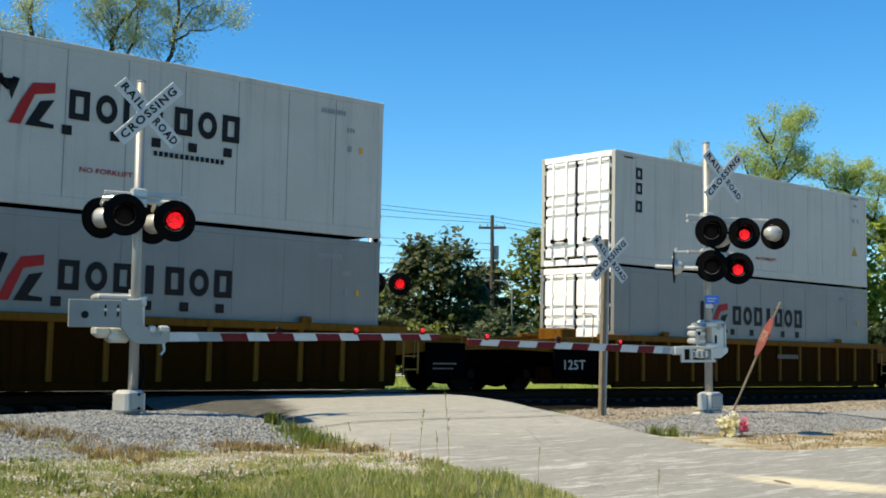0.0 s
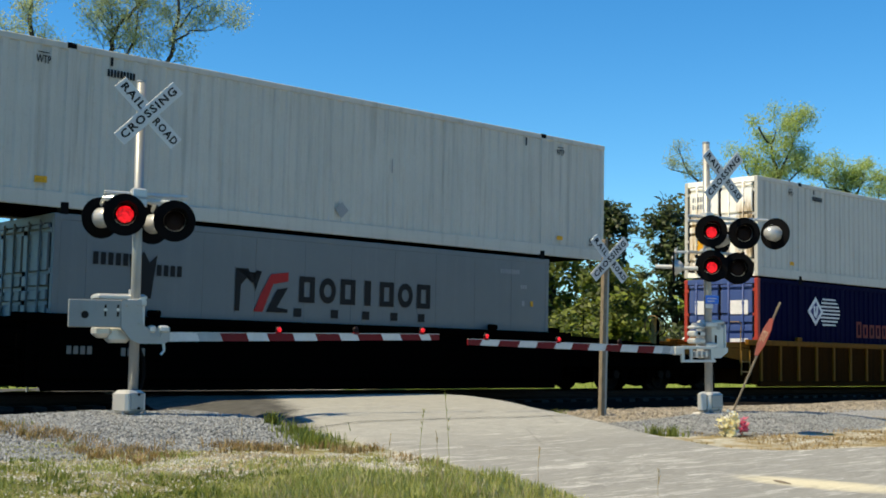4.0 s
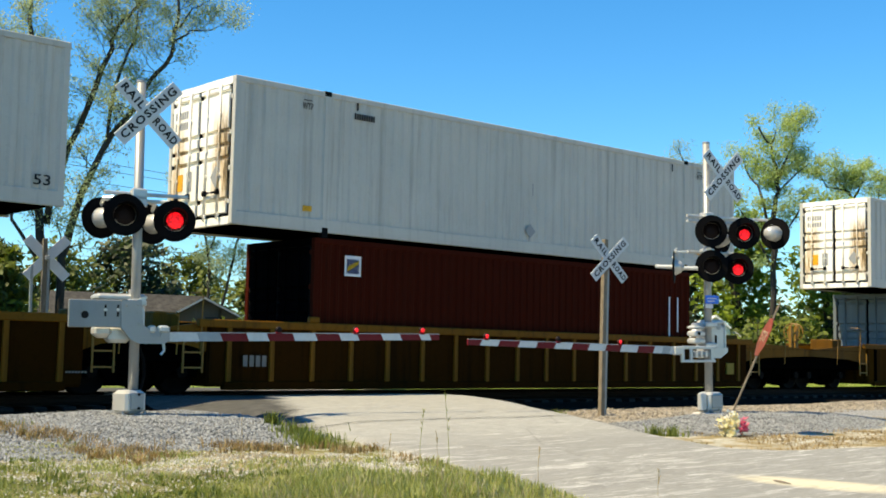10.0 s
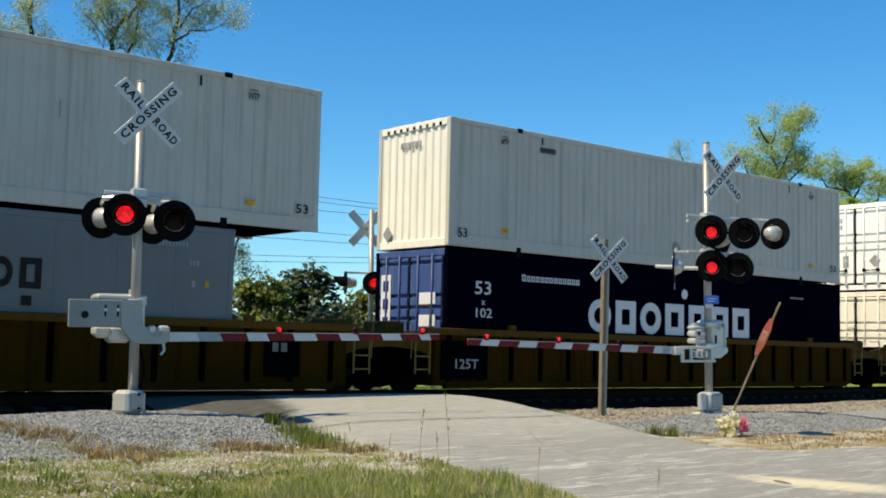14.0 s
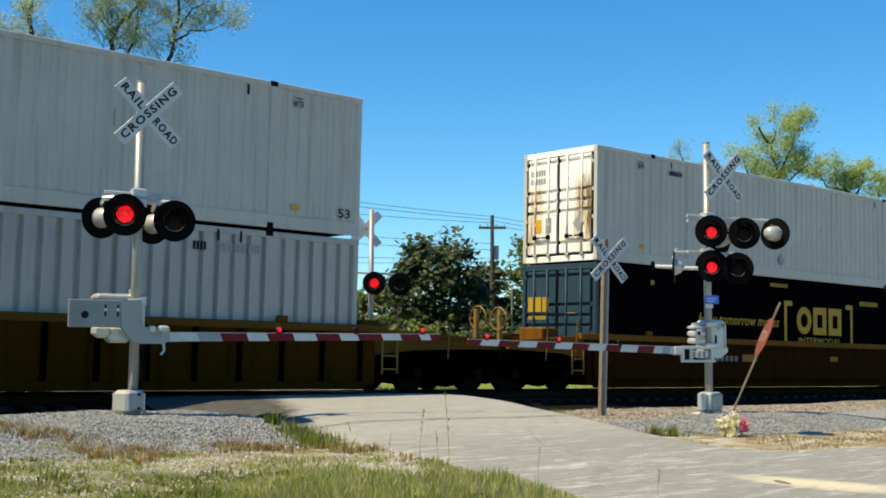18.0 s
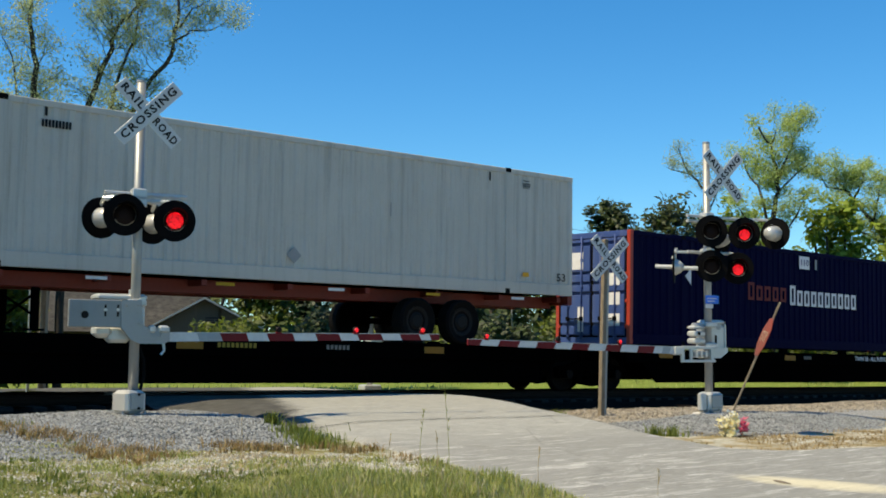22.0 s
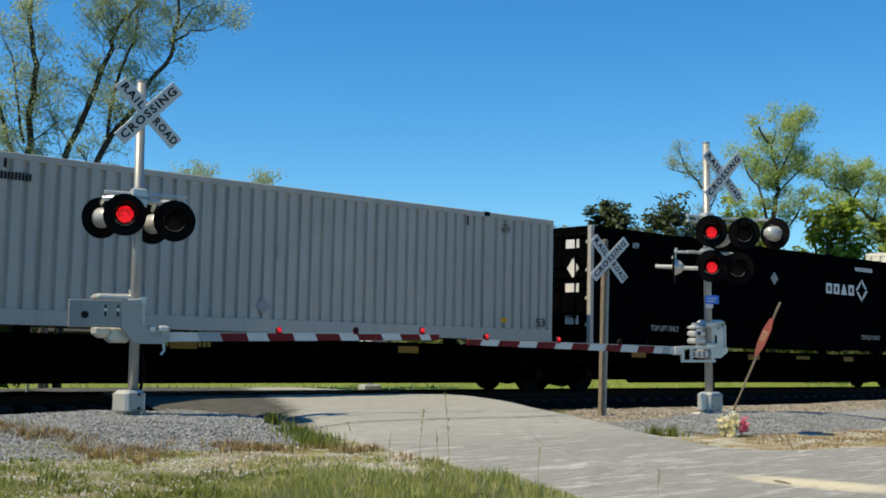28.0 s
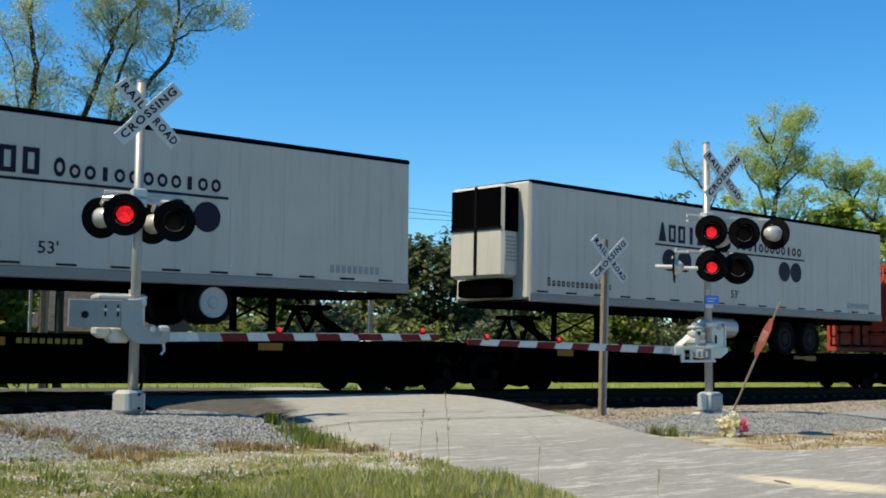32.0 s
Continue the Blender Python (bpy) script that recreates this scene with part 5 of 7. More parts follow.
well_car("sooty yellow well car, last unit of three", X_C, 16.15, YELLOW, 1.65, 3.9, coupled=(False, True), bogies=(False, True), extra=[("plate", 15.6, .45, .3, .3, DIMYELLOW), ("bars", .2, .5, .7, .3, 4)])
box53("white 53-foot container with rusted doors over a brown one", X_C, 3.254, doors=RUSTY)
c_ = container("container", "oxide brown 40-foot container in a well", X_C + 1.95, ZLOW, 12.19, 2.79, BROWN, "ribbed", "doors", NIGHT, group="brown containers", pitch=.22)
marks(c_, [("label_plate", .75, 2.05, .42, .42, 1, LETTERWHITE), ("label_core", .8, 2.1, .32, .3, 1, LETTERBLUE), ("number_bars", 11.3, .9, .05, 1.2, 1, LETTERWHITE), ("number_bars", 11.65, 1.2, .05, .9, 1, LETTERWHITE)])
part("emblem_wave", Shape().slab([(.82, 2.14), (1.1, 2.3), (1.1, 2.38), (.82, 2.24)], -.018, -.012), LETTERYELLOW, c_)

# second articulated set
well_car("dirty yellow well car with upright ribs", X_P, 16.45, YELLOW, 3.7, 1.6, coupled=(True, False), bogies=(True, True), gold=True, extra=[("plate", 14.9, .35, .8, .75, NIGHT), ("bars", 15.0, .8, .5, .25, 2)])
box53("white 53-foot container, its doors badly rust-stained", X_P, 3.254, doors=RUSTY)
lines_boxes("pale blue-grey 40-foot container with dark name and red emblem", X_P + 2.05, ZLOW, 12.19, 2.79, GREYBLUE, 0.0)
well_car("yellow well car carrying a navy container", X_W, 16.15, YELLOW, 1.6, 1.6, bogies=(False, True), gold=True, extra=[("plate", -.25, .3, 1.35, .85, NIGHT), ("words", .1, .52, .68, .22, "125T")])
box53("cream-stained white 53-foot container, closed end, soot on one corner", X_W, 3.254, end="wall", doors=CREAM)
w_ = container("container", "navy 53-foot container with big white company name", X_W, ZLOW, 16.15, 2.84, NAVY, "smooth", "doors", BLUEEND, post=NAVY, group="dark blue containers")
wordmark(w_, 4.6, 11.5, 1.1, .82, 7, LETTERWHITE, gap=.14, form="o#o####")
wordmark(w_, 2.3, 4.3, 2.22, .16, 13, LETTERWHITE, .13)
words(w_, "53", 1.08, 1.98, .42, LETTERWHITE, .5)
words(w_, "x", 1.08, 1.68, .22, LETTERWHITE)
words(w_, "102", 1.08, 1.42, .3, LETTERWHITE, .5)
sh = Shape().revolve([(.001, 0), (.13, 0), (.13, .004), (.001, .004)], 20, pose(8.4, -.01, 2.2))
part("white_dot", sh, LETTERWHITE, w_)
marks(w_, [("label_bar", 7.95, 2.3, .05, .3, 1, LETTERGREY), ("serial_bars", 13.4, 2.3, .7, .06, 9, LETTERGREY)])
part("label_strip", Shape().box(-.052, 1.95, .5, -.044, 2.3, 2.3), LETTERWHITE, w_)
for i in range(4):
    part("strip_block", Shape().box(-.058, 2.02, .65 + i * .42, -.053, 2.22, .9 + i * .42), LETTERBLUE, w_)
for zz in (.6, 1.1, 1.6):
    part("label_patch", Shape().box(-.052, .35, zz, -.044, .9, zz + .26), LETTERWHITE, w_)

well_car("yellow well car with pale scrawled outlines", X_Y, 16.15, YELLOW, 1.6, 4.1, coupled=(False, True), bogies=(False, True), gold=True, extra=[("plate", -.25, .3, 1.35, .85, NIGHT), ("words", .1, .50, .70, .22, "125T")])
# pale scrawled loops on the car side
yc = ROLLING[-1][0]
for i in range(7):
    x_, h_ = 4.2 + i * .62, .34 + .12 * math.sin(i * 1.9)
    pts = [(x_ + .30 * math.cos(q * .52) * (1 - .02 * q), -.175, .60 + h_ * .8 * math.sin(q * .52 + i) ) for q in range(2, 14)]
    part("scrawl", Shape().path(pts, [.03] * len(pts), 5), SCRAWL, yc, "pale sprayed loop")
y_ = box53("bright white 53-foot container with clean doors", X_Y, 3.254)
v_ = container("container", "white ribbed 53-foot container with dark blue name", X_Y, ZLOW, 16.15, 2.82, PALEGREY, "ribbed", "doors", CREAM, group="white 53-foot containers", pitch=.34, deep=.085)
wordmark(v_, 2.5, 5.15, 1.55, .85, 3, LETTERBLUE, gap=.08, form="o##")
words(v_, "INTERMODAL", 3.82, 1.33, .30, LETTERBLUE, 2.4)
marks(v_, [("serial_bars", 12.3, 2.35, .3, .16, 4, LETTERBLACK), ("number_bars", 12.9, 2.35, .9, .16, 6, LETTERGREY), ("label_bars", 7.1, 2.5, 1.2, .05, 14, LETTERGREY), ("label_bar", 12.8, 2.55, .05, .22, 1, LETTERBLACK), ("label_bar", 13.3, 2.55, .05, .22, 1, LETTERBLACK)])

# single yellow well car
well_car("smooth-sided brown and yellow single well car", X_A, 16.15, YELLOW, 3.0, 3.4, coupled=(True, True), bogies=(True, True), smooth_side=True, extra=[("bars", 4.3, .78, 1.6, .2, 6), ("plate", 5.9, .8, .7, .2, DIMORANGE), ("plate", 10.4, .85, .4, .14, DIMORANGE)])
box53("white 53-foot container with rust running down its doors", X_A, 3.254, doors=RUSTY)
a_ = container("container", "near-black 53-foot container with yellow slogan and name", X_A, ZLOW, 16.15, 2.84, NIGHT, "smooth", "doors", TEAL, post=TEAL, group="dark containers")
wordmark(a_, 8.85, 11.4, 1.28, .82, 3, LETTERYELLOW, gap=.08, form="o##")
words(a_, "INTERMODAL", 10.1, 1.08, .27, LETTERYELLOW, 2.35)
words(a_, "How tomorrow moves", 6.0, 1.58, .40, LETTERYELLOW, 3.8, shear=.25)
for xx, s in ((8.2, 1), (11.95, -1)):
    part("bracket_mark", Shape().box(xx, -.012, .9, xx + s * .12, -.006, 2.24).box(xx + s * .12, -.012, 2.1, xx + s * .4, -.006, 2.24).box(xx + s * .12, -.012, .9, xx + s * .3, -.006, 1.0), LETTERYELLOW, a_)
marks(a_, [("serial_bars", 12.4, 2.25, 1.1, .14, 9, LETTERYELLOW), ("label_bars", 7.5, 2.62, .9, .1, 8, LETTERYELLOW), ("label_bar", 2.1, 2.38, .16, .12, 2, LETTERYELLOW)])
for k in range(3):
    part("emblem_block", Shape().box(-.052, 1.58 + k * .26, 1.62, -.044, 1.79 + k * .26, 2.0), LETTERYELLOW, a_)
part("label_patch", Shape().box(-.052, 1.6, 1.42, -.044, 2.3, 1.52), DIMYELLOW, a_)
part("label_patch", Shape().box(-.052, .4, .3, -.044, 1.1, .45), DIMYELLOW, a_)
part("label_patch", Shape().box(-.052, 1.5, .35, -.044, 2.3, .5), LETTERYELLOW, a_)

def spine_car(label, x0, length, left, right, coupled=(False, False), bogies=(False, True), text=(), hitch=None, tall=1.12):
    """A low black platform car with a deep centre beam."""
    ob = thing("spine_car", label, "rail car", group="low platform cars")
    a, b = -left, length + right
    part("centre_beam", Shape().box(a, .85, .3, b, 1.75, 1.05, .03), BLACKCAR, ob)
    for y0, s in ((-.02, 1), (WIDE + .02, -1)):
        part("side_sill", Shape().box(a + .9, y0, .72, b - .9, y0 + s * .12, 1.08, .015), BLACKCAR, ob)
        sh = Shape()
        sh.slab([(a + 1.6, .72), (a + 2.2, .22), (b - 2.2, .22), (b - 1.6, .72)], y0 + s * .05, y0 + s * .12)
        part("side_web", sh, BLACKCAR, ob)
    part("deck", Shape().box(a + .9, .1, .84, b - .9, WIDE - .1, .94, .01), BLACKCAR, ob)
    for e, way in ((a, 1), (b, -1)):
        part("end_walkway", Shape().box(e, .2, 1.06, e + way * .9, WIDE - .2, 1.12, .01), BLACKCAR, ob)
        part("grab_iron", Shape().path([(e + way * .3, .0, .6), (e + way * .3, -.03, 1.15), (e + way * .75, -.03, 1.15), (e + way * .75, .0, .6)], [.02] * 4, 6), BLACKCAR, ob)
    n = int((b - a) / 3.2)
    for i in range(n):
        part("pedestal", Shape().box(a + 1.5 + i * 3.2, .0, .94, a + 1.75 + i * 3.2, .16, tall, .01), BLACKCAR, ob)
    for i in range(3):
        xx = a + 2.2 + i * (b - a - 4.4) / 2.6
        part("reflector", Shape().box(xx, -.032, .86, xx + .55, -.02, 1.0), DIMORANGE, ob, "grimy orange reflector strip")
    for k, e in ((0, a), (1, b)):
        if coupled[k]:
            coupler(ob, e, -1 if k == 0 else 1)
    if bogies[0]:
        truck(ob, a + (1.3 if coupled[0] else 0))
    if bogies[1]:
        truck(ob, b - (1.3 if coupled[1] else 0))
    for val, xx, w, h, mt in text:
        if isinstance(val, str):
            words(ob, val, xx, .94, h, DIMYELLOW if mt is LETTERYELLOW else mt, w, y=-.034)
        else:
            for i in range(val):
                marks(ob, [("number_bar", xx + i * w * .8 / val, .90, w * .54 / val, .09, 1, DIMYELLOW if mt is LETTERYELLOW else DIMWHITE)], -.03)
    if hitch is not None:
        sh = Shape()
        for y0 in (.85, 1.7):
            sh.path([(hitch + .45, y0, 1.06), (hitch, y0, 1.75)], [.06, .05], 6).path([(hitch - .35, y0, 1.06), (hitch, y0, 1.75)], [.05, .05], 6)
        sh.box(hitch - .3, .8, 1.72, hitch + .35, 1.8, 1.82, .02)
        sh.path([(hitch + .1, 1.28, 1.7), (hitch + 1.25, 1.28, 1.1)], [.09, .09], 6)
        part("hitch_stand", sh, BLACKCAR, ob, "folding trailer hitch stand")
    return rolling(ob, x0)


def road_wheel(parent, x, y, z, r=.5, way=-1):
    w = part("road_wheel", Shape().revolve([(.2, -.02), (r * .62, -.04), (r * .9, -.10), (r, -.06), (r, .22), (r * .9, .26), (.2, .2)], 22, pose(x, y, z, 0, 0, 0 if way < 0 else 180)), RUBBER, parent, "black truck tyre", smooth=False)
    part("rim", Shape().revolve([(.09, -.06), (.13, -.06), (.2, -.01), (.29, -.05), (.31, -.05), (.31, .0), (.1, .02)], 20, pose(x, y, z, 0, 0, 0 if way < 0 else 180)), RIMGREY, w, "dull steel rim")
    return w


def running_gear(ob, xs, frame_z, legs, mat):
    """Two tandem axles on springs and a pair of landing legs."""
    for xx in xs:
        part("axle", Shape().tube((xx, .3, .5), (xx, 2.3, .5), .07, n=8), BOGIE, ob)
        for yy, way in ((.06, -1), (WIDE - .06, 1)):
            road_wheel(ob, xx, yy, .5, .5, way)
    mid = sum(xs) / len(xs)
    part("slider", Shape().box(mid - 1.3, .75, .6, mid + 1.3, 1.0, frame_z, .02).box(mid - 1.3, 1.6, .6, mid + 1.3, 1.85, frame_z, .02), mat, ob)
    for yy in (.5, 2.0):
        part("landing_leg", Shape().box(legs - .06, yy, .18, legs + .06, yy + .12, frame_z, .01).box(legs - .14, yy - .06, .14, legs + .14, yy + .18, .18), BLACKCAR, ob)
    part("leg_brace", Shape().path([(legs, .56, .4), (legs, 2.06, frame_z - .1)], [.025] * 2, 6).path([(legs, 2.06, .4), (legs, .56, frame_z - .1)], [.025] * 2, 6), BLACKCAR, ob)


def chassis(label, x, mat, nose_left, z=1.06, tilt=0.0):
    """A container chassis standing on the platform car."""
    ob = thing("chassis", label, "trailer chassis", group="container chassis")
    top = 1.2
    for yy in (.62, 1.82):
        part("main_beam", Shape().box(.1, yy, top - .30, 16.05, yy + .15, top - .02, .015), mat, ob)
    for i in range(9):
        part("cross_member", Shape().box(.3 + i * 1.93, .1, top - .16, .42 + i * 1.93, WIDE - .1, top - .04, .01), mat, ob)
    for e in (0.0, 16.03):
        part("end_bolster", Shape().box(e, .02, top - .22, e + .15, WIDE - .02, top, .015), mat, ob)
        for k in range(4):
            part("marker", Shape().box(e - .01 if e < 1 else e + .15, .3 + k * .6, top - .15, e if e < 1 else e + .16, .42 + k * .6, top - .08), LETTERWHITE if k % 2 else LETTERRED, ob)
    for i in range(6):
        part("reflector", Shape().box(1.2 + i * 2.6, .085, top - .14, 1.6 + i * 2.6, .095, top - .08), LETTERWHITE if i % 2 else LETTERYELLOW, ob)
    if nose_left:
        running_gear(ob, (11.3, 12.6), top - .3, 3.1, BLACKCAR)
        part("nose_beam", Shape().box(-.08, .0, top - .26, .10, WIDE, top + .0, .02), TRAILERDOOR, ob, "rust-stained pale nose beam")
        for yy in (.85, 1.45):
            part("lamp_socket", Shape().box(-.09, yy, top - .19, -.08, yy + .3, top - .07), BLACKPAINT, ob)
        part("nose_plate", Shape().box(.2, .5, top - .36, 2.2, 2.1, top - .30, .01), mat, ob)
    else:
        running_gear(ob, (3.1, 4.4), top - .3, 13.0, BLACKCAR)
        for yy in (.75, 1.75):
            part("bumper_strut", Shape().slab([(.02, top - .3), (.3, top - .3), (.2, .32), (.05, .32)], yy, yy + .1), mat, ob)
        part("bumper", Shape().box(-.02, .2, .25, .1, WIDE - .2, .38, .015), mat, ob, "striped rear bumper")
        for k in range(6):
            part("bumper_stripe", Shape().box(-.026, .3 + k * .36, .27, -.02, .48 + k * .36, .36), LETTERWHITE, ob)
        part("rear_lamp_box", Shape().box(.0, .4, top - .5, .08, 1.0, top - .3, .01).box(.0, 1.6, top - .5, .08, 2.2, top - .3, .01), mat, ob)
    return rolling(ob, x, 0, z, tilt)


T1 = math.degrees(math.asin(.16 / 16.15))
spine_car("black platform car under a container chassis", X_B, 16.2, 2.6, 1.05, coupled=(True, False), bogies=(True, True), hitch=.35, text=[(9, 6.4, 1.1, .2, LETTERYELLOW), (6, 8.9, .75, .2, LETTERWHITE)])
chassis("rusty red container chassis on its landing legs", X_B, CHASSISRED, True, .945, -T1)
box53("white 53-foot container with closed soot-stained end on a chassis", X_B, 2.147, end="wall", doors=CREAM, tilt=-T1)
spine_car("black platform car, long white name along its sill", X_E, 16.2, 1.05, 2.1, bogies=(False, True), text=[("TWIN 28 - ALL PURPOSE SPINE CAR", 12.3, 3.1, .19, LETTERWHITE), (6, 7.9, .5, .2, LETTERWHITE)], tall=1.2)
e_ = container("container", "royal blue 53-foot container standing low on a platform car", X_E, 1.2, 16.15, 2.92, BLUE, "ribbed", "doors", BLUEEND, post=REDSTEEL, group="blue 53-foot containers")
part("emblem_wedge", Shape().slab([(2.25, 1.85), (2.5, 1.62), (2.5, 2.08)], -.012, -.008), LETTERWHITE, e_, "white wedge emblem")
wordmark(e_, 5.1, 7.1, 1.35, .5, 5, DIMRED, .42)
wordmark(e_, 7.2, 10.95, 1.28, .58, 10, LETTERWHITE, .45)
words(e_, "53", 15.05, 2.28, .4, LETTERWHITE, .4)
marks(e_, [("number_plate", 7.7, 2.38, .55, .38, 1, LETTERWHITE), ("number_plate", 14.75, 1.5, .45, .34, 1, LETTERWHITE), ("number_bars", 12.9, 2.52, .7, .12, 8, LETTERGREY), ("mark_stripe", 8.55, 2.4, .1, .3, 1, LETTERGREY)])
words(e_, "110", 7.97, 2.57, .26, LETTERBLUE, .4, y=-.014)
words(e_, "110", 14.97, 1.67, .24, LETTERBLUE, .34, y=-.014)
for yy in (.6, 1.85):
    part("label_patch", Shape().box(-.052, yy - .28, 1.95, -.044, yy + .28, 2.4), LETTERWHITE, e_)
for zz in (.45, 1.0, 1.5):
    part("label_patch", Shape().box(-.052, .3, zz, -.044, .75, zz + .32), LETTERWHITE, e_)
part("label_patch", Shape().box(-.052, 1.55, .3, -.044, 1.75, .95), LETTERWHITE, e_)
spine_car("black platform car under an orange-red chassis", X_G, 16.2, 2.1, 1.3, bogies=(False, True), hitch=14.6, text=[("2 28/157", 3.25, 1.3, .28, DIMWHITE), (10, 5.9, 1.4, .2, LETTERYELLOW)])
chassis("bright orange-red container chassis with striped bumper", X_G, ORANGERED, False, .997)
box53("white 53-foot container with clean doors on a red chassis", X_G, 2.198)
spine_car("black platform car carrying one ribbed container", X_H, 16.2, 1.45, .65, bogies=(False, True), text=[(10, 6.0, 1.2, .2, LETTERYELLOW)], tall=1.2)
h_ = box53("pale grey ribbed 53-foot container standing low on its car", X_H, 1.2, end="wall", doors=CREAM, body=PALEGREY, deep=.058)
spine_car("black platform car with orange reflectors", X_U, 16.0, .65, .8, bogies=(False, True), text=[(7, 9.0, .9, .2, LETTERYELLOW)], tall=1.2)
u_ = container("container", "black 53-foot container with white name and pale corner posts", X_U, 1.2, 16.0, 2.9, NIGHT, "smooth", "doors", NIGHT, post=PALEGREY, group="dark containers")
wordmark(u_, 10.65, 12.35, 1.72, .32, 4, LETTERWHITE, gap=.18, form="##^#")
for q in (0, 1, 2, 3):
    m_ = pose(12.72, 0, 1.9) @ pose(0, 0, 0, 0, q * 90, 0)
    part("emblem_chevron", Shape().slab([(-.36, 0), (-.05, .31), (-.05, .2), (-.24, 0)], -.012, -.008).turned(m_), LETTERWHITE, u_)
diamond(u_, 7.9, 2.02, .19, LETTERGREY)
words(u_, "TOP LIFT ONLY", 13.25, .42, .2, PALEMARK, 1.15)
words(u_, "TOP LIFT ONLY", 2.9, .42, .2, PALEMARK, 1.15)
words(u_, "WTP", 14.4, 2.5, .2, LETTERWHITE, .26)
words(u_, "WTP", 1.7, 2.5, .2, LETTERWHITE, .26)
marks(u_, [("serial_bars", 12.35, 2.5, 1.05, .12, 9, LETTERWHITE)])
for zz, k in ((2.35, 1), (1.25, 1), (.45, 1)):
    part("label_patch", Shape().box(-.052, .35, zz, -.044, .8, zz + .22), LETTERWHITE, u_)
part("placard", Shape().slab([(-.2, 0), (0, -.25), (.2, 0), (0, .25)], 0, .004).turned(pose(-.05, .55, 1.85, 0, 0, 90)), LETTERWHITE, u_)


def trailer(label, x, rear_left, tilt, z=1.06, lo=.98, hi=3.86):
    """A white highway trailer: 53 feet, with its marks; z is the deck under its tyres."""
    ob = thing("trailer", label, "trailer", group="white highway trailers")
    ln = 16.1
    part("side_panel", Shape().box(.05, .0, lo + .2, ln - .05, WIDE, hi - .1, .01), REEFER, ob)
    seam = Shape().box(.671, -.004, lo + .25, .683, 0, hi - .12).mesh("panel_seam", WHITE53)
    for i in range(13):
        part("panel_seam", seam, None, ob, m=pose(1.22 * i, 0, 0))
    part("roof", Shape().box(.02, .0, hi - .1, ln - .02, WIDE, hi, .03), NIGHT if rear_left else BLACKCAR, ob, "dark roof rail and roof")
    for y0, s in ((-.015, 1), (WIDE + .015, -1)):
        part("bottom_rail", Shape().box(.02, y0, lo, ln - .02, y0 + s * .06, lo + .2, .015), PALEPANEL, ob)
    strip = Shape().box(.25, -.012, lo + .23, .62, -.002, lo + .27).mesh("reflector_strip", LETTERBLACK)
    for i in range(16):
        part("reflector_strip", strip, None, ob, m=pose(i, 0, 0))
    part("floor_frame", Shape().box(.1, .3, lo - .12, ln - .1, WIDE - .3, lo, .01), BLACKCAR, ob)
    running_gear(ob, (3.6, 4.9) if rear_left else (10.6, 11.9), lo - .1, 13.0 if rear_left else 3.0, BLACKCAR)
    if rear_left:
        for k in (0, 1):
            y0 = .1 + k * 1.21
            d = part("door", Shape().box(-.02, y0, lo + .15, .06, y0 + 1.18, hi - .15, .01), TRAILERDOOR, ob)
            for q in (.3, .6, .9):
                part("locking_bar", Shape().tube((-.04, y0 + 1.18 * q, lo + .1), (-.04, y0 + 1.18 * q, hi - .12), .018, n=8), GALV, d)
            for zz in (1.4, 2.0, 2.6, 3.2):
                part("hinge", Shape().box(-.04, .03 if k == 0 else 2.4, zz, .03, .15 if k == 0 else 2.55, zz + .06, .01), ORANGERED, d)
        part("rear_frame", Shape().box(-.03, 0, lo - .05, .06, WIDE, lo + .14, .01).box(-.03, 0, hi - .16, .06, WIDE, hi - .02, .01).box(-.03, 0, lo, .06, .09, hi - .05, .01).box(-.03, WIDE - .09, lo, .06, WIDE, hi - .05, .01), TRAILERDOOR, ob)
        part("bumper", Shape().box(-.02, .3, .42, .08, WIDE - .3, .55, .01).box(0, .7, .5, .07, .8, lo, .01).box(0, 1.8, .5, .07, 1.9, lo, .01), TRAILERDOOR, ob)
        for k, yy in enumerate((.12, .50, 1.75, 2.15)):
            w = part("road_wheel", Shape().revolve([(.2, -.02), (.27, -.04), (.38, -.10), (.42, -.06), (.42, .16), (.38, .2), (.2, .16)], 22, pose(11.35, yy, .66)), RUBBER, ob, "black truck tyre")
            if k == 0:
                part("rim", Shape().revolve([(.05, -.11), (.09, -.11), (.12, -.07), (.26, -.09), (.29, -.11), (.29, .0), (.05, .02)], 22, pose(11.35, yy, .66)), DULLWHITE, w, "dull white wheel rim")
        part("axle", Shape().tube((11.35, .2, .66), (11.35, 2.3, .66), .07, n=8), BOGIE, ob)
        part("hanger", Shape().box(11.1, .7, .6, 11.6, .85, lo, .02).box(11.1, 1.6, .6, 11.6, 1.75, lo, .02), BLACKCAR, ob)
    else:
        part("nose", Shape().box(-.02, .02, lo + .05, .12, WIDE - .02, hi - .02, .06), REEFER, ob)
        r = part("cooling_unit", Shape().box(-.55, .35, lo + .55, -.02, WIDE - .35, hi - .12, .08), REEFER, ob, "white cooling unit with black upper grille")
        part("grille", Shape().box(-.565, .42, lo + 1.75, -.55, WIDE - .42, hi - .2, .005), NIGHT, r)
        part("side_grille", Shape().box(-.5, .335, lo + 1.65, -.06, .35, hi - .2, .005), NIGHT, r)
        for i in range(7):
            part("louvre", Shape().box(-.47, .33, lo + .95 + i * .09, -.12, .35, lo + .99 + i * .09), LETTERGREY, r)
        part("frame_bars", Shape().box(-.58, 1.25, lo + .6, -.55, 1.33, hi - .15).box(-.58, .4, lo + 1.7, -.55, WIDE - .4, lo + 1.76), BLACKPAINT, r)
        part("lower_box", Shape().box(-.4, .5, lo + .1, -.02, WIDE - .5, lo + .52, .04), BLACKCAR, ob)
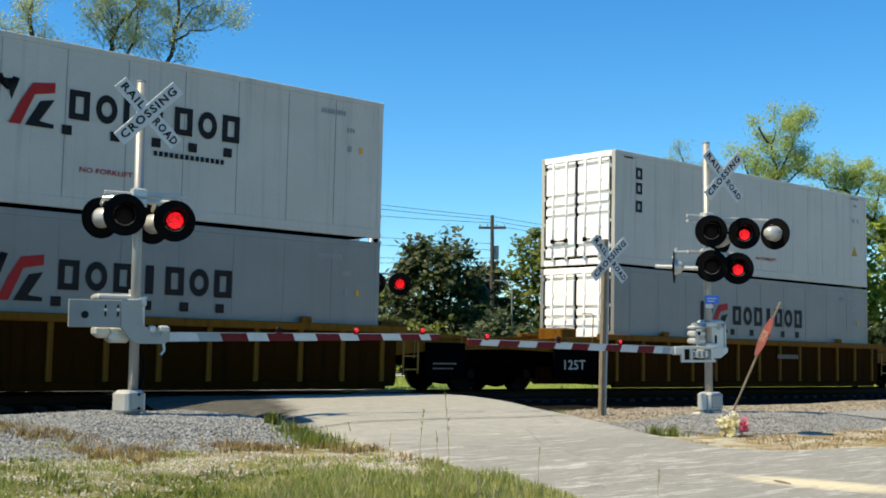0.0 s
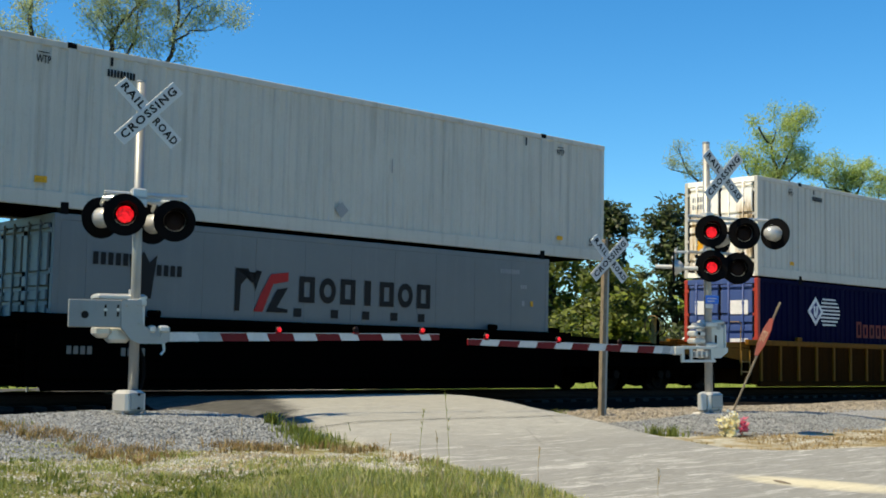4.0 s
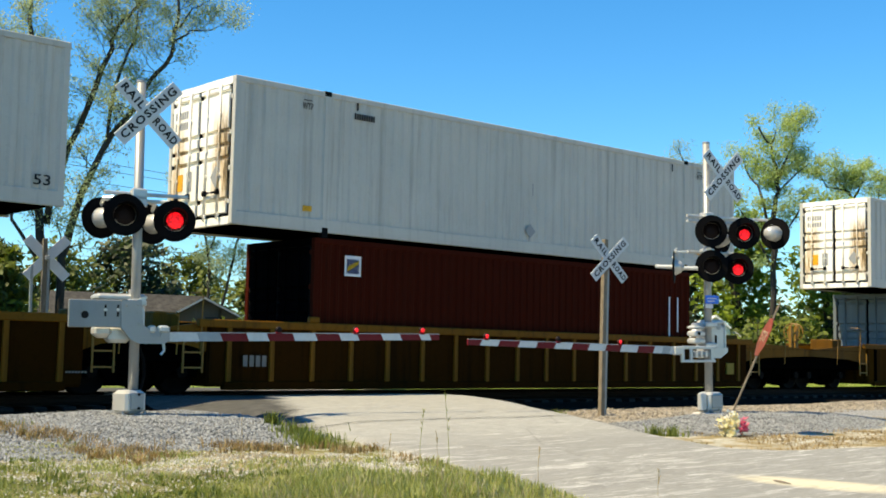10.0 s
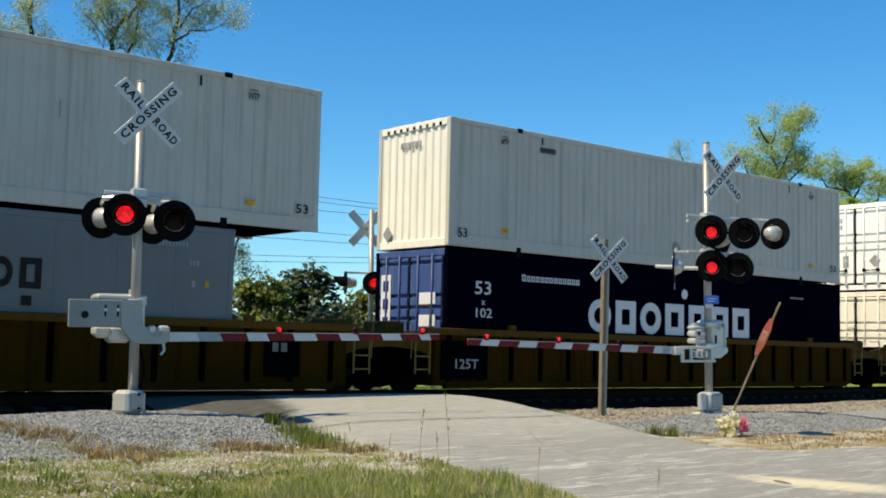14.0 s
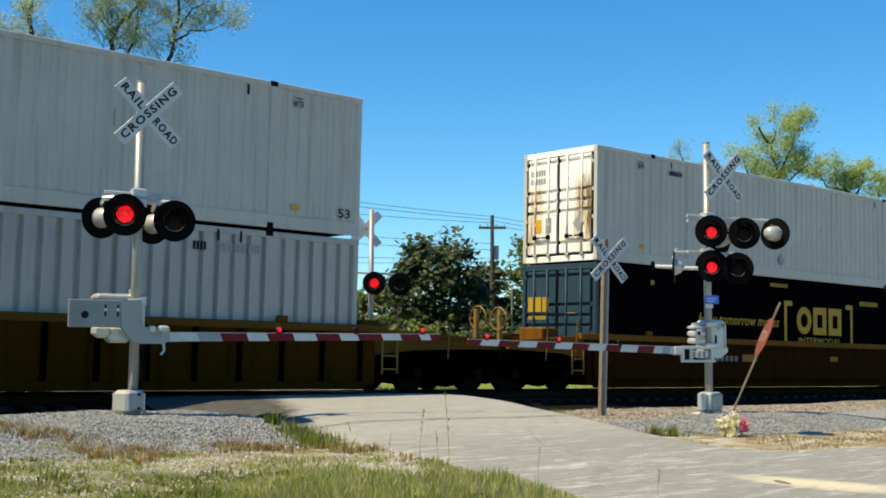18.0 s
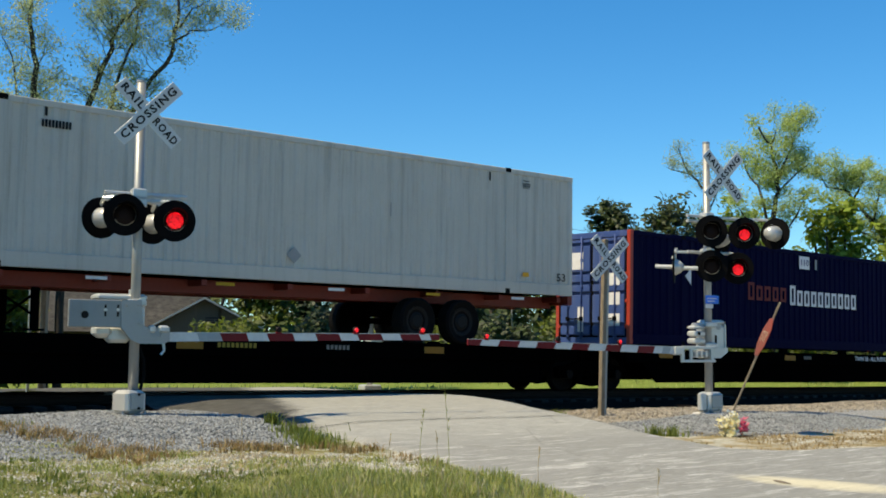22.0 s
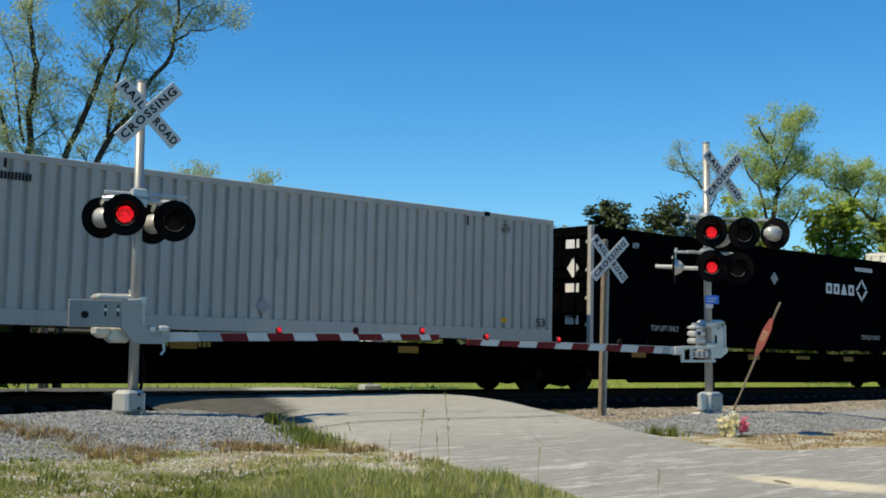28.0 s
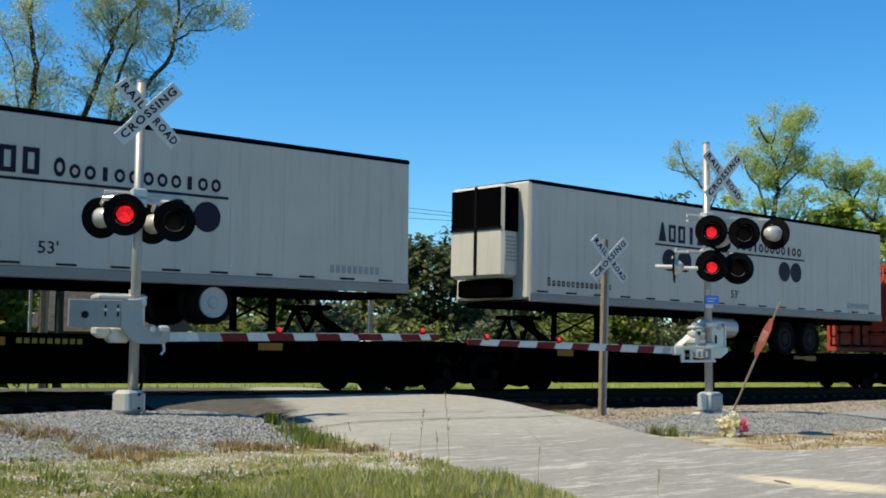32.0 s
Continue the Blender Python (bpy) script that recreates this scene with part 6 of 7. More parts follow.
        part("fuel_tank", Shape().tube((7.2, .5, lo - .4), (8.6, .5, lo - .4), .28, n=14), ALU, ob)
    # name, with its underline and paired dots
    z0 = hi - 1.12
    wordmark(ob, 4.75, 8.0, z0, .5, 8, LETTERNAVY, .46, .22, "^##|^###")
    wordmark(ob, 8.15, 11.5, z0 + .0, .34, 12, LETTERNAVY, .25, .25, "ooo|ooooo|oo")
    part("underline", Shape().box(4.6, -.01, z0 - .12, 11.6, -.005, z0 - .07), LETTERNAVY, ob)
    for xx in (5.2, 5.85, 10.55, 11.15):
        part("blue_dot", Shape().revolve([(.001, 0), (.29, 0), (.29, .004), (.001, .004)], 24, pose(xx, -.01, z0 - .48)), LETTERNAVY, ob)
    wordmark(ob, .6, 2.95, lo + .40, .2, 14, LETTERBLACK, .13, .42)
    words(ob, "53'", 8.1, lo + .52, .3, LETTERBLACK, .36)
    marks(ob, [("serial_bars", 14.0, lo + .36, 1.3, .16, 9, LETTERGREY)])
    return rolling(ob, x, 0, z, tilt)


spine_car("black platform car under a highway trailer", X_L, 16.2, .8, 1.6, coupled=(False, True), bogies=(False, True), hitch=14.3, text=[(9, 7.6, 1.5, .2, LETTERYELLOW), ("53", 5.8, .3, .2, LETTERYELLOW)])
trailer("white highway trailer with rusty rear doors and blue name", X_L, True, -math.degrees(math.asin(.25 / 16.1)), .90)
spine_car("black platform car under a refrigerated trailer", X_M, 16.2, 1.25, .8, coupled=(True, False), bogies=(True, True), hitch=.9, text=[(9, 5.8, 1.3, .2, LETTERYELLOW), (8, 11.0, .9, .2, LETTERYELLOW)])
trailer("white refrigerated trailer with cooling unit on its nose", X_M, False, -.14, .96, 1.16, 4.06)
spine_car("black platform car at the end of view", X_N + .9, 16.2, 1.3, 2.0, bogies=(False, True), tall=1.2)
container("container", "red-brown container standing low on its car", X_N + 1.0, 1.2, 16.15, 2.9, REDSTEEL, "ribbed", "doors", REDSTEEL, group="brown containers")


# ---- crossing signals ----
FLASH = []                           # lens, phase: True for the first of each pair


def lamp_unit(parent, x, y, z, turn, first=None, bare=False, low=False):
    """A hooded crossing lamp that faces -y turned by turn; the lens behind a dark disc."""
    m = pose(x, y, z, 0, 0, turn)
    prof = [(.02, .17), (.06, .165), (.11, .12), (.145, .05), (.155, .0), (.16, -.02), (.1, -.02)] if bare else [(.04, .30), (.10, .28), (.135, .18), (.15, .06), (.155, .0), (.16, -.02), (.1, -.02)]
    lampu = part("lamp_housing", Shape().revolve(prof, 20), ALU, parent, "silver lamp housing", smooth=True, m=m)
    part("backing_disc", Shape().revolve([(.15, -.012), (.305, -.012), (.31, -.006), (.31, .004), (.15, .01)], 32), BLACKPAINT, lampu, "black backing disc")
    if bare:
        part("side_arm", Shape().tube((0, -.36, .02), (0, -.02, .0), .035, .045, n=10), ALU, lampu)
        part("rear_pipe", Shape().tube((0, .16, -.02), (0, .44, -.03), .04, n=10), ALU, lampu)
        part("hanger", Shape().path([(0, .02, .16), (0, .02, .33), (0, .06, .36)], [.022] * 3, 6), ALU, lampu)
    else:
        n = 20
        v, f = [], []
        for i in range(n + 1):
            a = math.pi * (-.18 + 1.36 * i / n)
            q = math.sin(math.pi * i / n)
            for r, d in ((.16, -.01), (.165, -.03 - .30 * (.25 + .75 * q))):
                v.append((r * math.cos(a), d, r * math.sin(a)))
            for r, d in ((.168, -.01), (.173, -.03 - .30 * (.25 + .75 * q))):
                v.append((r * math.cos(a), d, r * math.sin(a)))
        for i in range(n):
            k = i * 4
            f += [(k, k + 4, k + 5, k + 1), (k + 2, k + 3, k + 7, k + 6), (k + 1, k + 5, k + 7, k + 3)]
        part("visor", Shape().add(v, f), BLACKPAINT, lampu, "black lamp visor")
    part("lens", Shape().revolve([(.01, -.045), (.08, -.04), (.13, -.028), (.152, -.02), (.152, -.005)], 24), DARKLENS, lampu, "dark red glass lens")
    if first is not None:
        k = .82 if low else 1.0
        g = part("lit_lens", Shape().revolve([(.01, -.030), (.06 * k, -.028), (.105 * k, -.022), (.125 * k, -.012), (.125 * k, -.006)], 20), LITLENS, lampu, "glowing red lens", m=pose(0, 0.03, -.03 if low else 0))
        FLASH.append((g, first, .03, -.035, (0.0, -.03 if low else 0.0), 0 if low or first else .06))
    return lampu


def crossbuck(parent, x, y, z, turn=0.0, front=True, mat=None, seen=True):
    s = part("crossbuck", Shape().box(-.05, -.03, -.05, .05, .05, .05, .01), GALV, parent, m=pose(x, y, z, 0, 0, turn))
    for k, (word, ang) in enumerate((("RAIL  ROAD", 45), ("CROSSING", -45))):
        m = pose(0, -.05 - .022 * k, 0, 0, ang, 0)
        b = part("blade", Shape().box(-.61, 0, -.114, .61, .016, .114, .006), mat or SIGNWHITE, s, "white sign blade" if not front else "white sign blade with black letters", m=m)
        if front:
            parts_ = (("RAIL", -.34, .44), ("ROAD", .36, .46)) if k == 0 else (("CROSSING", 0, 1.10),)
            for wd, px, ww in parts_:
                lettering("lettering", wd, .165, LETTERBLACK, s, m @ pose(px, -.004, 0, 90, 0, 0), ww, bold=.03, space=1.22)
    return s


def bolt_head(parent, x, y, z, r=.02):
    part("bolt", Shape().tube((x, y, z), (x, y - .025, z), r, n=6), GALV, parent)


def mast(label, m, way, arm_z, stripes, arm_lamps, lamps, buck, high=5.0, blue=False):
    """A gate signal on a steel mast; its arm lies along way * x, striped from stop to stop."""
    ob = thing("crossing_signal", label, "crossing signal", m, group="gate signals")
    part("pole", Shape().tube((0, 0, .0), (0, 0, high), .075, .068, 16), GALV, ob, "grey galvanised pole", smooth=True)
    part("pole_cap", Shape().tube((0, 0, high - .01), (0, 0, high + .02), .074, .07, 14), GALV, ob)
    mz = arm_z
    if way > 0:
        bs = part("base_box", Shape().box(-.20, -.16, .06, .17, .2, .40, .05).turned(pose(-.03, 0, 0, 0, 0, 24)), ALU, ob, "aluminium junction base")
        part("access_cover", Shape().box(-.14, -.185, .12, .10, -.155, .36, .015).turned(pose(-.03, 0, 0, 0, 0, 24)), GALV, bs)
        for cz in (.14, .34):
            part("cover_bolt", Shape().tube((.0, -.20, cz), (.0, -.17, cz), .02, n=6).turned(pose(-.03, 0, 0, 0, 0, 24)), BLACKPAINT, bs)
    else:
        bs = part("base_box", Shape().box(-.31, -.14, .05, -.15, .0, .42, .04), ALU, ob, "aluminium junction base")
        part("base_box", Shape().box(-.15, -.18, .05, .22, .16, .42, .05), ALU, ob, "aluminium junction base")
        part("access_cover", Shape().box(-.10, -.205, .12, .17, -.175, .37, .02), GALV, bs)
        part("base_web", Shape().box(-.16, -.06, .0, -.12, .06, .24, .01), GALV, bs)
    part("foot_plate", Shape().box(-.26, -.24, -.06, .2, .2, .03, .02), FOOTING, bs)
    part("footing", Shape().box(-.27, -.26, -.3, .24, .24, -.05, .03), FOOTING, bs, "pale concrete footing")
    for sx in (-.19, .13):
        part("anchor_bolt", Shape().tube((sx, -.18, 0), (sx, -.18, .10), .02, n=6), GALV, bs)
    part("conduit", Shape().path([(.11, .02, .4), (.17, .05, .62), (.16, .08, .85), (.08, .1, 1.08)], [.026] * 4, 7), RUBBER, ob)
    if way > 0:
        me = part("gate_mechanism", Shape().box(-.53, .02, mz - .02, .16, .42, mz + .56, .05), ALU, ob, "cast aluminium gate mechanism case")
        part("mechanism_lid", Shape().box(-.56, .0, mz + .53, .18, .44, mz + .63, .035), ALU, me)
        part("lid_knob", Shape().tube((-.05, .1, mz + .62), (-.05, .1, mz + .70), .03, n=8), ALU, me)
        part("lower_box", Shape().box(-.60, -.06, mz + .01, -.36, .2, mz + .15, .035), ALU, me)
        part("lower_housing", Shape().box(-.38, -.05, mz - .09, -.06, .3, mz + .16, .05), ALU, me)
        part("arm_bracket", Shape().slab([(-.26, mz + .53), (.04, mz + .54), (.07, mz + .18), (.15, mz + .12), (.40, mz + .13), (.47, mz + .11), (.47, mz - .06), (.38, mz - .10), (.02, mz - .10), (-.10, mz - .05), (-.25, mz + .13)], -.205, -.13), GALV, me, "bent steel arm bracket")
        for bx, bz in ((-.01, .47), (-.01, .36), (-.17, .46), (.02, .20), (.2, .02), (.34, .02)):
            bolt_head(me, bx, -.205, mz + bz, .022)
        part("arm_clamp", Shape().box(.16, -.24, mz + .06, .26, -.08, mz + .17, .025).box(.30, -.24, mz + .06, .46, -.06, mz + .17, .03), ALU, me)
        part("hub", Shape().tube((.06, -.16, mz + .52), (.06, .1, mz + .52), .055, n=14), ALU, me)
        part("hanging_cable", Shape().path([(.40, -.12, mz - .10), (.41, -.13, mz - .2), (.36, -.13, mz - .26)], [.02] * 3, 6), ALU, me)
        part("counterweight", Shape().box(-1.0, -.19, mz + .13, -.06, -.135, mz + .53, .012), PLATESTEEL, ob, "flat steel counterweight plate")
        for px_ in (-.48, -.30):
            part("slot", Shape().box(px_ - .013, -.197, mz + .29, px_ + .013, -.189, mz + .46), BLACKPAINT, ob)
            part("slot_bolt", Shape().tube((px_, -.215, mz + .385), (px_, -.19, mz + .385), .026, n=6), ALU, ob)
        part("grease_spot", Shape().revolve([(.001, 0), (.055, 0), (.055, .003), (.001, .003)], 14, pose(-.77, -.1935, mz + .31)), RIMGREY, ob)
    else:
        me = part("gate_mechanism", Shape().box(-.02, .0, mz - .06, .50, .40, mz + .56, .10), ALU, ob, "cast aluminium gate mechanism case")
        part("mechanism_lid", Shape().box(.02, -.02, mz + .50, .44, .40, mz + .60, .05), ALU, me)
        part("case_rib", Shape().box(.40, -.03, mz + .0, .44, .43, mz + .52, .015), ALU, me)
        part("case_foot", Shape().slab([(-.03, mz - .14), (.28, mz - .14), (.46, mz - .02), (.46, mz + .06), (-.03, mz + .06)], -.04, .3), ALU, me)
        part("case_slot", Shape().box(.17, -.012, mz + .12, .21, .0, mz + .3), BLACKPAINT, me)
        part("case_window", Shape().tube((.26, -.012, mz + .46), (.26, .01, mz + .46), .055, n=12), GALV, me)
        for za, zb in ((.13, .24), (.27, .38), (.41, .48)):
            part("terminal_box", Shape().box(-.44, -.1, mz + za, -.14, .12, mz + zb, .03), ALU, me)
        part("terminal_dial", Shape().tube((-.32, -.115, mz + .33), (-.32, -.1, mz + .33), .035, n=10), BLACKPAINT, me)
        part("upper_pipe", Shape().tube((-.40, 0, mz + .50), (.1, 0, mz + .50), .03, n=8), ALU, me)
        part("arm_frame", Shape().box(-.82, -.19, mz + .03, .02, -.14, mz + .09, .01).box(-.82, -.19, mz - .22, .02, -.14, mz - .17, .01).box(-.82, -.19, mz - .2, -.75, -.14, mz + .06, .01).box(-.60, -.19, mz - .2, -.55, -.14, mz + .05, .01).box(-.10, -.19, mz - .2, -.02, -.14, mz + .06, .01), ALU, me)
        part("frame_spring", Shape().tube((-.52, -.15, mz - .06), (-.14, -.15, mz - .06), .05, n=10), GALV, me)
        for bx in (-.48, -.36, -.24):
            part("spring_collar", Shape().box(bx, -.21, mz - .13, bx + .04, -.1, mz + .0, .01), ALU, me)
        part("arm_clamp", Shape().box(-.98, -.2, mz - .08, -.80, -.06, mz + .08, .02), ALU, me)
    for cz in (.05, .45):
        part("clamp", Shape().box(-.14, -.12, mz + cz, .14, .12, mz + cz + .1, .02), ALU, me)
    # gate arm
    a0, a1 = stripes[0], stripes[-1]
    z_at = lambda p: mz + (.045 if way > 0 else .125) * (p - a0) / (a1 - a0)
    arm = part("gate_arm", Shape().box(way * a0, -.145, mz - .05, way * (a0 + .5), -.125, mz + .05, .004), GATEWHITE, ob, "striped red and white gate arm")
    n = len(stripes) - 1
    for i, (p, q) in enumerate(zip(stripes, stripes[1:])):
        h0, h1 = (.066 - .018 * (v - a0) / (a1 - a0) for v in (p, q))
        z0, z1 = z_at(p), z_at(q)
        sl0, sl1 = (0 if i == 0 else .05), (0 if i == n - 1 else .05)
        mt = GATEWHITE if i % 2 == 0 else (GATERED if i > 1 else GATEGREY)
        if way > 0 and i > 1:
            mt = GATERED if i % 2 == 0 else GATEWHITE
        part("stripe", Shape().slab([(way * (p + sl0 * .5), z0 - h0), (way * (q + sl1 * .5), z1 - h1), (way * (q - sl1 * .5), z1 + h1), (way * (p - sl0 * .5), z0 + h0)][::way], -.152, -.118), mt, arm)
        part("edge_strip", Shape().slab([(way * p, z0 + h0), (way * q, z1 + h1), (way * q, z1 + h1 + .008), (way * p, z0 + h0 + .008)][::way], -.155, -.115), GATEWHITE, arm)
    for k, p in enumerate(arm_lamps):
        zz = z_at(p) + .07
        lt = part("arm_lamp", Shape().box(way * p - .05, -.16, zz - .03, way * p + .05, -.11, zz + .01, .01), GATERED, arm)
        part("arm_lens", Shape().revolve([(.01, -.03), (.04, -.025), (.055, 0), (.04, .03), (.01, .03)], 14, pose(way * p, -.135, zz + .045)), DARKLENS, lt)
        g = part("lit_lens", Shape().revolve([(.01, -.022), (.028, -.018), (.036, -.008), (.03, 0)], 12), LITLENS, lt, "glowing red lens", m=pose(way * p, -.16 if k == 2 else -.135, zz + .045))
        if k < 2:
            FLASH.append((g, (k == 0) == (way > 0), -.135, -.16, (way * p, zz + .045)))
    # lamps and their cross arms
    for lx, ly, lz, turn, first in lamps:
        lamp_unit(ob, lx, ly, lz, turn, first, turn == -134, way < 0)
        part("lamp_bracket", Shape().path([(lx, ly + .05, lz + .17), (lx, ly * .6, lz + .29), (lx * .4, 0, lz + .3)], [.03, .028, .03], 8), ALU, ob)
    for zz in sorted({round(l[2], 1) for l in lamps}):
        part("cross_arm", Shape().tube((-.5, 0, zz + .3), (.75, 0, zz + .3), .03, n=10).box(-.11, -.1, zz + .2, .11, .1, zz + .38, .02), ALU, ob)
    crossbuck(ob, buck[0], buck[1], buck[2], buck[3] if len(buck) > 3 else 0)
    if blue:
        sg = part("blue_sign", Shape().box(-.14, -.10, 2.11, .19, -.085, 2.27, .004), SIGNBLUE, ob, "small blue notice plate")
        for bz, bw in ((2.20, .24), (2.15, .18)):
            part("writing_bar", Shape().box(-.10, -.103, bz, -.10 + bw, -.10, bz + .018), LETTERWHITE, sg)
        part("white_strip", Shape().box(-.14, -.098, 2.02, .05, -.085, 2.10, .004), SIGNWHITE, ob)
    return ob


mast("grey gate signal with lowered striped arm on the gravel bank", pose(8.11, 16.27, -0.10, 0, 0, -11.8), 1, 1.18,
     (.46, .92, 1.28, 1.70, 2.03, 2.46, 2.84, 3.25, 3.57, 4.0, 4.34, 4.70, 4.89, 5.06), (2.21, 3.53, 4.74),
     [(-.27, -.30, 2.95, -9, True), (.47, -.30, 2.90, -9, False), (-.46, .36, 2.95, 195, None), (.31, .36, 2.90, 195, None)], (.07, -.13, 4.50), 5.0)
mast("grey gate signal with five lamps on the gravel mound", pose(18.95, 14.0, -0.28, 0, 0, -11.8), -1, 1.205,
     (.87, 1.07, 1.25, 1.45, 1.83, 2.22, 2.56, 2.94, 3.31, 3.67, 4.06, 4.43, 4.84, 5.20, 5.46), (2.24, 3.60, 5.09),
     [(-.16, -.30, 3.49, -35, True), (.68, -.30, 3.49, -35, False), (.6, .36, 3.40, 175, None), (1.25, -.55, 3.49, 108, None), (-.16, -.30, 2.82, -35, True), (.50, -.30, 2.80, -35, False), (-.72, .12, 2.80, -134, None)], (.27, -.13, 4.60), 5.25, True)

# far signal, seen from behind its sign
fm = thing("crossing_signal", "far gate signal beyond the track, sign seen from behind", "crossing signal", pose(19.5, 25.4, -.45, 0, 0, -11.8), group="gate signals")
part("pole", Shape().tube((0, 0, 0), (0, 0, 5.1), .07, n=14), GALV, fm, smooth=True)
crossbuck(fm, -.1, .14, 4.6, 180, False, SIGNBACK)
for lx, first in ((-.05, True), (.72, False)):
    lamp_unit(fm, lx, -.3, 3.1, -25, first)
lamp_unit(fm, -.75, .0, 3.1, -105, None)
part("cross_arm", Shape().tube((-.8, 0, 3.38), (.8, 0, 3.38), .03, n=8), ALU, fm)
part("gate_mechanism", Shape().box(-.2, -.45, 1.0, .3, -.08, 1.75, .04), ALU, fm)
part("base_box", Shape().box(-.25, -.2, 0, .25, .2, .4, .03), ALU, fm)
part("gate_arm", Shape().box(.2, -.3, 1.15, 5.4, -.27, 1.27, .01), GATEWHITE, fm, "striped gate arm seen from behind")


def passive_sign(label, m, front, double):
    ob = thing("crossbuck_sign", label, "road sign", m, group="old crossbuck signs")
    part("post", Shape().box(-.055, 0, -.5, .045, .11, 3.78, .01), POSTWOOD, ob, "weathered wooden post")
    if double:
        part("steel_post", Shape().box(.05, .02, -.4, .09, .09, 3.4, .006).box(.09, .02, -.4, .105, .11, 3.4), GALV, ob, "galvanised channel post")
    crossbuck(ob, .04, -.01, 3.35, 0 if front else 180, front, None if front else SIGNBACK)
    return ob


passive_sign("old crossbuck sign on a leaning wooden post", pose(19.3, 17.0, -.47, 0, 1.9, -11.8), True, True)
p_ = passive_sign("old crossbuck sign beyond the track, seen from behind", pose(10.45, 25.3, -.5, 0, 0, -11.8), False, True)
part("steel_post", Shape().box(-.3, .02, -.4, -.24, .09, 3.2, .006), GALV, p_)

# leaning stop sign with a bunch of flowers at its foot
sx, sy = 16.82, 12.15
sz = ground_z(sx, sy)
st = thing("stop_sign", "faded red stop sign on a leaning post, flowers at its foot", "road sign", pose(sx, sy, sz, 0, 0, -55) @ pose(0, 0, 0, 0, 23.5, 0) @ pose(0, 0, 0, 0, 0, -80))
part("post", Shape().box(-.02, -.015, -.4, .02, .015, 2.42, .004), POSTWOOD, st)
oc = [(.34 * math.cos(math.pi / 8 + i * math.pi / 4) / math.cos(math.pi / 8), 1.78 + .34 * math.sin(math.pi / 8 + i * math.pi / 4) / math.cos(math.pi / 8)) for i in range(8)]
part("sign_plate", Shape().slab(oc, -.022, -.016), STOPRED, st, "octagonal faded red plate")
lettering("lettering", "STOP", .27, WORNWHITE, st, pose(0, -.025, 1.78, 90, 0, 0), .46)
rnd = random.Random(5)
fl = thing("flower_bunch", "bunch of cream, yellow and pink flowers on the ground", "flowers", pose(sx - .16, sy - .30, ground_z(sx - .16, sy - .30)) @ Matrix.Scale(1.0, 4))
PETAL = [foliage("cream_petal", (0.70, 0.60, 0.28), (0.86, 0.80, 0.52), .3), foliage("pink_petal", (0.6, 0.06, 0.13), (0.75, 0.15, 0.25), .3), foliage("white_petal", (0.65, 0.66, 0.6), (0.8, 0.8, 0.76), .3)]
for i in range(95):
    a, d = rnd.uniform(0, 6.3), .27 * math.sqrt(rnd.random())
    c = Vector((math.cos(a) * d, math.sin(a) * d * .8, .05 + .33 * rnd.random() * (1.2 - d * 2.2)))
    sh = Shape()
    twist = pose(0, 0, 0, rnd.uniform(0, 95), 0, rnd.uniform(-90, 60)).to_3x3()
    for k in range(6):
        b = k * 1.047 + rnd.random()
        u, w = twist @ Vector((math.cos(b), math.sin(b), .5)), twist @ Vector((-math.sin(b), math.cos(b), .2))
        r = rnd.uniform(.035, .055)
        sh.add([c, c + u * r + w * r * .5, c + u * r * 1.6, c + u * r - w * r * .5], [(0, 1, 2, 3)])
    part("flower", sh, PETAL[1] if c.x * .57 - c.y * .82 > .10 or c.z > .42 else PETAL[rnd.choice((0, 0, 2))], fl)
sh = Shape()
for i in range(30):
    a = rnd.uniform(0, 6.3)
    p = Vector((math.cos(a) * rnd.uniform(0, .25), math.sin(a) * rnd.uniform(0, .2), 0))
    sh.add([p, p + Vector((.02, 0, 0)), p + Vector((math.cos(a) * .1, math.sin(a) * .1, .12))], [(0, 1, 2)])
part("leaves", sh, DARKLEAF, fl)


# ---- beyond the track ----
def place(px, py, d):
    """A far point by its bearing (degrees right of straight over the track), rise (degrees) and distance."""
    return Vector((d * math.sin(radians(px)), d * math.cos(radians(px)), EYE.z + d * math.tan(radians(py))))


def leaf_cloud(sh, rnd, c, r, n, size):
    for _ in range(n):
        p = Vector((rnd.gauss(0, 1), rnd.gauss(0, 1), rnd.gauss(0, .8))) * r * .5
        q = c + p
        a = Vector((rnd.uniform(-1, 1), rnd.uniform(-1, 1), rnd.uniform(-1, 1))).normalized()
        b = a.orthogonal().normalized()
        k = size * rnd.uniform(.6, 1.4)
        sh.add([q - a * k, q + b * k * .55, q + a * k, q - b * k * .55], [(0, 1, 2, 3)])


def limb(wood, rnd, p, d, length, r, depth, tips, bend=.25, up=.1):
    pts, rad = [p.copy()], [r]
    n = 5
    for i in range(n):
        d = (d + Vector((rnd.gauss(0, bend), rnd.gauss(0, bend), rnd.gauss(0, bend) * .6 + up)) * .5).normalized()
        p = p + d * length / n
        pts.append(p.copy())
        rad.append(r * (1 - .62 * (i + 1) / n))
        if depth > 0 and i >= 1:
            for _ in range(1 if depth > 1 else 2):
                s = (d + Vector((rnd.gauss(0, .8), rnd.gauss(0, .8), rnd.gauss(.15, .5)))).normalized()
                limb(wood, rnd, p.copy(), s, length * rnd.uniform(.4, .65), r * .5 * (1 - .4 * i / n), depth - 1, tips, bend, up)
        if depth <= 1 and i >= 2:
            tips.append(p.copy())
    tips.append(p.copy())
    wood.path(pts, rad, 6 if r > .06 else 4)


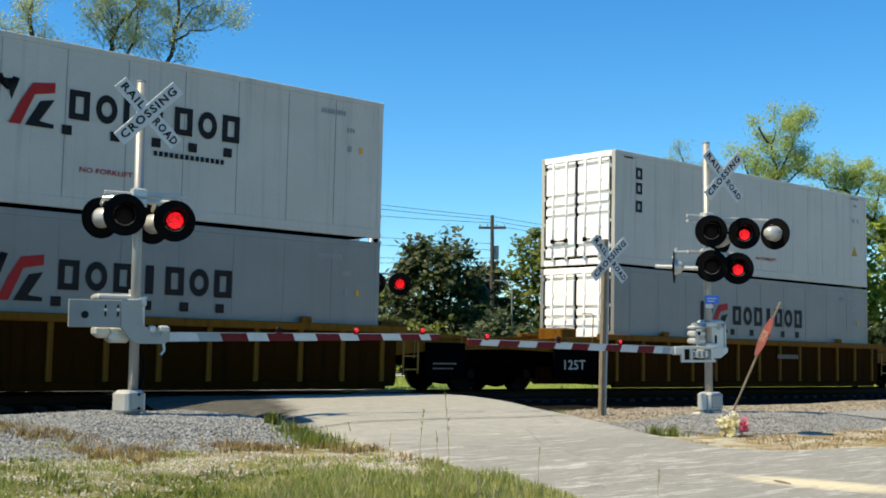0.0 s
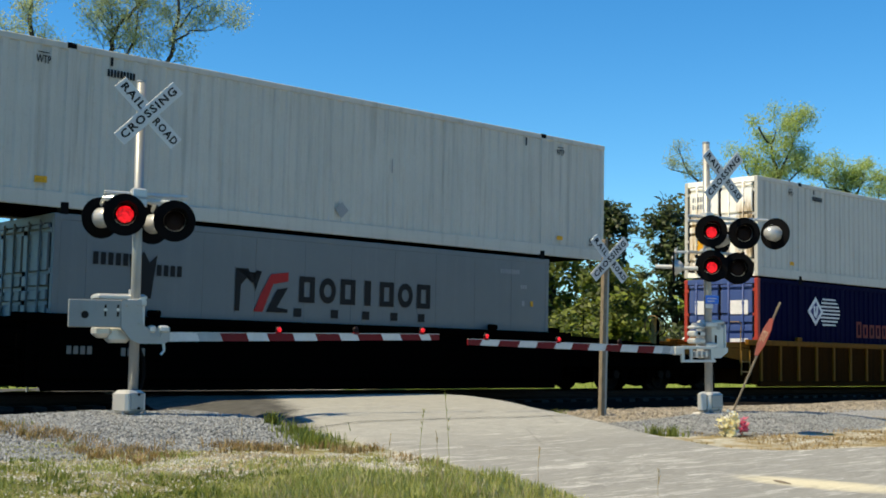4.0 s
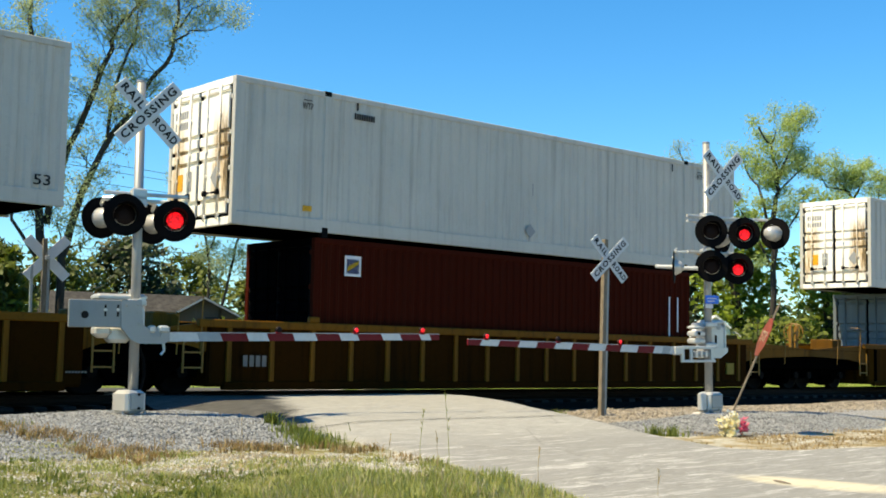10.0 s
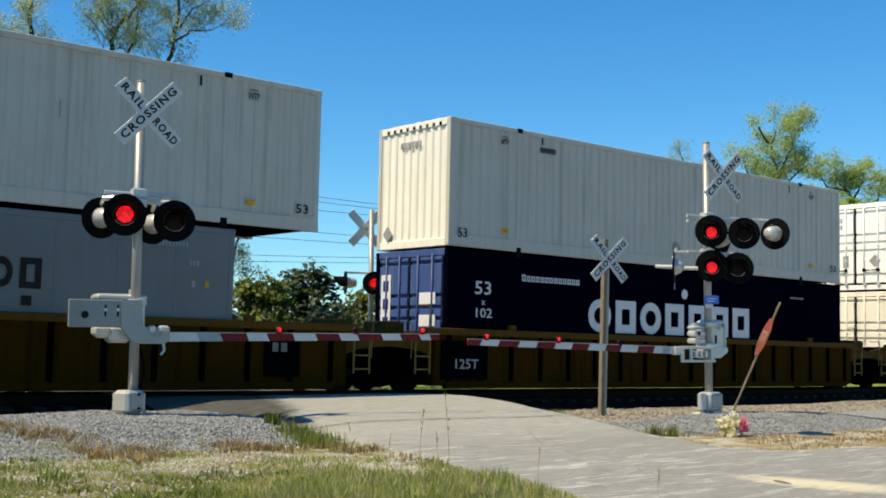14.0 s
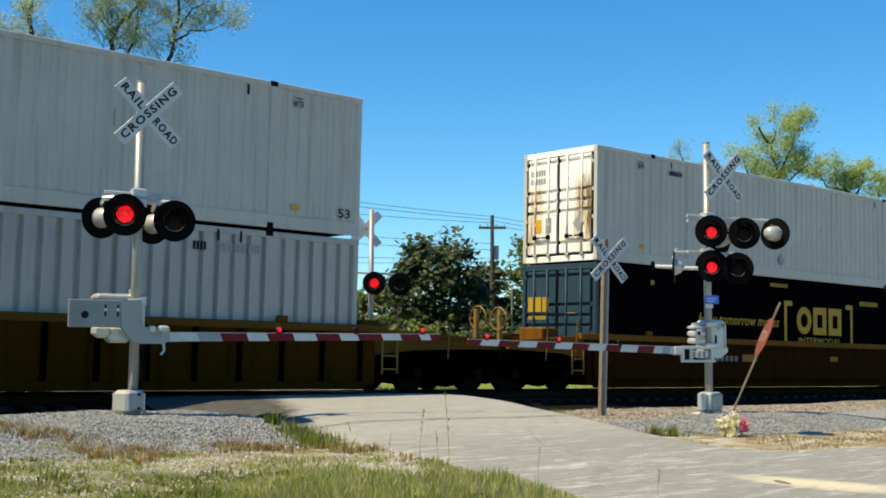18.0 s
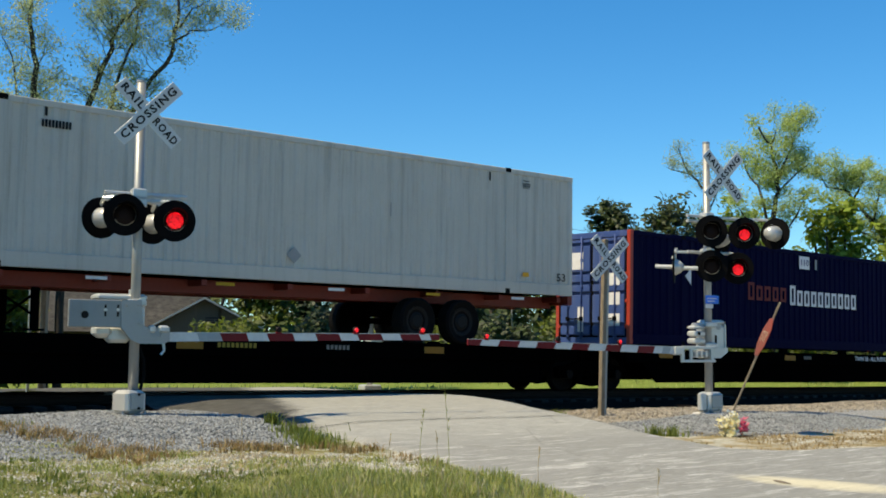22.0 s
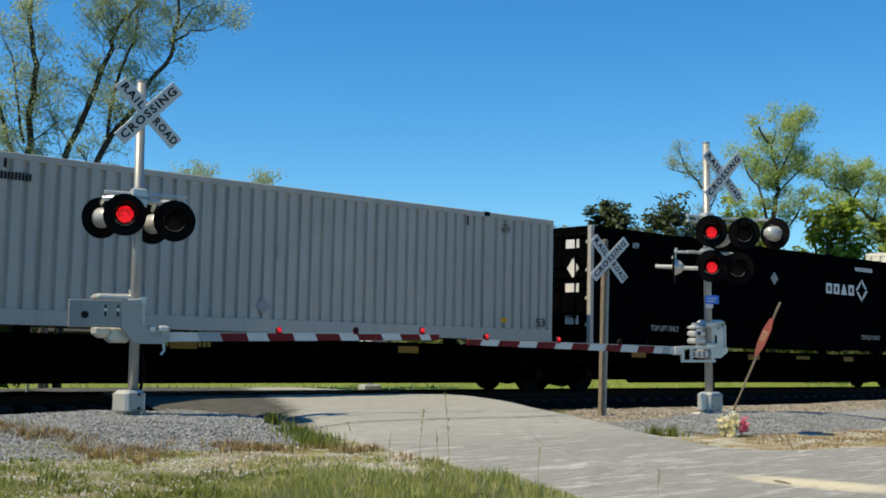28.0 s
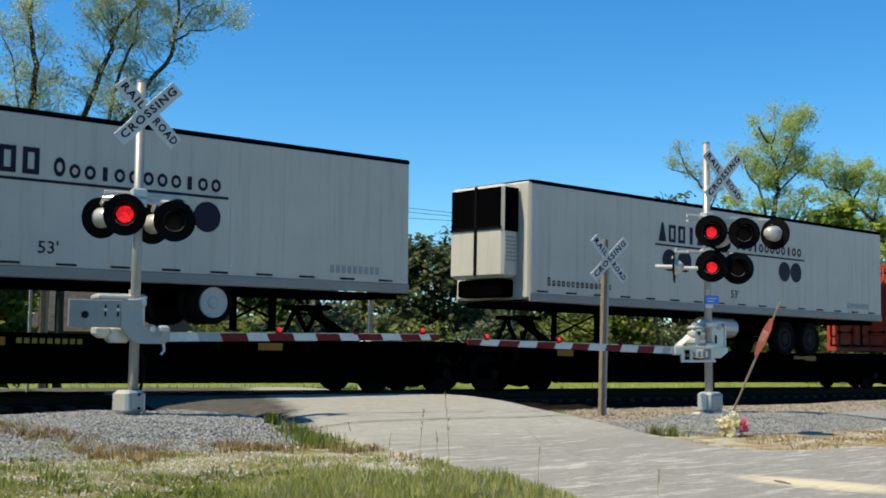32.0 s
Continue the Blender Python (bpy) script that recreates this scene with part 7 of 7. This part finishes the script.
def bush(label, base, rx, ry, h, leaf, seed, n=90, size=.16, name="tree"):
    """A dense crown of clumps down to the ground on a short trunk."""
    rnd = random.Random(seed)
    ob = thing(name, label, "tree", Matrix.Translation(base))
    wood, sh = Shape(), Shape()
    for i in range(5):
        a = rnd.uniform(0, 6.3)
        wood.path([(0, 0, -.3), (math.cos(a) * rx * .2, math.sin(a) * ry * .2, h * .4), (math.cos(a) * rx * .45, math.sin(a) * ry * .45, h * .8)], [h * .025, h * .018, h * .006], 6)
    for i in range(n):
        a, q = rnd.uniform(0, 6.3), math.sqrt(rnd.random())
        k = rnd.random()
        e = math.sin(math.pi * (.12 + .80 * k)) ** .6
        c = Vector((math.cos(a) * q * rx * e, math.sin(a) * q * ry * e, h * (.06 + .90 * k) + rnd.gauss(0, .03) * h))
        for _ in range(3):
            o = Vector((rnd.gauss(0, 1), rnd.gauss(0, 1), rnd.gauss(0, .8))) * rx * .13
            leaf_cloud(sh, rnd, c + o, rx * .17, 18, size * 1.05)
    part("trunk", wood, TRUNK, ob)
    part("crown", sh, leaf, ob, "dense leafy crown")
    return ob


GZ = -.55
def drawn_tree(label, base, turn, stems, leaf, seed, twig=1.6, count=9, size=.075, cloud=.55, r0=.2):
    """A tree whose main stems follow given bends: (sideways, height) pairs in metres."""
    rnd = random.Random(seed)
    ob = thing("tree", label, "tree", Matrix.Translation(base) @ pose(0, 0, 0, 0, 0, turn))
    wood, tips = Shape(), []
    for pts, r in stems:
        q = [Vector((u, rnd.uniform(-.25, .25) * min(1, h * .15), h)) for u, h in pts]
        fine_ = []
        for a, b in zip(q, q[1:]):
            fine_ += [a.lerp(b, k / 3) for k in range(3)]
        fine_.append(q[-1])
        fine_ = [p + Vector((rnd.gauss(0, .035), rnd.gauss(0, .05), 0)) for p in fine_]
        n = len(fine_) - 1
        rad = [.85 * r * (1 - .75 * i / n) for i in range(n + 1)]
        wood.path(fine_, rad, 9)
        for i in range(2, n + 1):
            if fine_[i].z < 4.6:
                continue
            for _ in range(1 + (rnd.random() < .35)):
                way = Vector((rnd.gauss(0, .9), rnd.gauss(0, .9), rnd.uniform(.1, 1.0))).normalized()
                limb(wood, rnd, fine_[i].copy(), way, twig * rnd.uniform(.5, 1.25), max(.009, rad[i] * .24), 1, tips, .35, .08)
    part("trunk", wood, TRUNK, ob, "dark bare trunk and limbs", smooth=True)
    sh = Shape()
    for p in tips:
        leaf_cloud(sh, rnd, p, cloud, count, size)
    part("crown", sh, leaf, ob, "thin crown of small pale leaves")
    return ob


def foot(b, d):
    p = place(b, 0, d)
    return Vector((p.x, p.y, GZ))


# the big bare-limbed tree, its stems leaning apart
drawn_tree("tall many-stemmed tree with pale sparse spring leaves", foot(22.3, 41.5), -22, [
    ([(.2, -.4), (.1, 3.6), (-.2, 5.9), (-.5, 7.7), (-.6, 9.2), (-.4, 10.8), (-.6, 12.1), (-.7, 13.0), (-.9, 14.6)], .20),
    ([(-.2, 5.9), (-.7, 6.5), (-1.0, 7.5), (-1.3, 8.6), (-1.5, 9.3), (-2.1, 11.0), (-2.3, 12.9)], .13),
    ([(.1, 5.5), (.4, 7.2), (1.0, 8.7), (1.6, 10.5), (2.0, 11.6), (2.1, 12.3), (2.7, 13.0), (3.0, 13.4), (3.7, 14.5)], .15),
    ([(.6, -.4), (.6, 4.1), (.8, 5.1), (1.1, 6.2), (1.5, 7.4), (2.1, 8.7), (2.8, 9.5), (3.3, 10.6), (4.0, 11.5), (4.1, 12.4), (4.2, 13.5), (4.2, 14.6)], .18),
    ([(4.0, 12.0), (4.7, 12.5), (5.3, 12.6), (5.8, 12.9)], .045),
    ([(4.1, 12.4), (4.7, 13.2), (5.4, 13.7)], .045),
    ([(1.9, 8.2), (2.1, 10.0), (2.5, 11.3), (2.7, 12.0), (2.9, 12.8), (2.9, 14.0)], .08),
    ([(-.2, 4.4), (-1.0, 5.6), (-1.2, 6.7), (-1.3, 7.6), (-2.9, 9.5)], .08),
    ([(-.7, 8.2), (-.9, 9.4), (-1.1, 10.7), (-1.5, 11.8)], .06),
    ([(2.0, 11.6), (2.0, 12.7), (1.8, 13.9)], .05)], SPRINGLEAF, 3, 1.1, 7, .042, .34, .2)
drawn_tree("slender tree in pale young leaf behind the house", foot(31.0, 62), -31, [
    ([(-1.1, -.4), (-1.3, 5.0), (-1.3, 6.2), (-1.6, 7.6), (-1.9, 9.4), (-1.9, 10.0)], .11), ([(-1.3, 6.3), (-.9, 7.4), (-.3, 8.6), (0, 9.4)], .06),
    ([(-.9, 2.0), (-.4, 4.2), (.1, 6.8), (.7, 8.0), (1.1, 8.9), (1.5, 9.3)], .10), ([(-1.6, 7.7), (-2.1, 8.8)], .04), ([(.7, 8.0), (1.6, 8.2), (1.9, 7.9)], .04)], SPRINGLEAF, 8, 1.1, 8, .055, .42)
drawn_tree("tall light green tree beyond the track", foot(55.2, 62), -55, [
    ([(1.3, -.4), (1.4, 4.3), (1.5, 8.3), (1.7, 9.5), (1.7, 10.6), (1.4, 11.8), (.8, 12.8)], .2), ([(1.7, 10.0), (2.3, 11.3), (2.5, 12.2), (3.1, 12.9)], .09),
    ([(1.4, 7.2), (.9, 9.5), (.3, 10.4), (.1, 11.1)], .10), ([(1.7, 9.4), (2.7, 10.4), (3.2, 10.8)], .07), ([(1.4, 11.8), (1.7, 12.7)], .05),
    ([(1.4, 5.5), (.5, 7.6), (-.2, 8.7)], .09), ([(1.5, 6.2), (2.4, 8.0), (3.0, 9.0)], .09)], LIGHTLEAF, 21, .78, 9, .055, .40)
drawn_tree("spreading light green tree beyond the track", foot(61.2, 70), -61, [
    ([(1.0, -.4), (.9, 3.4), (.5, 7.1), (-.3, 8.6), (-1.3, 9.9), (-1.9, 10.7), (-2.3, 11.4)], .2), ([(-.3, 8.6), (0, 10.0), (.2, 11.0)], .09),
    ([(-1.3, 9.9), (-.8, 10.9), (-.7, 11.5)], .08), ([(-1.6, 10.4), (-2.7, 10.7), (-3.2, 11.4)], .07), ([(.7, 6.8), (1.3, 9.0), (1.7, 11.0)], .11), ([(1.0, 6.0), (2.4, 8.5), (3.4, 10.8)], .1), ([(0.4, 7.4), (-1.6, 8.4), (-2.8, 9.6)], .08)], LIGHTLEAF, 27, .9, 9, .058, .44)
drawn_tree("small bare tree with a few pale leaves", foot(52.4, 72), -52, [
    ([(1.8, -.4), (1.8, 4.8), (1.7, 8.8), (1.4, 10.7), (.9, 11.5), (.3, 12.2), (0, 12.9), (-.2, 13.5)], .13), ([(.6, 11.9), (-.5, 12.2), (-1.0, 12.4)], .05), ([(1.6, 9.8), (2.2, 11.2), (2.6, 12.2)], .06), ([(1.4, 10.7), (1.3, 12.2)], .05)], SPRINGLEAF, 33, .7, 2, .05, .34)


def far_bush(label, b0, b1, top, d, leaf, seed, n=90, size=.17):
    """A dense tree spanning two bearings, its top at a given rise in degrees."""
    b = (b0 + b1) / 2
    p = place(b, top, d)
    r = d * math.tan(radians(abs(b1 - b0) / 2)) * 1.12
    return bush(label, Vector((p.x, p.y, GZ)), r, r * .8, p.z - GZ, leaf, seed, n, size)


far_bush("dense dark green oak beyond the track", 38.3, 43.0, 5.1, 75, DARKLEAF, 41, 210, .2)
far_bush("dark round-topped tree behind the pole", 41.6, 44.6, 4.0, 82, DARKLEAF, 42, 140, .2)
far_bush("mid green tree beside the street", 44.0, 48.0, 5.6, 85, MIDLEAF, 43, 150, .2)
far_bush("tall dark tree like a conifer", 47.6, 50.6, 7.0, 95, DARKLEAF, 44, 150, .22)
far_bush("dark leafy tree beyond the track", 50.2, 54.4, 7.0, 90, DARKLEAF, 45, 170, .22)
far_bush("mid green tree at the roadside", 47.0, 51.0, 3.8, 66, MIDLEAF, 46, 100, .18)
far_bush("leafy green tree by the track", 53.2, 57.2, 6.4, 72, BRIGHTLEAF, 47, 120, .19)
far_bush("leafy green tree by the track", 57.2, 61.2, 6.7, 66, BRIGHTLEAF, 48, 130, .19)
far_bush("leafy green tree by the track", 60.4, 65.0, 6.8, 70, BRIGHTLEAF, 49, 120, .19)
far_bush("dark round tree behind the house", 33.0, 36.0, 3.6, 80, DARKLEAF, 50, 100, .2)
far_bush("low mid green shrubs by the house", 30.5, 34.0, 3.2, 74, MIDLEAF, 51, 90, .19)
far_bush("dark green tree behind the house", 24.2, 28.4, 4.9, 84, DARKLEAF, 52, 110, .22)
far_bush("green shrubs beside the old sign", 18.2, 21.8, 4.6, 40, MIDLEAF, 53, 110, .13)
far_bush("mid green thicket behind the house", 20.5, 25.0, 4.4, 76, MIDLEAF, 56, 110, .19)
far_bush("green thicket behind the house", 27.0, 31.0, 4.0, 90, MIDLEAF, 57, 100, .2)
far_bush("low pale green thicket by the street", 36.0, 39.0, 2.6, 78, MIDLEAF, 54, 70, .19)
far_bush("dark tree at the edge of view", 15.0, 20.5, 7.0, 60, DARKLEAF, 55, 110, .18)
for i in range(9):
    far_bush("low thicket along the far street", 29 + i * 4.2, 33.8 + i * 4.2, 1.2 + .5 * math.sin(i * 2.1), 58 + 6 * (i % 3), (MIDLEAF, DARKLEAF)[i % 2], 60 + i, 46, .16)
# woods closing the distance
rnd = random.Random(9)
sh = Shape()
for i in range(260):
    b = -40 + i * .62
    p = place(b, 0, 150 + rnd.uniform(-12, 12))
    h = rnd.uniform(5, 9.0)
    for k in range(7):
        leaf_cloud(sh, rnd, Vector((p.x + rnd.gauss(0, 1.4), p.y + rnd.gauss(0, 1.4), GZ + h * (.12 + .12 * k))), 2.6, 12, .55)
solid("far_woods", sh, DARKLEAF, "dark green woods along the horizon", "woods", kind="stuff")


# low house with a grey shingle roof: a long main roof and a shaded front gable
hp = place(29.75, 0, 62)
house = thing("house", "low house with dark grey shingle roof and shaded gable", "house", pose(hp.x, hp.y, GZ, 0, 0, -29))
part("wall", Shape().box(-2.4, 0, 0, 2.4, 7, 2.55), SIDING, house)
part("gable", Shape().slab([(-2.4, 2.55), (2.4, 2.55), (-.1, 3.80)], 0, .15), SIDING, house)
for side_, roof_mat in ((-1, SHINGLE), (1, SHINGLE)):
    part("roof", Shape().add([(-.1, -.6, 3.96), (side_ * 2.9, -.6, 2.40), (side_ * 2.9, 7.5, 2.40), (-.1, 7.5, 3.96), (-.1, -.6, 3.84), (side_ * 2.9, -.6, 2.28), (side_ * 2.9, 7.5, 2.28), (-.1, 7.5, 3.84)], [(0, 1, 2, 3), (7, 6, 5, 4), (0, 4, 5, 1), (1, 5, 6, 2), (2, 6, 7, 3)]), roof_mat, house)
    part("bargeboard", Shape().add([(-.1, -.62, 3.97), (side_ * 2.92, -.62, 2.40), (side_ * 2.92, -.62, 2.30), (-.1, -.62, 3.86)], [(0, 1, 2, 3)]), GALV, house)
part("vent", Shape().box(-.05, -.06, 2.45, .75, .02, 2.95, .01), DARKGLASS, house, "dark louvred gable vent")
for k in range(4):
    part("vent_slat", Shape().box(-.03, -.09, 2.5 + k * .11, .73, -.06, 2.55 + k * .11), SIDING, house)
part("window", Shape().box(-1.9, -.05, .9, -.9, .02, 1.9, .01), DARKGLASS, house)
part("door", Shape().box(.9, -.05, 0, 1.7, .02, 2.0, .01), SIDING, house)
part("side_wall", Shape().box(-8.6, 2.2, 0, -2.2, 9, 2.3), SIDING, house)
part("side_roof", Shape().add([(-9.0, 1.5, 2.2), (1.2, 1.5, 2.2), (.2, 5.5, 4.25), (-8.4, 5.5, 4.45), (-9.0, 9.7, 2.2), (1.2, 9.7, 2.2)], [(0, 1, 2, 3), (3, 2, 5, 4), (0, 3, 4), (1, 5, 2)]), SHINGLE, house, "long dark shingle roof")
# pale low building and white shed across the street
hp = place(44.0, 0, 96)
shed = thing("low_building", "long low pale building with flat roof edge", "building", pose(hp.x, hp.y, GZ, 0, 0, -42))
part("wall", Shape().box(-4.5, .4, 0, 4.5, 6, 1.75), SIDING, shed)
part("roof", Shape().add([(-5.0, -.2, 1.55), (5.0, -.2, 1.55), (4.6, 3.2, 2.85), (-4.6, 3.2, 2.85), (-5.0, 6.6, 1.55), (5.0, 6.6, 1.55)], [(0, 1, 2, 3), (3, 2, 5, 4), (0, 3, 4), (1, 5, 2)]), FARROAD, shed, "pale grey low-pitched roof")
part("eave", Shape().box(-5.0, -.24, 1.43, 5.0, -.18, 1.57, .01), SIGNBACK, shed)
for k in range(4):
    part("window", Shape().box(-3.6 + k * 2.1, .36, .7, -2.5 + k * 2.1, .41, 1.3, .01), DARKGLASS, shed)
hp = place(53.9, 0, 62)
shed = thing("white_shed", "white gabled shed with pale roof beyond the track", "building", pose(hp.x, hp.y, GZ, 0, 0, -48))
part("wall", Shape().box(-1.45, 0, 0, 1.45, 4.5, 1.85), SIGNBACK, shed)
part("gable", Shape().slab([(-1.45, 1.85), (1.45, 1.85), (0, 3.1)], 0, .12), SIGNBACK, shed)
for side_ in (-1, 1):
    part("roof", Shape().add([(0, -.25, 3.24), (side_ * 1.75, -.25, 1.72), (side_ * 1.75, 4.8, 1.72), (0, 4.8, 3.24), (0, -.25, 3.14), (side_ * 1.75, -.25, 1.62), (side_ * 1.75, 4.8, 1.62), (0, 4.8, 3.14)], [(0, 1, 2, 3), (7, 6, 5, 4), (0, 4, 5, 1), (1, 5, 6, 2), (2, 6, 7, 3)]), SIGNBACK, shed, "pale sheet roof")
part("door", Shape().box(-.4, -.03, 0, .5, .02, 1.6, .01), SIDING, shed)

# utility pole, street lamp and wires
pp = place(43.35, 0, 78)
up_ = thing("utility_pole", "dark wooden utility pole with a transformer can", "utility pole", pose(pp.x, pp.y, GZ))
part("pole", Shape().tube((0, 0, -.5), (0, 0, 10.2), .17, .12, 10), POLEWOOD, up_)
part("cross_arm", Shape().box(-.9, -.06, 9.3, .9, .06, 9.45, .01).turned(pose(0, 0, 0, 0, 0, -40)), POLEWOOD, up_)
part("transformer", Shape().tube((.3, 0, 7.3), (.3, 0, 8.2), .22, n=12), GALV, up_)
for q in (-.8, -.3, .3, .8):
    part("insulator", Shape().tube((q * .77, -q * .64, 9.45), (q * .77, -q * .64, 9.62), .045, n=8), GALV, up_)
lp = place(44.3, 0, 80)
sl = thing("street_lamp", "thin grey street lamp with a curved arm", "street lamp", pose(lp.x, lp.y, GZ))
part("pole", Shape().tube((0, 0, -.3), (0, 0, 5.6), .05, n=8), GALV, sl)
part("arm", Shape().path([(0, 0, 5.6), (-.5, .4, 6.0), (-1.2, .9, 6.0)], [.04] * 3, 6), GALV, sl)
part("lamp_head", Shape().box(-1.5, .85, 5.93, -1.1, 1.1, 6.05, .03), GALV, sl)


def wire(b0, e0, b1, e1, d0, d1, sag, n=16):
    a, b = place(b0, e0, d0), place(b1, e1, d1)
    pts = [a.lerp(b, i / n) + Vector((0, 0, -sag * 4 * (i / n) * (1 - i / n))) for i in range(n + 1)]
    solid("power_line", Shape().path(pts, [.018] * (n + 1), 4), WIRE, "black overhead power line", "cable", group="overhead lines")


for k, (e0, e1, sg) in enumerate(((9.4, 6.3, .5), (9.0, 6.15, .5), (8.3, 6.0, .6), (7.0, 5.0, .5), (6.2, 4.7, .4), (4.6, 4.3, .3), (4.2, 4.1, .3))):
    wire(18.0, e0, 43.35, e1, 74, 78, sg)
for e0, e1 in ((6.3, 4.2), (6.1, 3.9), (5.9, 3.6)):
    wire(43.35, e0, 62, e1, 78, 110, .6)


# ---- what moves ----
def motions():
    for ob, x, y, z, tilt in ROLLING:
        rows = []
        for t in range(33):
            p = x - run(t)
            slope = math.degrees(math.atan((rail_z(p) - rail_z(p + 14)) / 14))
            lift = Matrix.Translation((p, 19.724, rail_z(p))) @ pose(0, 0, 0, math.degrees(CANT), slope, 0)
            rows.append((t, lift @ pose(0, y, z, 0, tilt, 0)))
        walk(ob, rows)
    # the lamps blink by turns, 1.0833 s a round
    on_off = []
    n = -4
    while 2.958 + 1.0833 * n < 33:
        on_off.append((2.958 - .271 + 1.0833 * n, 2.958 + .271 + 1.0833 * n))
        n += 1
    for item in FLASH:
        g, first, back, front = item[:4]
        px, pz = item[4]
        early = item[5] if len(item) > 5 else 0

        def at(lit):
            return pose(px, front if lit else back, pz)
        rows = [(0.0, at(not first))]
        for a, b in on_off:
            for t, lit in ((a - early, first), (b, not first)):
                if .1 < t < 31.9:
                    rows += [(t - .033, rows[-1][1]), (t + .033, at(lit))]
        rows.append((32.0, at(first)))
        walk(g, rows)


motions()
